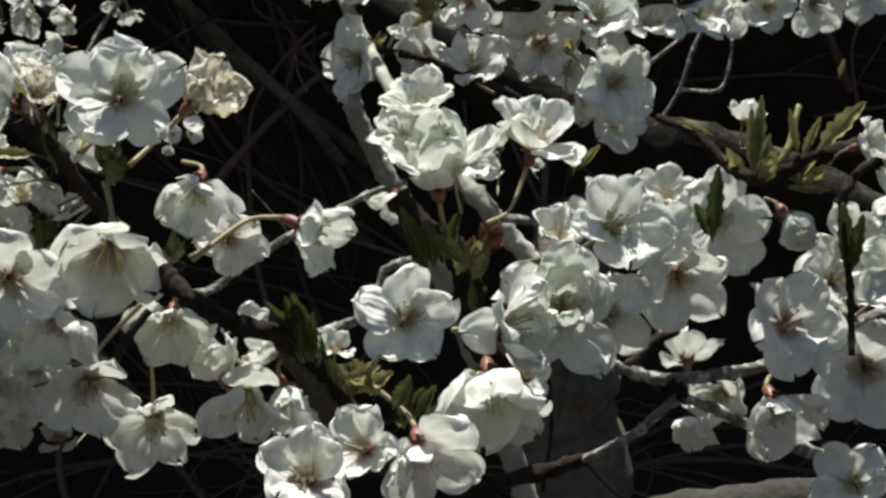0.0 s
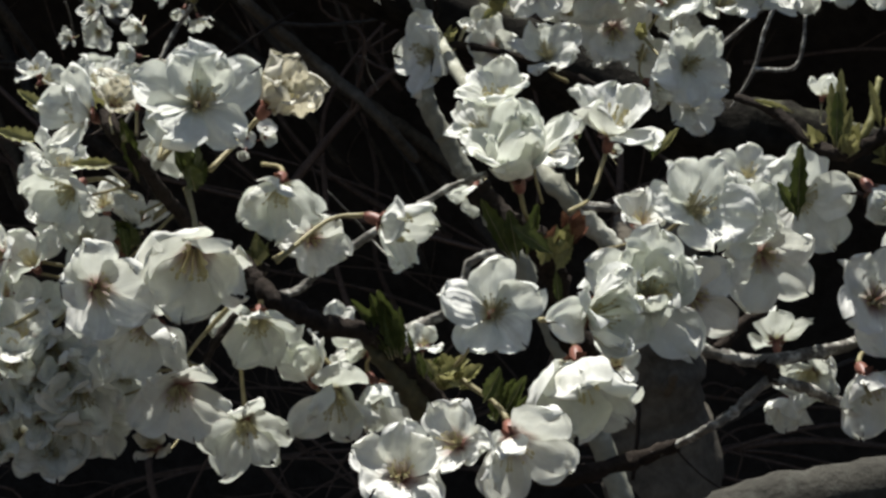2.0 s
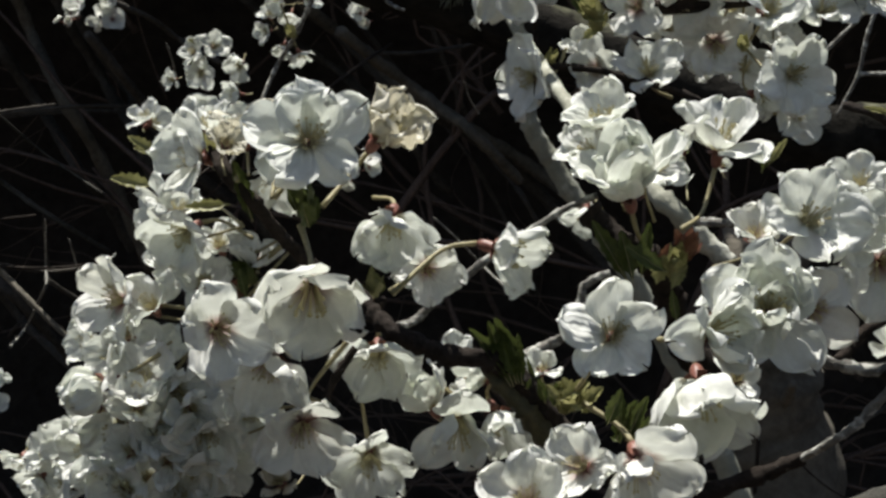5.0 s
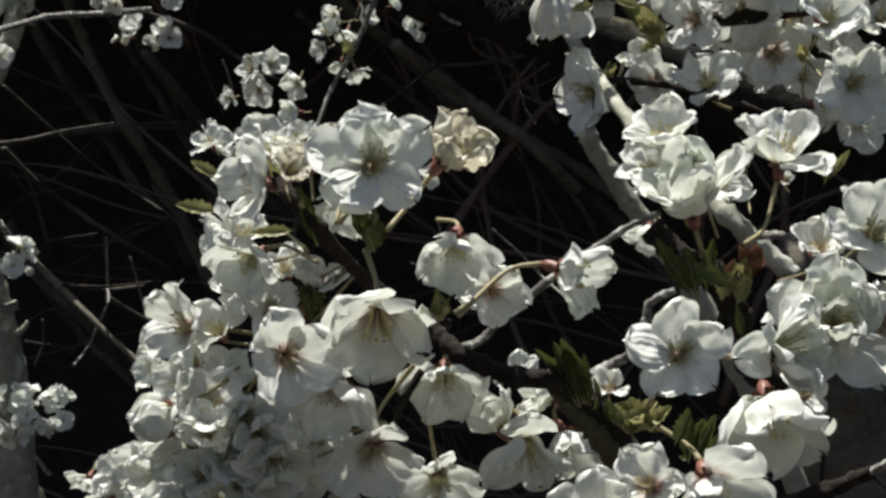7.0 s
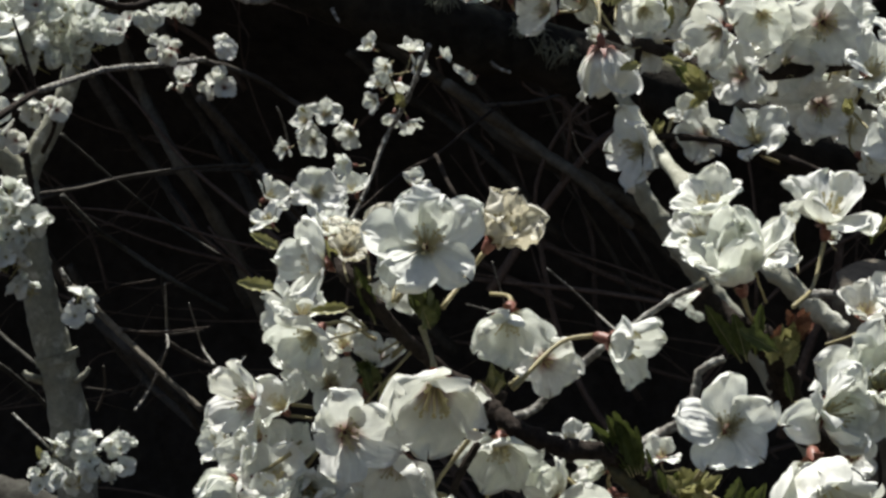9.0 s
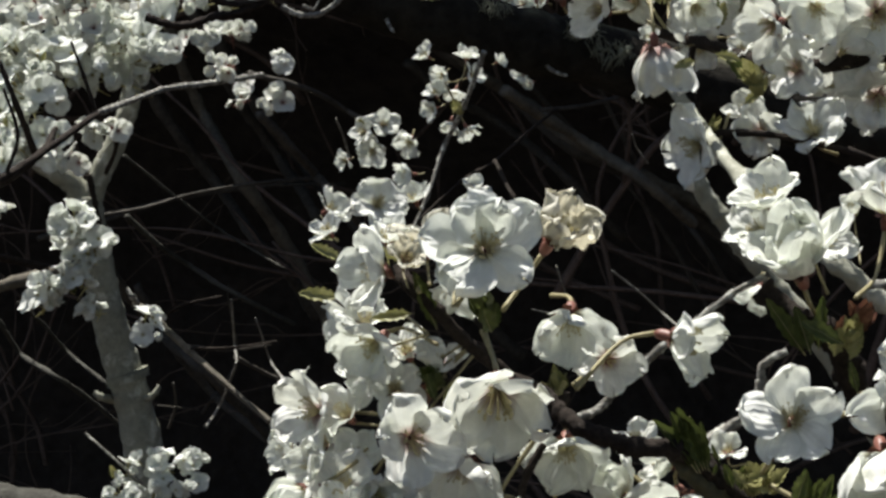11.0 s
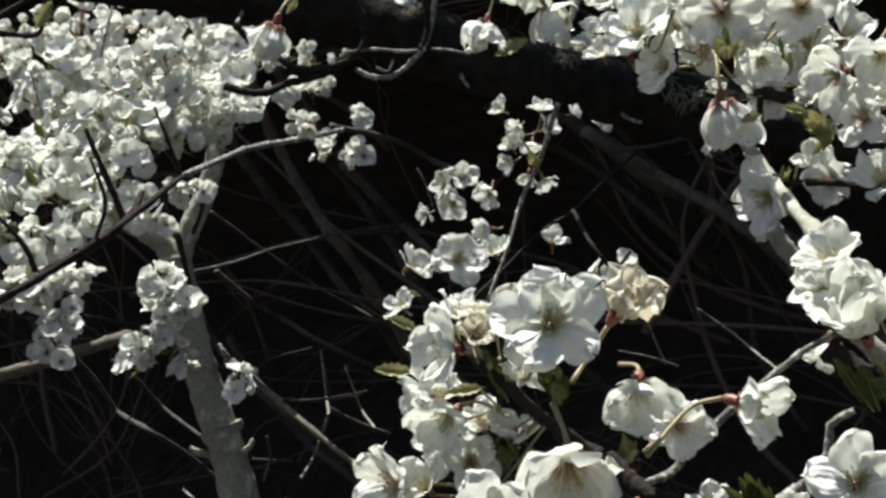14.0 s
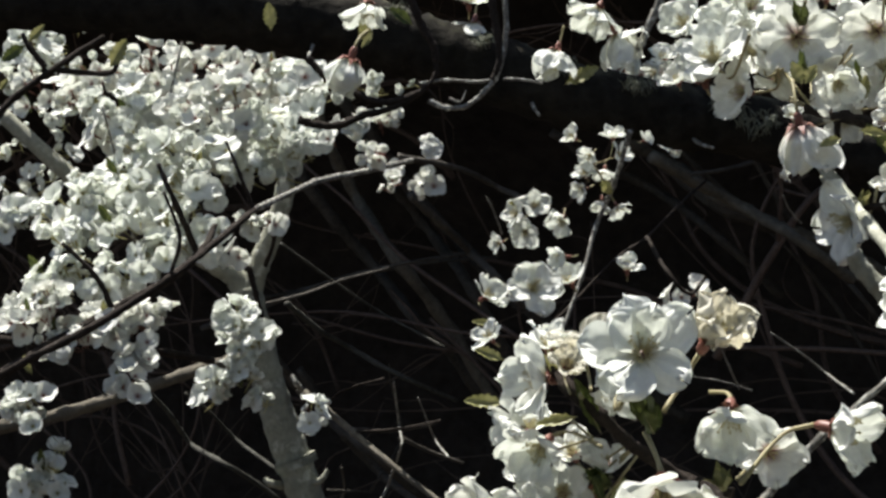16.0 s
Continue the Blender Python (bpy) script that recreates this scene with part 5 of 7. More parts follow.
blossom(spray_high, (-0.2611, 1.2422, 1.6543), (0.25, -0.66, 0.71), 0.0432, 0.36, root=(-0.2359, 1.2267, 1.5945), seed=653, crumple=0.035)
blossom(spray_high, (-0.2202, 1.2463, 1.5851), (0.15, -0.99, 0.01), 0.0354, 0.4, root=(-0.2359, 1.2267, 1.5945), seed=654, crumple=0.035)
blossom(spray_high, (-0.2892, 1.2075, 1.6504), (0.07, -0.69, 0.72), 0.0406, 0.36, seed=655, crumple=0.035)
bud(spray_high, (-0.1946, 1.1312, 1.5294), (0.3, -0.3, 0.6), 0.01, 219)
bud(spray_high, (-0.1657, 1.1265, 1.5502), (0, -0.5, 0.7), 0.016, 220, LEAF_PALE)
bud(spray_high, (-0.0808, 1.1173, 1.5383), (0, -0.5, 0.5), 0.01, 221)
bud(spray_high, (-0.1653, 1.1164, 1.5569), (-0.4, -0.4, 0.6), 0.016, 222, LEAF_PALE)
bud(spray_high, (-0.2006, 1.1918, 1.6065), (0, -0.4, 0.8), 0.014, 223, LEAF)
bud(spray_high, (-0.2158, 1.1208, 1.6418), (0, -0.4, 0.8), 0.014, 224, LEAF)
bud(spray_high, (-0.2193, 1.1194, 1.6098), (0, -0.4, 0.8), 0.014, 225, LEAF)
stem("twig", [(-0.2178, 1.2071, 1.594), (-0.2187, 1.2057, 1.5689), (-0.2165, 1.2052, 1.5437), (-0.2249, 1.1811, 1.5258)], 0.0022, 0.0014, BARK, spray_high, seed=226)
stem("twig", [(0.3, 1.99, 1.395), (0.26, 1.75, 1.56), (0.17, 1.45, 1.635), (0.06, 1.25, 1.625), (-0.0199, 1.191, 1.5854), (-0.085, 1.1715, 1.5699), (-0.1515, 1.1624, 1.5649), (-0.2007, 1.1906, 1.5818), (-0.2409, 1.2318, 1.5963)], 0.0068, 0.0034, BARK, spray_high, seed=227)
stem("twig", [(-0.1944, 1.1311, 1.5278), (-0.1595, 1.1256, 1.5243), (-0.1133, 1.111, 1.5121), (-0.0895, 1.1136, 1.5016)], 0.0023, 0.0016, BARK, spray_high, seed=228)
leaf(spray_high, (-0.1747, 1.1247, 1.5426), (0.83, 0.15, 0.54), (0.09, -0.87, 0.38), 0.0147, 0.45, 0.5, 0.2, LEAF_PALE, seed=315)
leaf(spray_high, (-0.1698, 1.1461, 1.5513), (-0.59, -0.14, 0.79), (0.14, -0.88, 0.39), 0.0325, 0.3, 0.6, 0.1, LEAF, seed=316)
leaf(spray_high, (-0.159, 1.1181, 1.5535), (-0.95, -0.27, 0.13), (0.13, -0.88, 0.39), 0.0149, 0.4, 0.5, 0.1, LEAF_PALE, seed=317)
leaf(spray_high, (-0.2158, 1.0993, 1.6034), (-0.31, -0.13, 0.94), (0.22, -0.87, 0.36), 0.0149, 0.6, 0.5, 0.1, LEAF_PALE, seed=318)
leaf(spray_high, (-0.2142, 1.0999, 1.6032), (0.55, 0.22, 0.81), (0.22, -0.87, 0.36), 0.0134, 0.6, 0.5, 0.1, LEAF_PALE, seed=319)
leaf(spray_high, (-0.1863, 1.1007, 1.5728), (0.88, 0.36, -0.32), (0.2, -0.87, 0.38), 0.0162, 0.4, 0.5, 0.1, LEAF_PALE, seed=320)
leaf(spray_high, (-0.1959, 1.0968, 1.569), (-0.9, -0.37, -0.24), (0.21, -0.87, 0.39), 0.0141, 0.5, 0.5, 0.1, LEAF_PALE, seed=321)
leaf(spray_high, (-0.199, 1.1916, 1.5923), (0.28, 0.12, 0.95), (0.15, -0.87, 0.36), 0.0184, 0.5, 0.5, 0.1, LEAF_PALE, seed=322)

twig_bare = branch_thing("bare_twig", "thin bare grey twig with a sharp bend", "twig")
stem("twig", [(-0.0058, 1.5366, 1.5978), (-0.0158, 1.5333, 1.5701), (-0.0222, 1.5302, 1.5375), (-0.0371, 1.526, 1.5057)], 0.0018, 0.0013, LICHEN_BARK, twig_bare, seed=323)
stem("twig", [(-0.0222, 1.5302, 1.5375), (0.0073, 1.5345, 1.5406), (0.0139, 1.5368, 1.5599), (0.0136, 1.5382, 1.5821)], 0.0018, 0.0011, LICHEN_BARK, twig_bare, seed=324)
stem("twig", [(-0.0457, 1.4265, 1.5491), (-0.0237, 1.4312, 1.5721), (-0.0017, 1.4358, 1.5952)], 0.0016, 0.0012, LICHEN_BARK, twig_bare, seed=325)

twig_small = branch_thing("flowering_twig", "dark slender cherry twig with small white blossoms", "twig")
stem("twig", [(-0.4666, 1.5798, 1.6164), (-0.4943, 1.6009, 1.571), (-0.518, 1.6129, 1.538), (-0.5282, 1.5871, 1.4946), (-0.5458, 1.5583, 1.4432)], 0.0023, 0.0015, LICHEN_BARK, twig_small, seed=326)
bud(twig_small, (-0.4971, 1.5998, 1.5663), (-0.3, -0.3, 0.6), 0.014, 327)
blossom(twig_small, (-0.5424, 1.4947, 1.4906), (0.57, -0.7, 0.42), 0.0477, 0.2, seed=328)
blossom(twig_small, (-0.5798, 1.4792, 1.489), (0.85, -0.02, 0.53), 0.0358, 0.3, root=(-0.5841, 1.4774, 1.4823), seed=329)
blossom(twig_small, (-0.5076, 1.4874, 1.5146), (-0.85, -0.54, 0.11), 0.0283, 0.5, seed=330)
blossom(twig_small, (-0.4789, 1.5642, 1.4967), (0.16, -0.22, 0.96), 0.0293, 0.4, seed=331)
blossom(twig_small, (-0.5249, 1.5452, 1.4916), (-0.16, -0.61, 0.81), 0.0342, 0.4, seed=332)
blossom(twig_small, (-0.5376, 1.637, 1.6199), (-0.49, -0.74, 0.49), 0.0237, 0.35, seed=333)
blossom(twig_small, (-0.5251, 1.6422, 1.6027), (-0.39, -0.86, -0.45), 0.0247, 0.35, seed=334)
blossom(twig_small, (-0.5331, 1.639, 1.5726), (-0.62, -0.8, -0.21), 0.0258, 0.35, seed=335)
blossom(twig_small, (-0.52, 1.6444, 1.5606), (-0.15, -0.43, -0.91), 0.0247, 0.35, root=(-0.5082, 1.5951, 1.5929), seed=336)
blossom(twig_small, (-0.5078, 1.6495, 1.5539), (0.43, -0.1, -0.89), 0.0258, 0.35, root=(-0.5082, 1.5951, 1.5929), seed=337)
blossom(twig_small, (-0.5045, 1.6507, 1.6157), (0.16, -0.23, 0.96), 0.0247, 0.35, root=(-0.5082, 1.5951, 1.5929), seed=338)
blossom(twig_small, (-0.4786, 1.6614, 1.6109), (0.87, -0.18, 0.32), 0.0155, 0.35, seed=339)
blossom(twig_small, (-0.5317, 1.6395, 1.5854), (-0.16, -0.61, 0.78), 0.0237, 0.35, seed=340)
blossom(twig_small, (-0.5014, 1.652, 1.5998), (0.88, -0.17, 0.32), 0.0247, 0.35, seed=341)
blossom(twig_small, (-0.5146, 1.6466, 1.5884), (-0.11, -0.5, -0.88), 0.0237, 0.35, seed=342)
blossom(twig_small, (-0.6725, 1.8519, 1.5421), (0.02, -0.93, -0.41), 0.0353, 0.3, seed=343)
blossom(twig_small, (-0.6615, 1.8564, 1.5674), (0.61, -0.58, 0.5), 0.0342, 0.3, seed=344)
blossom(twig_small, (-0.636, 1.867, 1.5506), (-0.06, -0.79, -0.64), 0.0365, 0.3, seed=345)
blossom(twig_small, (-0.6787, 1.8493, 1.5607), (-0.54, -0.77, 0.38), 0.0324, 0.3, seed=346)
blossom(twig_small, (-0.6981, 1.8414, 1.5335), (-0.6, -0.79, -0.2), 0.0236, 0.3, seed=347)
leaf(twig_small, (-0.5727, 1.4822, 1.4641), (-0.9, -0.37, 0.22), (0.37, -0.83, 0.46), 0.0216, 0.35, 0.5, 0.1, LEAF_PALE, seed=348)
leaf(twig_small, (-0.3112, 0.8103, 1.4756), (-0.81, -0.34, 0.48), (0.38, -0.82, 0.48), 0.0165, 0.35, 0.5, 0.1, LEAF_PALE, seed=349)
leaf(twig_small, (-0.6696, 1.853, 1.5684), (-0.89, -0.37, 0.28), (0.35, -0.83, 0.4), 0.0179, 0.4, 0.5, 0.1, LEAF_PALE, seed=350)
stem("twig", [(-0.5571, 1.532, 1.4464), (-0.5375, 1.5833, 1.473), (-0.5109, 1.6375, 1.5065), (-0.4943, 1.6877, 1.5225), (-0.4809, 1.7581, 1.5484), (-0.4686, 1.8281, 1.5709)], 0.0013, 0.0015, BARK, twig_small, seed=351)
stem("twig", [(-0.4858, 1.6587, 1.5226), (-0.4587, 1.6159, 1.4909), (-0.4425, 1.6227, 1.4687), (-0.4271, 1.629, 1.4819)], 0.0020, 0.0015, BARK, twig_small, seed=352)

limb = branch_thing("cherry_limb", "thick dark old cherry limb with mossy top", "limb")
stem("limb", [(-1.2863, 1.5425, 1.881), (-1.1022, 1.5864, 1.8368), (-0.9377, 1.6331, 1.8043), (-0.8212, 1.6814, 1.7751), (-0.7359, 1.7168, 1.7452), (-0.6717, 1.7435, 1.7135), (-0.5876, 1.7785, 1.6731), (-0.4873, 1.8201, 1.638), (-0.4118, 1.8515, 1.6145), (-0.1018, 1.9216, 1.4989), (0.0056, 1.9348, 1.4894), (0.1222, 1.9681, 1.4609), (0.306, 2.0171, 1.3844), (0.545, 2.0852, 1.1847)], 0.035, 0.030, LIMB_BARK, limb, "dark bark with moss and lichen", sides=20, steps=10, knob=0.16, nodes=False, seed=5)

limb_twigs = branch_thing("flowering_twig", "crooked dark cherry twig in front of the old limb", "twig")
stem("twig", [(-0.5928, 1.4189, 1.7502), (-0.5906, 1.4198, 1.7383), (-0.5876, 1.4211, 1.7262), (-0.5832, 1.423, 1.7117), (-0.5777, 1.4253, 1.6985), (-0.5774, 1.4255, 1.6854)], 0.0035, 0.0030, BARK, limb_twigs, seed=353)
stem("twig", [(-0.578, 1.4252, 1.6878), (-0.5789, 1.4249, 1.6753), (-0.5901, 1.4203, 1.6637), (-0.6052, 1.414, 1.6554), (-0.6207, 1.4076, 1.6508), (-0.6382, 1.4004, 1.6483), (-0.656, 1.393, 1.6431), (-0.6729, 1.386, 1.6457), (-0.686, 1.3806, 1.6515)], 0.0018, 0.0035, BARK, limb_twigs, seed=354)
stem("twig", [(-0.6734, 1.3857, 1.7007), (-0.6641, 1.3895, 1.687), (-0.6444, 1.3978, 1.6705), (-0.6284, 1.4044, 1.6597), (-0.6114, 1.4115, 1.6575), (-0.5928, 1.4191, 1.6622)], 0.0030, 0.0025, BARK, limb_twigs, seed=355)
stem("twig", [(-0.5303, 1.4448, 1.74), (-0.5301, 1.445, 1.726), (-0.5291, 1.4454, 1.7026), (-0.5299, 1.4452, 1.6794), (-0.5366, 1.4424, 1.6654)], 0.0032, 0.0025, BARK, limb_twigs, seed=356)
stem("twig", [(-0.5192, 1.4494, 1.7386), (-0.5219, 1.4484, 1.7064), (-0.5269, 1.4464, 1.6837), (-0.5337, 1.4436, 1.6683), (-0.545, 1.439, 1.6557), (-0.5588, 1.4333, 1.6468), (-0.5738, 1.4271, 1.6472), (-0.5868, 1.4217, 1.6545)], 0.0021, 0.0021, LICHEN_BARK, limb_twigs, seed=357)
stem("twig", [(-0.592, 1.4194, 1.6695), (-0.5714, 1.428, 1.6697), (-0.5503, 1.4367, 1.6657), (-0.5323, 1.4442, 1.6653)], 0.0014, 0.0012, LICHEN_BARK, limb_twigs, seed=358)
stem("twig", [(-0.5289, 1.4456, 1.6653), (-0.5141, 1.4518, 1.663), (-0.4996, 1.4578, 1.6579)], 0.0012, 0.0009, LICHEN_BARK, limb_twigs, seed=359)
stem("twig", [(-0.5709, 1.4282, 1.6543), (-0.5627, 1.4317, 1.651), (-0.5574, 1.4338, 1.6596)], 0.0012, 0.0007, LICHEN_BARK, limb_twigs, seed=360)
bud(limb_twigs, (-0.5172, 1.1582, 1.679), (0, -0.3, 0.8), 0.012, 361, LEAF_PALE)
blossom(limb_twigs, (-0.5095, 1.1109, 1.6621), (-0.48, -0.01, -0.88), 0.0560, 0.64, root=(-0.5056, 1.1341, 1.6816), seed=377, loose=0.25, label='hanging domed white blossom on a pale stalk')
blossom(limb_twigs, (-0.5273, 1.5869, 1.6961), (-0.35, -0.33, -0.9), 0.0601, 0.6, seed=363, crumple=0.08)
blossom(limb_twigs, (-0.4775, 1.6075, 1.7049), (0.39, 0.07, -0.92), 0.0651, 0.5, seed=364)
blossom(limb_twigs, (-0.4889, 1.6027, 1.729), (-0.21, -0.62, -0.83), 0.0551, 0.4, seed=365)
blossom(limb_twigs, (-0.6623, 1.7473, 1.7529), (-0.17, -0.25, -0.97), 0.0560, 0.4, seed=366)
blossom(limb_twigs, (-0.6361, 1.4334, 1.7441), (-0.07, -0.21, -1), 0.0518, 0.4, seed=367)
blossom(limb_twigs, (-0.6296, 1.6526, 1.7601), (0.22, -0.28, 0.89), 0.0530, 0.4, seed=368)
blossom(limb_twigs, (-0.5479, 1.849, 1.696), (-0.1, -0.73, 0.65), 0.0345, 0.4, seed=369)
blossom(limb_twigs, (-0.5327, 1.8553, 1.6883), (-0.39, -0.85, 0.4), 0.0345, 0.4, seed=370)
blossom(limb_twigs, (-0.5075, 1.8657, 1.6996), (0.07, -0.66, 0.7), 0.0345, 0.4, seed=371)
blossom(limb_twigs, (-0.507, 1.866, 1.6793), (0.01, -0.69, 0.7), 0.0345, 0.4, seed=372)
blossom(limb_twigs, (-0.488, 1.8739, 1.6827), (-0.37, -0.84, 0.46), 0.0345, 0.4, seed=373)
blossom(limb_twigs, (-0.5169, 1.8618, 1.6863), (-0.53, -0.91, 0.04), 0.0345, 0.4, seed=374)
leaf(limb_twigs, (-0.6669, 1.3125, 1.7174), (0.02, 0, 1), (0.45, -0.78, 0.31), 0.0222, 0.5, 0.5, 0.1, LEAF_PALE, seed=375)
leaf(limb_twigs, (-0.5651, 1.3547, 1.7091), (-0.67, -0.28, 0.69), (0.39, -0.81, 0.31), 0.0221, 0.45, 0.5, 0.1, None, seed=376)
leaf(limb_twigs, (-0.5237, 1.5885, 1.6654), (0.87, 0.36, 0.34), (0.33, -0.84, 0.35), 0.0336, 0.4, 0.4, 0.1, LEAF_PALE, seed=377)
leaf(limb_twigs, (-0.5052, 1.1415, 1.68), (-0.66, -0.27, -0.7), (0.41, -0.81, 0.31), 0.0121, 0.4, 0.5, 0.1, LEAF_PALE, seed=378)
stem("twig", [(-0.4607, 1.6145, 1.6877), (-0.4432, 1.6217, 1.7208), (-0.4313, 1.6265, 1.7445)], 0.0035, 0.0035, LICHEN_BARK, limb_twigs, seed=379)
stem("twig", [(-0.4489, 1.6194, 1.7114), (-0.4289, 1.6276, 1.724)], 0.0020, 0.0015, LICHEN_BARK, limb_twigs, seed=380)

twig_leafy = branch_thing("flowering_twig", "dark twig with pale green opening leaves", "twig")
stem("twig", [(-1.2599, 1.4994, 1.856), (-1.1563, 1.4345, 1.7221), (-1.0576, 1.3889, 1.6668), (-1.0011, 1.3906, 1.6849), (-0.9703, 1.4033, 1.7113), (-0.9355, 1.4177, 1.7321), (-0.8935, 1.435, 1.7546)], 0.0045, 0.0025, BARK, twig_leafy, seed=381)
stem("twig", [(-0.9447, 1.4139, 1.7333), (-0.9563, 1.409, 1.7549), (-0.9598, 1.4075, 1.7654)], 0.0030, 0.0020, BARK, twig_leafy, seed=382)
stem("twig", [(-0.9357, 1.4176, 1.7296), (-0.8947, 1.4346, 1.722), (-0.8844, 1.4389, 1.7307)], 0.0028, 0.0020, BARK, twig_leafy, seed=383)
leaf(twig_leafy, (-0.8812, 1.4186, 1.7243), (0.56, 0.23, 0.79), (0.52, -0.75, 0.32), 0.0288, 0.5, 0.4, 0.2, LEAF_PALE, seed=384, label="pale green opening leaf")
leaf(twig_leafy, (-0.9472, 1.3911, 1.7525), (-0.8, -0.33, -0.5), (0.55, -0.73, 0.3), 0.0247, 0.5, 0.4, 0.2, LEAF, seed=385)
leaf(twig_leafy, (-0.9446, 1.3922, 1.7547), (0.72, 0.3, 0.62), (0.55, -0.73, 0.3), 0.0210, 0.4, 0.4, 0.2, LEAF_PALE, seed=386)
leaf(twig_leafy, (-0.9718, 1.381, 1.7157), (0.64, 0.26, 0.73), (0.56, -0.72, 0.32), 0.0124, 0.5, 0.4, 0.2, LEAF_PALE, seed=387)

far_tree = branch_thing("cherry_tree", "young cherry tree with smooth pale forked trunk in full white blossom", "tree")
stem("trunk", [(-1.3505, 2.6556, 0.7994), (-1.3626, 2.6498, 1.0677), (-1.3777, 2.6432, 1.1941), (-1.3966, 2.6351, 1.2854), (-1.4114, 2.6287, 1.3762), (-1.4191, 2.6253, 1.4573), (-1.4239, 2.6231, 1.5112)], 0.0327, 0.0221, PALE_BARK, far_tree, "pale grey-green smooth trunk", seed=388, sides=16, nodes=False, knob=0.05)
stem("limb", [(-1.4234, 2.6234, 1.4934), (-1.4435, 2.615, 1.5359), (-1.4811, 2.5993, 1.5673), (-1.5408, 2.5744, 1.6237), (-1.5845, 2.4478, 1.6927), (-1.6901, 2.4037, 1.8177)], 0.0194, 0.0115, PALE_BARK, far_tree, seed=389, sides=12, nodes=False, knob=0.1)
stem("limb", [(-1.4234, 2.6234, 1.4934), (-1.3989, 2.6334, 1.5526), (-1.373, 2.644, 1.6027), (-1.3518, 2.6526, 1.6623), (-1.3454, 2.655, 1.7593), (-1.402, 2.7393, 1.8971), (-1.4249, 2.8377, 2.039)], 0.0177, 0.0124, PALE_BARK, far_tree, seed=390, sides=12, nodes=False, knob=0.1)
stem("limb", [(-1.409, 2.5755, 1.4059), (-1.4575, 2.5013, 1.3974), (-1.5202, 2.4212, 1.3794), (-1.6031, 2.3328, 1.3601), (-1.7424, 2.2752, 1.3485)], 0.0085, 0.0102, TRUNK_BARK, far_tree, seed=391, nodes=False)
stem("limb", [(-1.2134, 1.6064, 1.4404), (-1.1450, 1.6347, 1.4718), (-1.0879, 1.6799, 1.4993), (-1.0284, 1.7261, 1.5369), (-1.0201, 1.8161, 1.5696), (-1.0237, 1.9227, 1.6037)], 0.0046, 0.0037, BARK, far_tree, "long dark side branch", seed=392)
# same branch further out; paler lichened bark also paints in its lit look
stem("limb", [(-1.0237, 1.9227, 1.6037), (-1.0207, 2.0862, 1.6344), (-1.0104, 2.1987, 1.6445), (-0.9767, 2.2885, 1.6556)], 0.0037, 0.0036, LICHEN_BARK, far_tree, "long dark side branch", seed=392)
stem("twig", [(-1.0284, 1.7261, 1.5369), (-1.014, 1.732, 1.5782), (-1.0242, 1.7276, 1.6274)], 0.0024, 0.0015, BARK, far_tree, seed=393)
stem("twig", [(-1.0237, 1.9227, 1.6037), (-1.0342, 1.9183, 1.6455), (-1.0449, 1.9137, 1.6859)], 0.0026, 0.0016, BARK, far_tree, seed=394)
stem("twig", [(-1.1591, 2.1915, 1.5406), (-1.1219, 2.1527, 1.5749), (-1.1039, 2.1059, 1.6173)], 0.0032, 0.0021, BARK, far_tree, seed=395)
stem("twig", [(-1.4115, 1.8708, 1.4262), (-1.3118, 1.912, 1.475), (-1.239, 1.942, 1.5068), (-1.1729, 1.9693, 1.5361), (-1.1565, 2.0302, 1.5692), (-1.1653, 2.0806, 1.5966)], 0.0068, 0.0041, BARK, far_tree, seed=396)
stem("twig", [(-1.1636, 2.0273, 1.5632), (-1.1569, 1.9757, 1.6261), (-1.1704, 1.97, 1.6755)], 0.0047, 0.0027, BARK, far_tree, seed=397)
stem("twig", [(-1.239, 1.942, 1.5068), (-1.2533, 1.936, 1.5495), (-1.2863, 1.9222, 1.5946)], 0.0041, 0.0024, BARK, far_tree, seed=398)
stem("twig", [(-1.3701, 2.5371, 1.5454), (-1.3652, 2.5392, 1.5019), (-1.3566, 2.5429, 1.4492)], 0.0051, 0.0034, BARK, far_tree, seed=399)
stem("twig", [(-1.2832, 2.2487, 1.4197), (-1.3658, 2.2144, 1.4455), (-1.4774, 2.1681, 1.4672), (-1.5469, 2.1393, 1.4836)], 0.0054, 0.0046, BARK, far_tree, seed=400)
stem("twig", [(-1.5573, 2.1345, 1.6506), (-1.4876, 2.1634, 1.6365), (-1.4048, 2.1978, 1.6122)], 0.0069, 0.0046, TRUNK_BARK, far_tree, seed=401)
stem("twig", [(-1.3387, 2.6048, 1.3464), (-1.3227, 2.5573, 1.359), (-1.3291, 2.5545, 1.3727)], 0.0043, 0.0034, LICHEN_BARK, far_tree, seed=402)
stem("stub", [(-1.406, 2.6314, 1.1977), (-1.4075, 2.5983, 1.2065), (-1.4164, 2.5946, 1.2146)], 0.0069, 0.0039, PALE_BARK, far_tree, seed=403)
stem("stub", [(-1.3736, 2.6449, 1.1936), (-1.3363, 2.6278, 1.2028), (-1.325, 2.6325, 1.2173)], 0.0061, 0.0035, PALE_BARK, far_tree, seed=404)
stem("growth_ring", [(-1.3843, 2.6403, 1.2394), (-1.3826, 2.641, 1.2321), (-1.3809, 2.6418, 1.2248)], 0.0336, 0.0336, PALE_BARK, far_tree, seed=405, sides=16, nodes=False, knob=0.05)
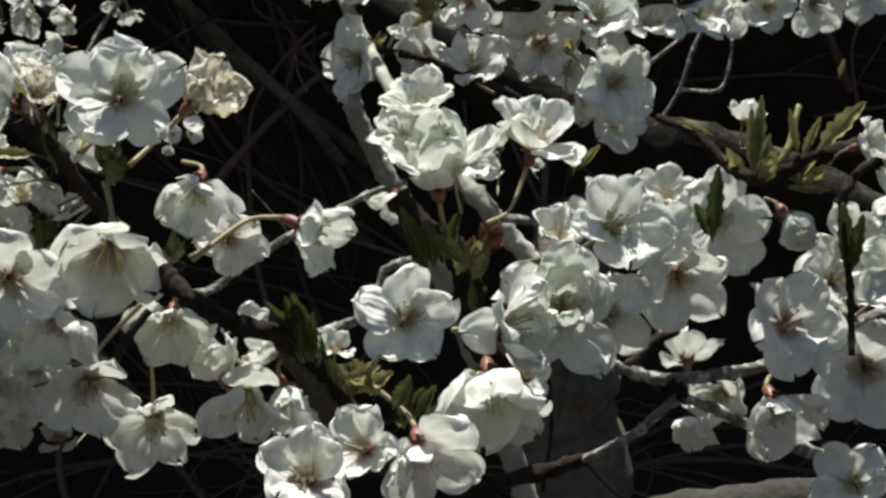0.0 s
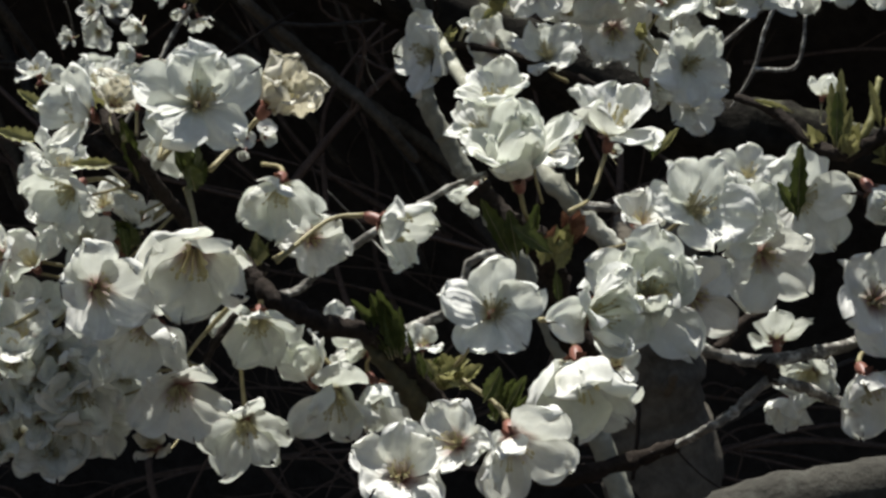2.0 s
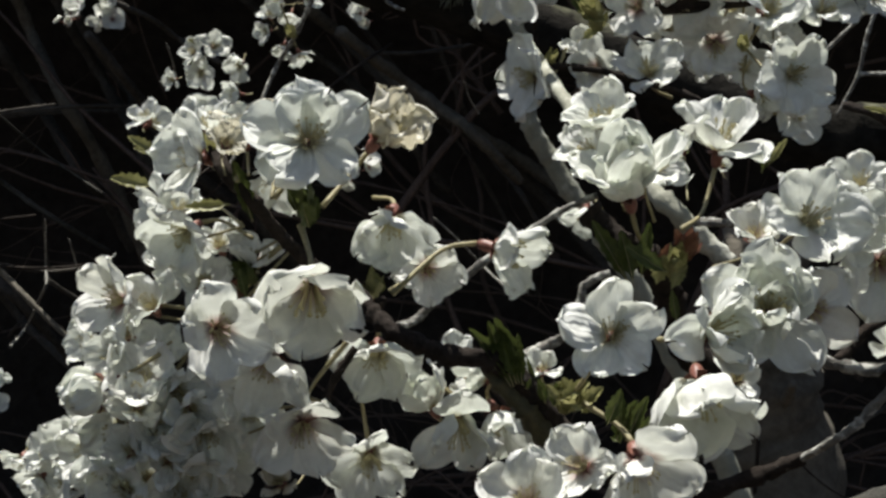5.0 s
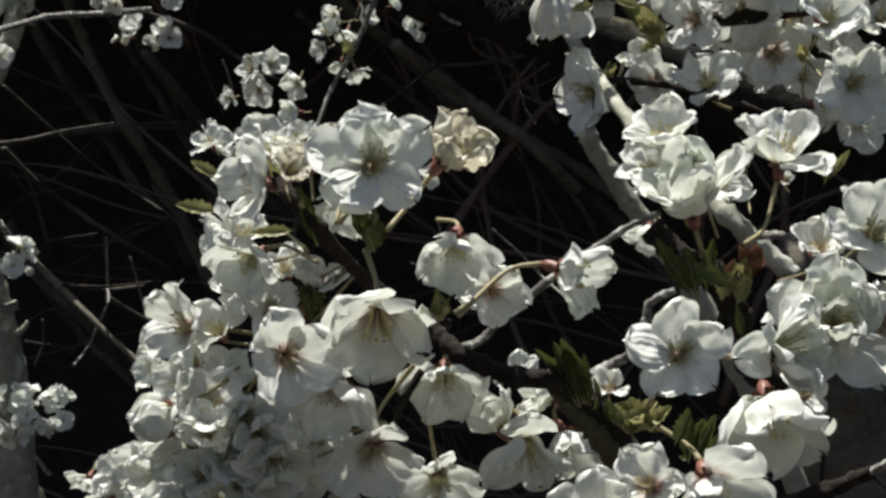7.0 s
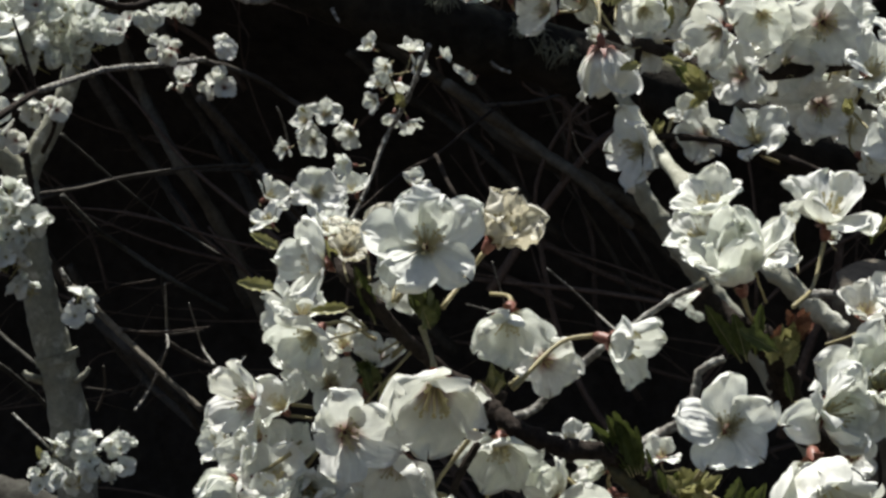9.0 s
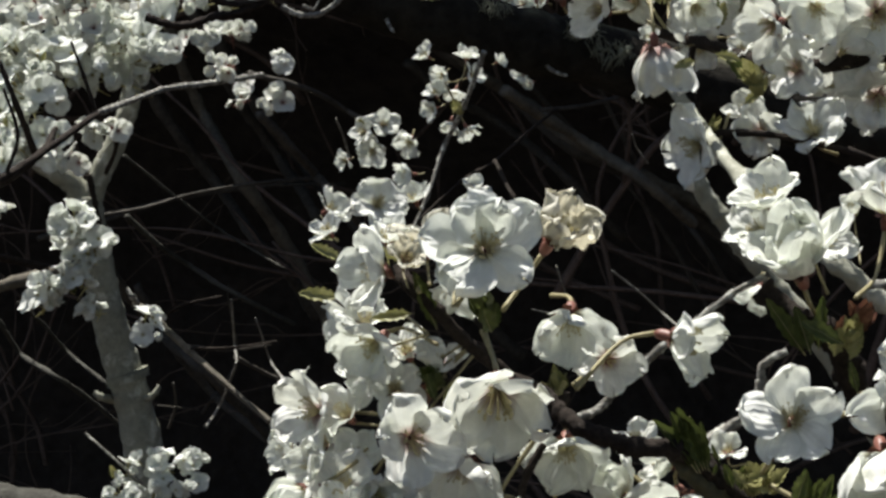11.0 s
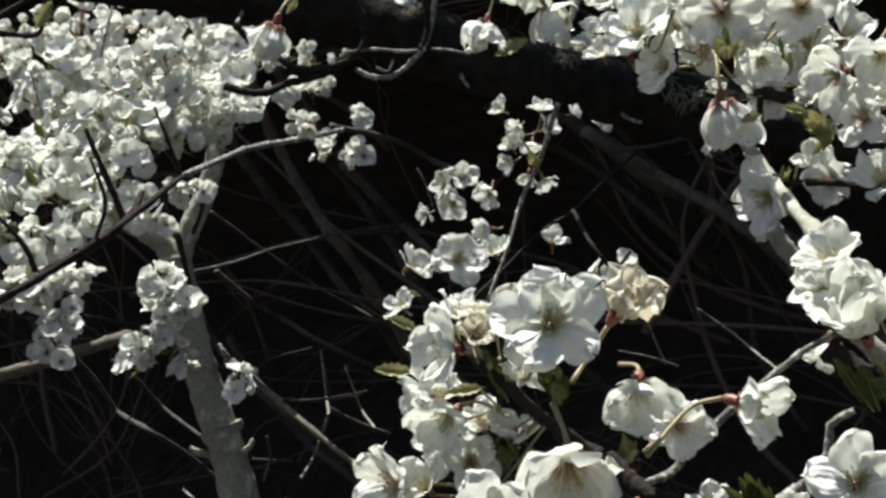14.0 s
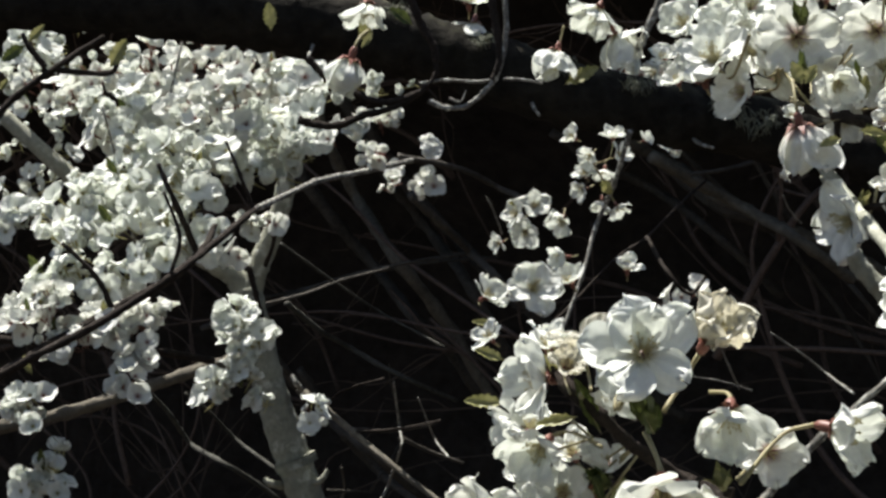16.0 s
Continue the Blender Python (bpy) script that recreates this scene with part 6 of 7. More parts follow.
FAR_CROWN = (
    ((-1.439, 2.353, 1.836), 0.121, 0.032, 66),
    ((-1.267, 2.422, 1.816), 0.097, 0.029, 50),
    ((-1.299, 2.269, 1.747), 0.100, 0.039, 79),
    ((-1.395, 2.230, 1.755), 0.046, 0.046, 40),
    ((-1.200, 2.309, 1.724), 0.058, 0.031, 37),
    ((-1.303, 2.159, 1.678), 0.093, 0.033, 66),
    ((-1.382, 2.105, 1.643), 0.037, 0.033, 25),
    ((-1.292, 2.088, 1.619), 0.065, 0.032, 42),
    ((-1.232, 2.188, 1.662), 0.041, 0.030, 25),
    ((-1.234, 2.111, 1.594), 0.036, 0.029, 24),
    ((-1.364, 2.005, 1.561), 0.042, 0.028, 28),
    ((-1.254, 2.049, 1.570), 0.028, 0.018, 13),
    ((-1.187, 2.314, 1.676), 0.035, 0.023, 19),
    ((-1.223, 2.278, 1.688), 0.034, 0.023, 14),
    ((-1.175, 2.406, 1.723), 0.024, 0.024, 9),
    ((-1.225, 2.440, 1.791), 0.040, 0.020, 14),
    ((-1.186, 2.509, 1.796), 0.033, 0.021, 11),
    ((-1.323, 2.043, 1.552), 0.036, 0.021, 14),
    ((-1.631, 2.436, 1.914), 0.043, 0.017, 12),
    ((-1.500, 2.165, 1.632), 0.023, 0.031, 10),
)
FAR_BACK = (
    ((-1.675, 2.527, 1.899), 0.071, 0.040, 30),
    ((-1.683, 2.523, 1.816), 0.062, 0.049, 30),
    ((-1.699, 2.516, 1.738), 0.053, 0.035, 20),
    ((-1.145, 2.580, 1.794), 0.046, 0.020, 12),
    ((-1.205, 2.555, 1.818), 0.034, 0.020, 8),
    ((-1.830, 2.700, 2.007), 0.152, 0.046, 31),
    ((-1.285, 2.589, 1.811), 0.041, 0.034, 12),
)
FAR_SIDE = (
    ((-1.341, 1.927, 1.515), 0.031, 0.020, 24),
    ((-1.284, 1.951, 1.487), 0.044, 0.016, 35),
    ((-1.226, 1.974, 1.487), 0.026, 0.018, 27),
    ((-1.303, 1.921, 1.464), 0.027, 0.011, 14),
    ((-1.224, 1.932, 1.426), 0.017, 0.019, 22),
    ((-1.332, 1.888, 1.412), 0.017, 0.023, 23),
    ((-1.328, 1.889, 1.320), 0.023, 0.020, 23),
    ((-1.089, 1.965, 1.489), 0.019, 0.011, 12),
    ((-1.080, 1.969, 1.451), 0.023, 0.020, 22),
    ((-1.109, 1.957, 1.408), 0.028, 0.017, 26),
    ((-1.075, 1.971, 1.381), 0.009, 0.007, 4),
    ((-1.028, 2.011, 1.364), 0.008, 0.005, 4),
    ((-1.200, 2.355, 1.127), 0.054, 0.028, 49),
    ((-1.581, 2.044, 1.719), 0.083, 0.155, 78),
    ((-1.304, 2.461, 1.611), 0.015, 0.021, 8),
)
FAR_BRANCH = (
    ((-1.074, 2.447, 1.731), 0.048, 0.010, 9),
    ((-1.026, 2.250, 1.668), 0.012, 0.010, 3),
    ((-1.127, 2.425, 1.725), 0.024, 0.016, 6),
    ((-0.992, 2.210, 1.667), 0.029, 0.010, 5),
    ((-0.958, 2.278, 1.667), 0.015, 0.009, 3),
    ((-0.966, 2.275, 1.622), 0.027, 0.004, 4),
    ((-1.063, 2.019, 1.594), 0.007, 0.005, 2),
    ((-1.141, 2.095, 1.558), 0.020, 0.006, 4),
    ((-1.107, 2.325, 1.705), 0.015, 0.015, 3),
)
BACK_CLUSTERS = (
    ((-1.166, 2.748, 1.65), 0.060, 0.021, 7),
    ((-1.31, 2.567, 1.308), 0.015, 0.016, 3),
    ((-0.695, 2.541, 1.419), 0.031, 0.019, 6),
    ((-0.68, 2.644, 1.65), 0.032, 0.016, 5),
)

shrub = branch_thing("bare_shrub", "tangle of bare grey-brown shrub stems in deep shade", "shrub")
# stems take darker or paler bark where shade or sunlight is painted in
stem("stem", [(-1.826, 3.7349, 1.9639), (-1.8345, 3.8349, 1.8052), (-1.8284, 3.941, 1.6783), (-1.6847, 3.7777, 1.5428), (-1.6323, 3.9, 1.3833), (-1.5755, 4.0227, 1.1639)], 0.0122, 0.0150, TRUNK_BARK, shrub, seed=406, nodes=False, sides=7)
stem("stem", [(-1.8832, 4.1381, 1.8706), (-1.8382, 4.2576, 1.7048), (-1.7835, 4.3813, 1.573), (-1.5826, 4.2382, 1.3972), (-1.4483, 4.3909, 1.254), (-1.2928, 4.5502, 1.0545)], 0.0154, 0.0164, SHRUB_BARK, shrub, seed=407, nodes=False, sides=7)
stem("stem", [(-1.2505, 3.8364, 1.8171), (-1.186, 3.9646, 1.7265), (-1.1146, 4.0959, 1.6586), (-0.9778, 3.9312, 1.5723), (-0.8378, 4.0869, 1.4713), (-0.7239, 4.2333, 1.3814), (-0.5529, 4.0805, 1.2684)], 0.0119, 0.0147, TRUNK_BARK, shrub, seed=408, nodes=False, sides=7)
stem("stem", [(-1.9006, 3.4837, 1.4641), (-1.8858, 3.5927, 1.327), (-1.8606, 3.7061, 1.2169), (-1.6995, 3.5508, 1.1547), (-1.6502, 3.673, 1.0404), (-1.6192, 3.7884, 0.9232), (-1.4751, 3.6258, 0.8141)], 0.0116, 0.0105, SHRUB_BARK, shrub, seed=409, nodes=False, sides=7)
stem("stem", [(-1.9886, 3.4507, 1.4331), (-1.9088, 3.5872, 1.4609), (-1.8267, 3.7246, 1.4956), (-1.5936, 3.5975, 1.5177), (-1.4746, 3.7479, 1.5247)], 0.0054, 0.0038, SHRUB_BARK, shrub, seed=411, nodes=False, sides=7)
stem("stem", [(-2.0295, 3.9625, 1.8514), (-1.971, 4.0645, 1.6635), (-1.907, 4.1703, 1.5137), (-1.7427, 3.9917, 1.3901), (-1.7178, 4.0942, 1.3129), (-1.6938, 4.1937, 1.1945)], 0.0144, 0.0133, SHRUB_BARK, shrub, seed=412, nodes=False, sides=7)
stem("stem", [(-1.9585, 4.188, 1.9387), (-1.9071, 4.288, 1.7429), (-1.8483, 4.3924, 1.5873), (-1.6859, 4.2119, 1.4418), (-1.6398, 4.3107, 1.2441)], 0.0151, 0.0139, SHRUB_BARK, shrub, seed=413, nodes=False, sides=7)
stem("stem", [(-1.2644, 4.1652, 1.9076), (-1.1733, 4.267, 1.7296), (-1.0793, 4.3717, 1.59), (-0.9166, 4.1831, 1.4594), (-0.8452, 4.2844, 1.3142), (-0.7666, 4.3825, 1.109)], 0.0067, 0.0051, SHRUB_BARK, shrub, seed=414, nodes=False, sides=7)
stem("stem", [(-1.4447, 4.2328, 1.783), (-1.3649, 4.3388, 1.6912), (-1.2811, 4.4473, 1.6272), (-1.0968, 4.2624, 1.5061), (-0.981, 4.3685, 1.3415)], 0.0118, 0.0105, SHRUB_BARK, shrub, seed=415, nodes=False, sides=7)
stem("stem", [(-0.849, 3.1912, 1.6154), (-0.7988, 3.2998, 1.6214), (-0.7433, 3.4099, 1.6388), (-0.6629, 3.2187, 1.639), (-0.6496, 3.3216, 1.6365)], 0.0037, 0.0032, SHRUB_BARK, shrub, seed=416, nodes=False, sides=7)
stem("stem", [(-2.1349, 3.8678, 1.473), (-2.0435, 3.9946, 1.4807), (-1.951, 4.1225, 1.5005), (-1.706, 3.9783, 1.5132), (-1.57, 4.1155, 1.5081)], 0.0048, 0.0041, SHRUB_BARK, shrub, seed=417, nodes=False, sides=7)
stem("stem", [(-1.9538, 3.7998, 1.3104), (-1.9179, 3.9024, 1.1564), (-1.8739, 4.0091, 1.0337), (-1.6433, 3.8534, 0.9211), (-1.5221, 3.9746, 0.722)], 0.0103, 0.0100, SHRUB_BARK, shrub, seed=418, nodes=False, sides=7)
stem("stem", [(-1.6708, 3.6645, 1.3118), (-1.714, 3.7542, 1.2679), (-1.7421, 3.8423, 1.1404), (-1.7133, 3.6389, 1.0759), (-1.7775, 3.7235, 1.0353)], 0.0016, 0.0033, SHRUB_BARK, shrub, seed=419, nodes=False, sides=7)
stem("stem", [(-1.5206, 3.9023, 2.0209), (-1.3495, 4.0476, 1.8338), (-1.1855, 4.1925, 1.6837), (-1.0144, 4.0283, 1.5635), (-0.8592, 4.1728, 1.461), (-0.6961, 4.3165, 1.2896), (-0.4712, 4.164, 1.0848)], 0.0141, 0.0180, SHRUB_BARK, shrub, seed=420, nodes=False, sides=7)
stem("stem", [(-0.9361, 3.9537, 1.7184), (-0.897, 4.0621, 1.5611), (-0.8474, 4.175, 1.4357), (-0.7393, 3.9943, 1.3545), (-0.6909, 4.1067, 1.2262)], 0.0055, 0.0049, SHRUB_BARK, shrub, seed=421, nodes=False, sides=7)
stem("stem", [(-0.16, 3.3406, 0.9136), (-0.0684, 3.4574, 0.9556), (0.0265, 3.5751, 1.0029), (0.0983, 3.3878, 1.0778), (0.1792, 3.5022, 1.1056)], 0.0046, 0.0041, SHRUB_BARK, shrub, seed=425, nodes=False, sides=7)
stem("stem", [(-1.3812, 3.2068, 1.6438), (-1.3515, 3.3051, 1.5699), (-1.3463, 3.3935, 1.5230), (-1.2531, 3.2586, 1.4775), (-1.2389, 3.3506, 1.4126)], 0.0095, 0.0064, SHRUB_BARK, shrub, seed=702, nodes=False, sides=7)
stem("stem", [(-1.5174, 2.9354, 1.5791), (-1.4778, 3.0377, 1.5059), (-1.4342, 3.1417, 1.4342), (-1.2744, 3.0338, 1.3684)], 0.0030, 0.0020, GREY_BARK, shrub, seed=703, nodes=False, sides=7)
stem("stem", [(-1.4604, 2.7425, 1.4813), (-1.4359, 2.8388, 1.4888), (-1.4074, 2.9368, 1.5045), (-1.2686, 2.8206, 1.5158)], 0.0030, 0.0019, SHRUB_BARK, shrub, seed=704, nodes=False, sides=7)
stem("stem", [(-1.5648, 3.0238, 1.4745), (-1.5500, 3.1161, 1.4153), (-1.5312, 3.2100, 1.3691), (-1.3925, 3.0936, 1.3224), (-1.3351, 3.2032, 1.2602)], 0.0052, 0.0041, GREY_BARK, shrub, seed=705, nodes=False, sides=7)
stem("stem", [(-1.2664, 2.6050, 1.2795), (-1.2529, 2.6968, 1.2643), (-1.2530, 2.7832, 1.2561), (-1.1468, 2.6537, 1.2740)], 0.0040, 0.0022, SHRUB_BARK, shrub, seed=706, nodes=False, sides=7)
stem("stem", [(-1.2379, 2.7245, 1.2491), (-1.2231, 2.8168, 1.2103), (-1.2135, 2.9070, 1.1812)], 0.0037, 0.0027, SHRUB_BARK, shrub, seed=707, nodes=False, sides=7)
stem("stem", [(-1.1558, 2.5422, 1.3511), (-1.1885, 2.6152, 1.3117), (-1.2211, 2.6882, 1.2704), (-1.1543, 2.5426, 1.2590), (-1.2003, 2.6102, 1.2186), (-1.2494, 2.6765, 1.1766), (-1.1998, 2.5239, 1.1684)], 0.0017, 0.0022, LICHEN_BARK, shrub, seed=708, nodes=False, sides=7)
stem("stem", [(-1.1247, 2.5548, 1.3223), (-1.1478, 2.6317, 1.2811), (-1.1716, 2.7083, 1.2424), (-1.0929, 2.5675, 1.2309)], 0.0012, 0.0019, LICHEN_BARK, shrub, seed=709, nodes=False, sides=7)
stem("stem", [(-1.2396, 2.5079, 1.2340), (-1.2745, 2.5800, 1.1930), (-1.3216, 2.6471, 1.1499)], 0.0017, 0.0022, SHRUB_BARK, shrub, seed=710, nodes=False, sides=7)
stem("stem", [(-1.2621, 2.4987, 1.2033), (-1.2435, 2.5926, 1.1850)], 0.0017, 0.0013, SHRUB_BARK, shrub, seed=711, nodes=False, sides=7)
stem("stem", [(-0.6380, 2.7527, 1.3583), (-0.6164, 2.8471, 1.3162), (-0.6041, 2.9378, 1.2787), (-0.5355, 2.7928, 1.2561)], 0.0015, 0.0020, LICHEN_BARK, shrub, seed=712, nodes=False, sides=7)
stem("stem", [(-0.6627, 2.5277, 1.3800), (-0.6697, 2.6106, 1.3260), (-0.6797, 2.6925, 1.2859)], 0.0013, 0.0019, LICHEN_BARK, shrub, seed=713, nodes=False, sides=7)
stem("stem", [(-0.6971, 2.5135, 1.3235), (-0.6792, 2.6066, 1.3047), (-0.6633, 2.6989, 1.2807)], 0.0011, 0.0016, LICHEN_BARK, shrub, seed=714, nodes=False, sides=7)
stem("stem", [(-0.5787, 2.6702, 1.5565), (-0.5892, 2.7520, 1.5342), (-0.5928, 2.8365, 1.5133)], 0.0012, 0.0016, LICHEN_BARK, shrub, seed=715, nodes=False, sides=7)
stem("stem", [(-0.9373, 3.2817, 1.6574), (-0.8972, 3.3834, 1.6097), (-0.8446, 3.4901, 1.5574), (-0.7102, 3.3709, 1.4789), (-0.6486, 3.4809, 1.3961)], 0.0113, 0.0103, TRUNK_BARK, shrub, seed=716, nodes=False, sides=7)
stem("stem", [(-1.7665, 2.8336, 1.3677), (-1.7688, 2.9189, 1.3037), (-1.7787, 3.0011, 1.2379), (-1.6457, 2.8824, 1.2108), (-1.6256, 2.9768, 1.1507), (-1.6127, 3.0683, 1.0842)], 0.0040, 0.0050, GREY_BARK, shrub, seed=717, nodes=False, sides=7)
stem("stem", [(-1.7479, 2.9491, 1.3341), (-1.7500, 3.0345, 1.2886), (-1.7516, 3.1201, 1.2288), (-1.6132, 3.0035, 1.1814)], 0.0031, 0.0036, GREY_BARK, shrub, seed=718, nodes=False, sides=7)
stem("stem", [(-1.3133, 3.0187, 1.7054), (-1.2462, 3.1323, 1.6748), (-1.2134, 3.2319, 1.6348), (-1.0969, 3.1065, 1.5932)], 0.0060, 0.0050, SHRUB_BARK, shrub, seed=719, nodes=False, sides=7)
stem("stem", [(-1.0370, 2.6990, 1.6070), (-1.0563, 2.7775, 1.5814), (-1.0780, 2.8550, 1.5501)], 0.0014, 0.0019, LICHEN_BARK, shrub, seed=720, nodes=False, sides=7)
SHRUB_MIDDLE = (-1.55, 3.71, 1.35)
# BARK darkens these sunlit stems: dimness put into the colour
stem("stem", [(-0.1713, 2.118, 1.1316), (-0.1475, 2.1201, 1.1052), (-0.117, 2.1229, 1.0731), (-0.0827, 2.1257, 1.0318)], 0.0055, 0.0041, BARK, shrub, seed=428, nodes=False, sides=7)
stem("stem", [(-0.0854, 2.1329, 1.1379), (-0.0521, 2.1365, 1.109), (-0.0132, 2.1414, 1.0869)], 0.0012, 0.0009, BARK, shrub, seed=429, nodes=False, sides=7)
stem("stem", [(-0.1361, 2.1309, 1.2279), (-0.1253, 2.1287, 1.1724), (-0.1252, 2.1233, 1.0974)], 0.0030, 0.0022, BARK, shrub, seed=430, nodes=False, sides=7)
stem("twig", [(-1.3564, 2.6299, 1.3451), (-1.3136, 2.6153, 1.317), (-1.2521, 2.5867, 1.277), (-1.1852, 2.5605, 1.2292), (-1.1023, 2.5409, 1.1686)], 0.0064, 0.0038, TRUNK_BARK, far_tree, seed=431)
stem("twig", [(-1.2521, 2.5867, 1.277), (-1.1721, 2.5658, 1.2783), (-1.0895, 2.5458, 1.2874)], 0.0026, 0.0017, BARK, far_tree, seed=440)
stem("twig", [(-1.3136, 2.6153, 1.317), (-1.257, 2.5845, 1.3421), (-1.2003, 2.608, 1.3522)], 0.0026, 0.0017, BARK, far_tree, seed=441)
# lines of an added, unseen branch that keeps sun off the trunk and limb
TRUNK_SHADE_LINE = [(-0.333, 2.345, 2.084), (-0.259, 2.354, 2.072), (-0.185, 2.364, 2.057), (-0.111, 2.373, 2.043), (-0.036, 2.382, 2.023)]
LIMB_SHADE_LINE = [(-0.681, 1.840, 2.139), (-0.668, 1.845, 2.134), (-0.619, 1.876, 2.115), (-0.566, 1.897, 2.095), (-0.514, 1.918, 2.072)]
SHADE_CLUSTERS = [(spot, 0.06, 0.035, 46) for spot in TRUNK_SHADE_LINE + LIMB_SHADE_LINE]

low_limb = branch_thing("fallen_limb", "thick grey lichened limb lying low below the blossom", "limb")
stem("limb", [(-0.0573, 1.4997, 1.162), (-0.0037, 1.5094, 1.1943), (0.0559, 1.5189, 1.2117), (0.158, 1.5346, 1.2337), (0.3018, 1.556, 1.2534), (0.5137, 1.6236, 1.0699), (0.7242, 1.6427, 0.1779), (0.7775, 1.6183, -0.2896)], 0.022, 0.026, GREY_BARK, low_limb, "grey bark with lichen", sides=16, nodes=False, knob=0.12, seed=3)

low_limb_far = branch_thing("fallen_limb", "thick pale grey limb in dim light", "limb")
# pale limb in GREY_BARK: its dim light is put into the colour
stem("limb", [(-1.7786, 2.6892, 1.0384), (-1.6035, 2.738, 0.9955), (-1.4985, 2.7671, 0.966), (-1.4341, 2.8341, 0.884), (-1.3855, 2.8936, 0.736)], 0.045, 0.04, GREY_BARK, low_limb_far, "smooth bark darkened for dim light", sides=14, nodes=False, knob=0.1, seed=9)

old_trunk = branch_thing("tree_trunk", "dim dark grey trunk of an old tree in shade", "trunk")
stem("trunk", [(0.0975, 2.2316, -0.2927), (-0.0298, 2.2779, 0.646), (-0.0957, 2.2961, 1.0471), (-0.1233, 2.2812, 1.1827), (-0.1387, 2.2553, 1.2781), (-0.1267, 2.2129, 1.3749)], 0.085, 0.05, TRUNK_BARK, old_trunk, "dark grey bark", sides=18, nodes=False, knob=0.15, seed=12)
stem("stub", [(-0.1076, 2.2626, 1.1736), (-0.0966, 2.2049, 1.1959), (-0.0904, 2.1766, 1.2133)], 0.0084, 0.0045, TRUNK_BARK, old_trunk, "short broken branch stub", seed=442)
lichen_tuft(limb, (-0.4045, 1.8112, 1.6211), 0.02, 443)
lichen_tuft(limb, (-0.4304, 1.8004, 1.6409), 0.016, 444)
lichen_tuft(limb, (-0.5088, 1.7679, 1.67), 0.014, 445)
lichen_tuft(limb, (-0.5722, 1.7415, 1.6956), 0.012, 446)
lichen_tuft(limb, (-0.6398, 1.7134, 1.7306), 0.013, 447)
lichen_tuft(limb, (-0.7171, 1.6812, 1.769), 0.012, 448)
stem("stub", [(-0.6226, 1.7639, 1.686), (-0.6084, 1.7374, 1.6635), (-0.5934, 1.7112, 1.6498)], 0.0022, 0.0014, LICHEN_BARK, limb, "short broken side twig", seed=450)
stem("stub", [(-0.4837, 1.8217, 1.6235), (-0.4641, 1.7974, 1.6075), (-0.444, 1.7732, 1.6)], 0.0022, 0.0014, LICHEN_BARK, limb, "short broken side twig", seed=452)
stem("stub", [(-0.8069, 1.6874, 1.7626), (-0.7995, 1.658, 1.7429), (-0.7911, 1.6291, 1.7319)], 0.0022, 0.0014, LICHEN_BARK, limb, "short broken side twig", seed=454)


# ------------------------------------------------------------------ blossom of the trees further off
def far_flower_mesh(seed, cup):
    """A small whole flower: five petals and a knot of stamens in one light mesh."""
    rnd = random.Random(seed)
    verts, faces, uvs = [], [], []
    for k in range(5):
        v, uv, f = petal_shape(rnd, 0.52 * rnd.uniform(0.9, 1.08), 0.25, cup + rnd.uniform(-0.06, 0.06), 0.08, 0.0, 7, 6, frill=0.9)
        turn = Matrix.Rotation(2 * math.pi * k / 5 + rnd.uniform(-0.12, 0.12), 4, "Z")
        b = len(verts)
        verts += [turn @ q for q in v]
        uvs += uv
        faces += [tuple(b + i for i in q) for q in f]
    petals = len(faces)
    tube(verts, faces, [Vector((0, 0, -0.5)), Vector((0.02, 0, -0.16)), Vector((0, 0, -0.02)), Vector((0, 0, 0.10))], [0.015, 0.03, 0.05, 0.04], 5)
    uvs += [(0, 0.5)] * (len(verts) - len(uvs))
    me = bpy.data.meshes.new("far_blossom")
    me.from_pydata([tuple(v) for v in verts], [], faces)
    layer = me.uv_layers.new(name="UVMap")
    for loop in me.loops:
        layer.data[loop.index].uv = uvs[loop.vertex_index]
    me.polygons.foreach_set("use_smooth", [True] * len(me.polygons))
    me.polygons.foreach_set("material_index", [0 if i < petals else 1 for i in range(len(me.polygons))])
    me.materials.append(PETAL_PINK)
    me.materials.append(CALYX)
    return me


FAR_FLOWERS = [far_flower_mesh(k, c) for k, c in enumerate((0.15, 0.3, 0.45, 0.6, 0.75, 0.9, 1.0, 0.5, 0.35))]


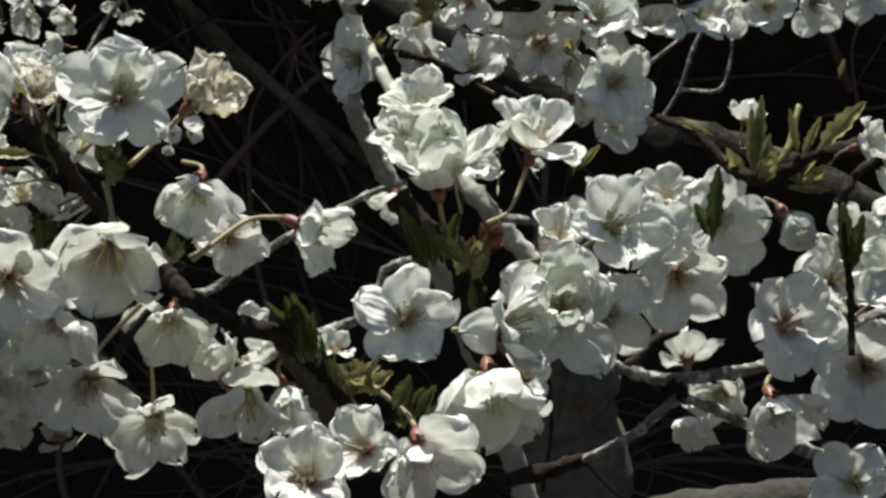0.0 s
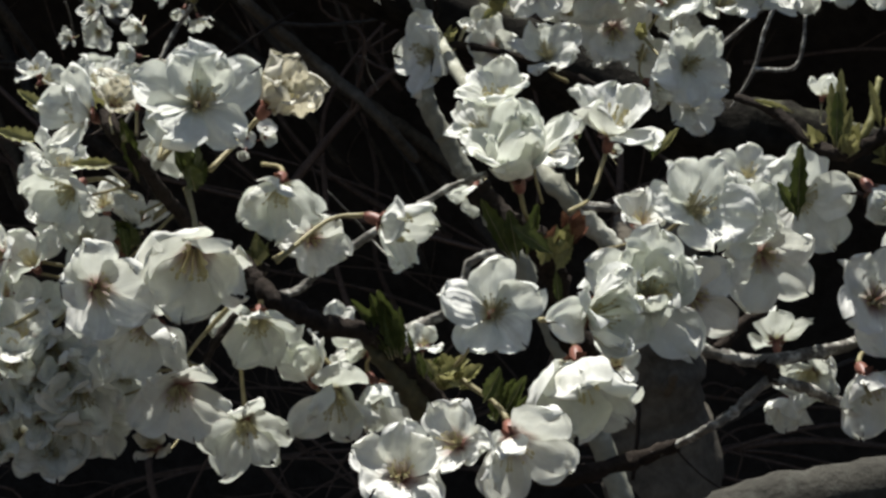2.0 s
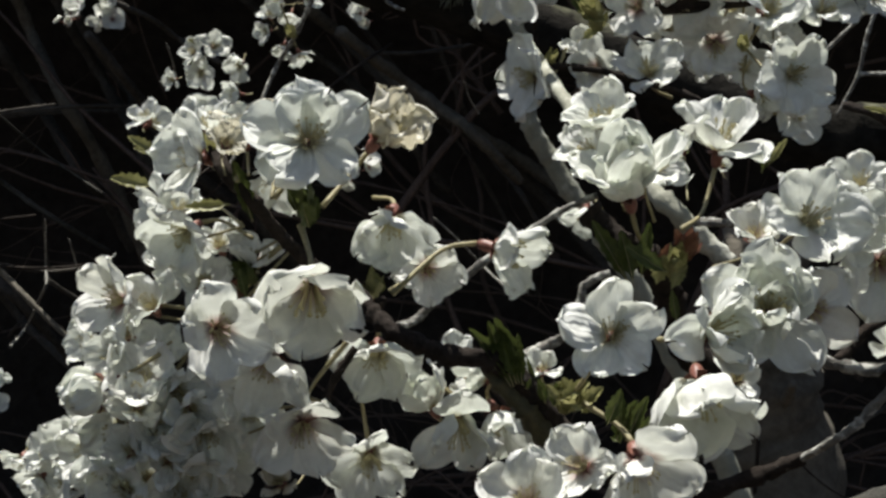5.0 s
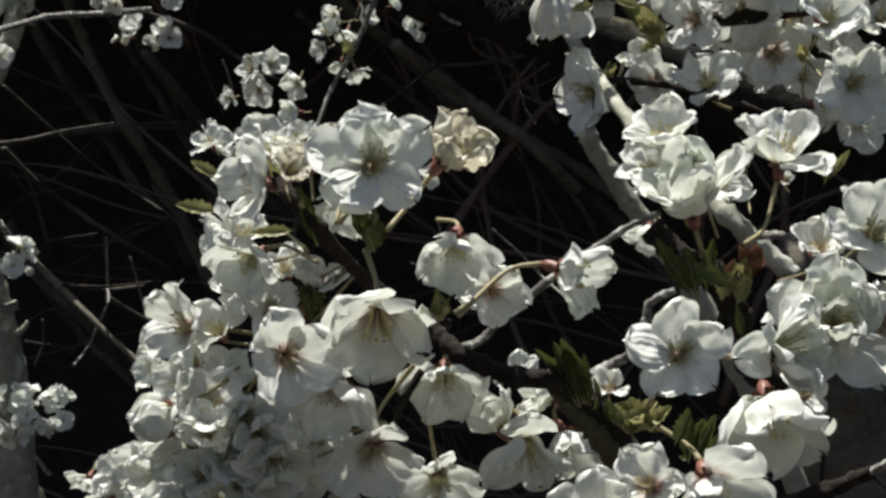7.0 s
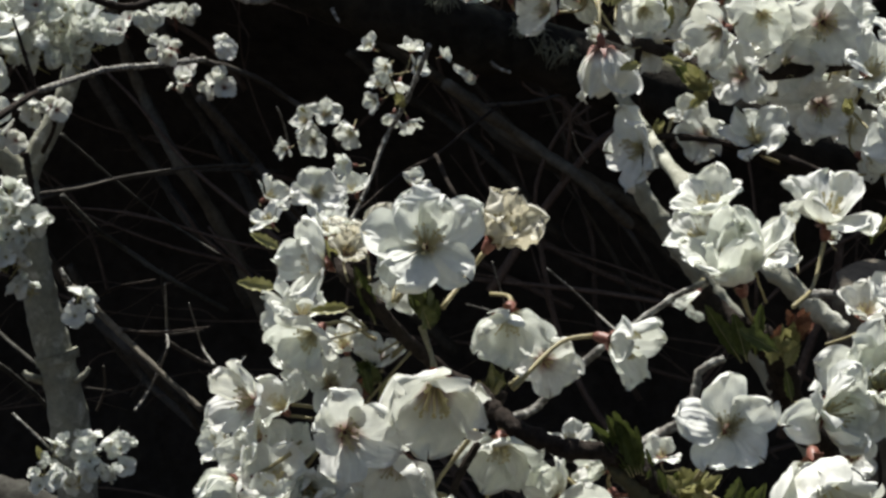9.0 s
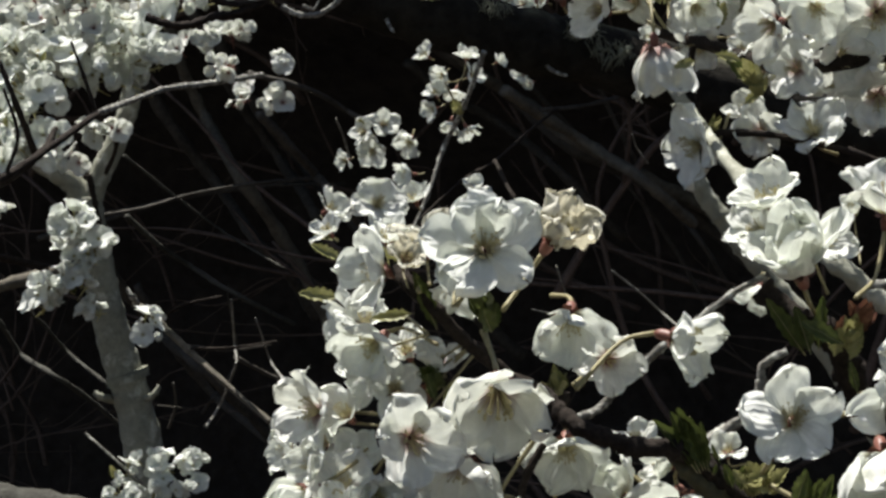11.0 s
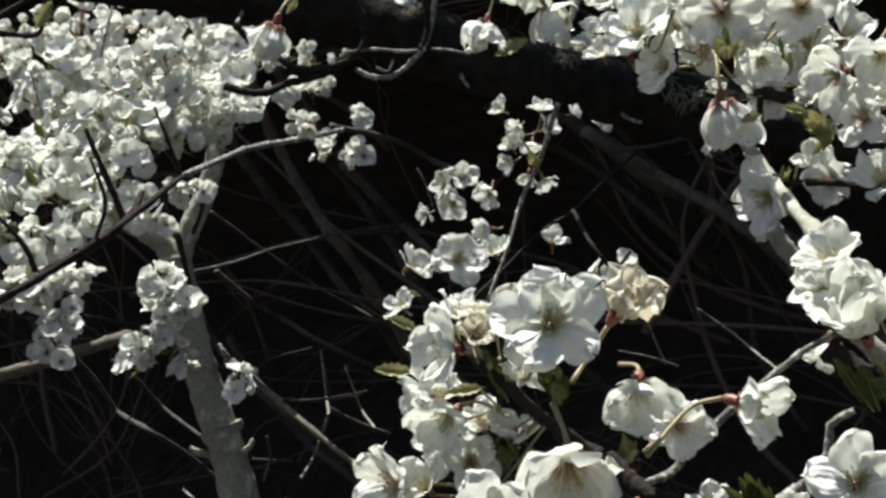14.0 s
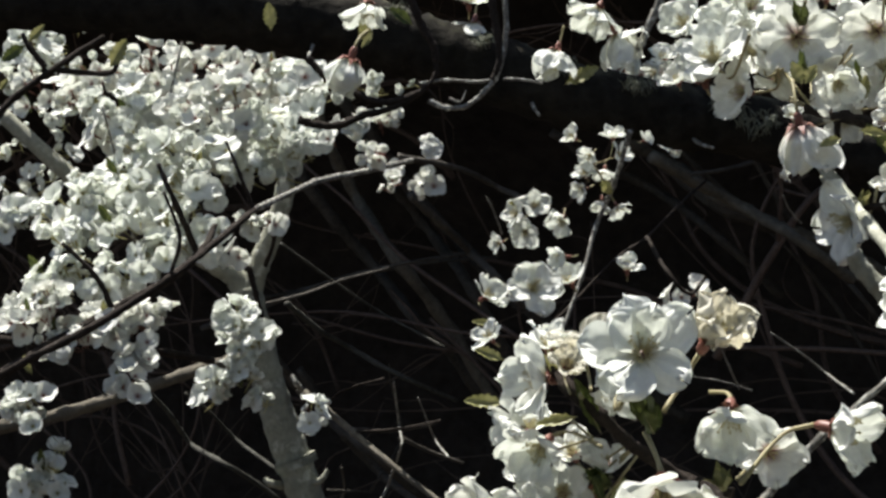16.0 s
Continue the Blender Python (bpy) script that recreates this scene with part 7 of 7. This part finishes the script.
def scatter(tree, clusters, seed, whole=300, least=0.033, most=0.046, spread=0.036, face=(0.0, -0.75, 0.30)):
    rnd = random.Random(seed)
    rest_v, rest_f, rest_uv = [], [], []
    made = 0
    for centre, wide, high, count in clusters:
        heads = [Vector((rnd.uniform(-1, 1) * wide, rnd.gauss(0, 0.25) * wide, rnd.uniform(-1, 1) * high)) for _ in range(max(1, count // 3))]
        for k in range(count):
            head = heads[k % len(heads)]
            head = Vector((head.x, head.y + 0.8 * head.z, head.z))   # the spray leans out as it hangs
            out = Vector((rnd.gauss(0, 1), rnd.gauss(0, 1), rnd.gauss(-0.15, 0.8))).normalized()
            at = Vector(centre) + head + out * rnd.uniform(0.4, 1.0) * spread
            axis = (out * 0.75 + Vector(face)).normalized()
            size = rnd.uniform(least, most)
            m = Matrix.Translation(at) @ frame_of(axis, rnd.uniform(0, 6.28)) @ Matrix.Diagonal((size, size, size, 1))
            me = FAR_FLOWERS[rnd.randrange(len(FAR_FLOWERS))]
            if made < whole:
                ob = new("blossom", me)
                ob.parent = tree
                ob.matrix_local = m
                made += 1
            else:
                b = len(rest_v)
                rest_v += [m @ v.co for v in me.vertices]
                uv = {}
                for loop in me.loops:
                    uv[loop.vertex_index] = tuple(me.uv_layers[0].data[loop.index].uv)
                rest_uv += [uv.get(i, (0.5, 0.5)) for i in range(len(me.vertices))]
                rest_f += [tuple(b + i for i in p.vertices) for p in me.polygons]
        for _ in range(count // 18):
            at = Vector(centre) + Vector((rnd.gauss(0, 0.5) * wide, rnd.gauss(0, 0.4) * wide, rnd.gauss(0, 0.4) * high))
            leaf(tree, at, (rnd.uniform(-0.5, 0.5), -0.2, 0.8), (0, -1, 0.3), rnd.uniform(0.018, 0.032), 0.45, 0.6, 0.2, LEAF_PALE if rnd.random() < 0.5 else LEAF, made)
        # short flowering shoots through the cluster
        if count > 8:
            for _ in range(count // 45):
                a = Vector(centre) + Vector((rnd.gauss(0, 0.5) * wide, rnd.gauss(0, 0.3) * wide, rnd.gauss(0, 0.5) * high))
                w = Vector((rnd.uniform(-1, 1), rnd.uniform(-0.4, 0.4), rnd.uniform(0.1, 1))).normalized() * rnd.uniform(0.05, 0.13)
                stem("shoot", [a - w, a - w * 0.2 + Vector((0.004, 0, 0.006)), a + w], 0.0030, 0.0018, LICHEN_BARK, tree, sides=6, steps=4, seed=made)
    if rest_v:
        ob = mesh_object("blossom_mass", rest_v, rest_f, PETAL, tree, "dense white blossom", rest_uv)
        tagged(ob, kind="stuff")


scatter(far_tree, FAR_SIDE, 4, 130, 0.027, 0.038, 0.018, (0.1, -0.45, 0.75))
scatter(far_tree, FAR_CROWN, 5, 170, 0.032, 0.051, 0.034, (0.0, -0.7, 0.45))
scatter(far_tree, FAR_BRANCH, 7, 40, 0.030, 0.038, 0.012)
scatter(far_tree, FAR_BACK, 6, 0, 0.026, 0.038, 0.030)
back_shoots = branch_thing("flowering_shoots", "slender shoots with small white blossom among the bare stems", "shrub")
scatter(back_shoots, BACK_CLUSTERS, 8, least=0.026, most=0.036, spread=0.03)
# added out of view only to cast shade on the old limb and trunk
overhang = branch_thing("shade_branch", "added unseen blossom branch that shades the old limb and trunk", "branch")
stem("branch", TRUNK_SHADE_LINE, 0.012, 0.006, BARK, overhang, sides=9, nodes=False, seed=77)
stem("branch", LIMB_SHADE_LINE[:4] + [(-0.42, 2.12, 2.08), TRUNK_SHADE_LINE[0]], 0.008, 0.011, BARK, overhang, sides=9, nodes=False, seed=78)
scatter(overhang, SHADE_CLUSTERS, 15)


def thicket(parent, seed, count):
    """Fine bare twigs of the shrub: arching shoots with side twigs, too many to count."""
    rnd = random.Random(seed)
    verts, faces = [], []
    mid = Vector(SHRUB_MIDDLE)
    for k in range(count):
        foot = Vector((mid.x + rnd.uniform(-2.9, 2.2), mid.y + rnd.uniform(-0.1, 1.2), rnd.uniform(0.1, 1.9)))
        lean, bow, rise = rnd.uniform(-1.3, 1.3), rnd.uniform(-0.42, 0.42), rnd.uniform(0.9, 2.0)
        p = [foot]
        for i in range(7):
            lean += bow + rnd.uniform(-0.30, 0.30)
            p.append(p[-1] + Vector((math.sin(lean), rnd.uniform(-0.15, 0.15), math.cos(lean) * 0.8)) * rise / 7)
        r = rnd.choice((0.0028, 0.0036, 0.005, 0.007, 0.009))
        line = smooth_line(p, 4)
        tube(verts, faces, line, [r * (1.2 - 0.9 * i / len(line)) for i in range(len(line))], 5)
        for _ in range(4):
            n = rnd.randrange(4, len(line) - 2)
            a, d = line[n], (line[n + 1] - line[n]).normalized()
            w = (d + Vector((rnd.uniform(-1, 1), rnd.uniform(-0.3, 0.3), rnd.uniform(-0.6, 0.8))) * 0.8).normalized() * rnd.uniform(0.12, 0.45)
            bend = Vector((rnd.uniform(-1, 1), rnd.uniform(-0.4, 0.4), rnd.uniform(-1, 1))) * 0.05
            side = smooth_line([a, a + w * 0.35 + bend, a + w * 0.7 + bend * rnd.uniform(-0.5, 1.2), a + w], 4)
            tube(verts, faces, side, [r * 0.5 * (1.1 - 0.7 * i / len(side)) for i in range(len(side))], 4)
    ob = mesh_object("twig_tangle", verts, faces, TWIG_BARK, parent, "fine bare twigs")
    tagged(ob, kind="stuff")


thicket(shrub, 21, 115)
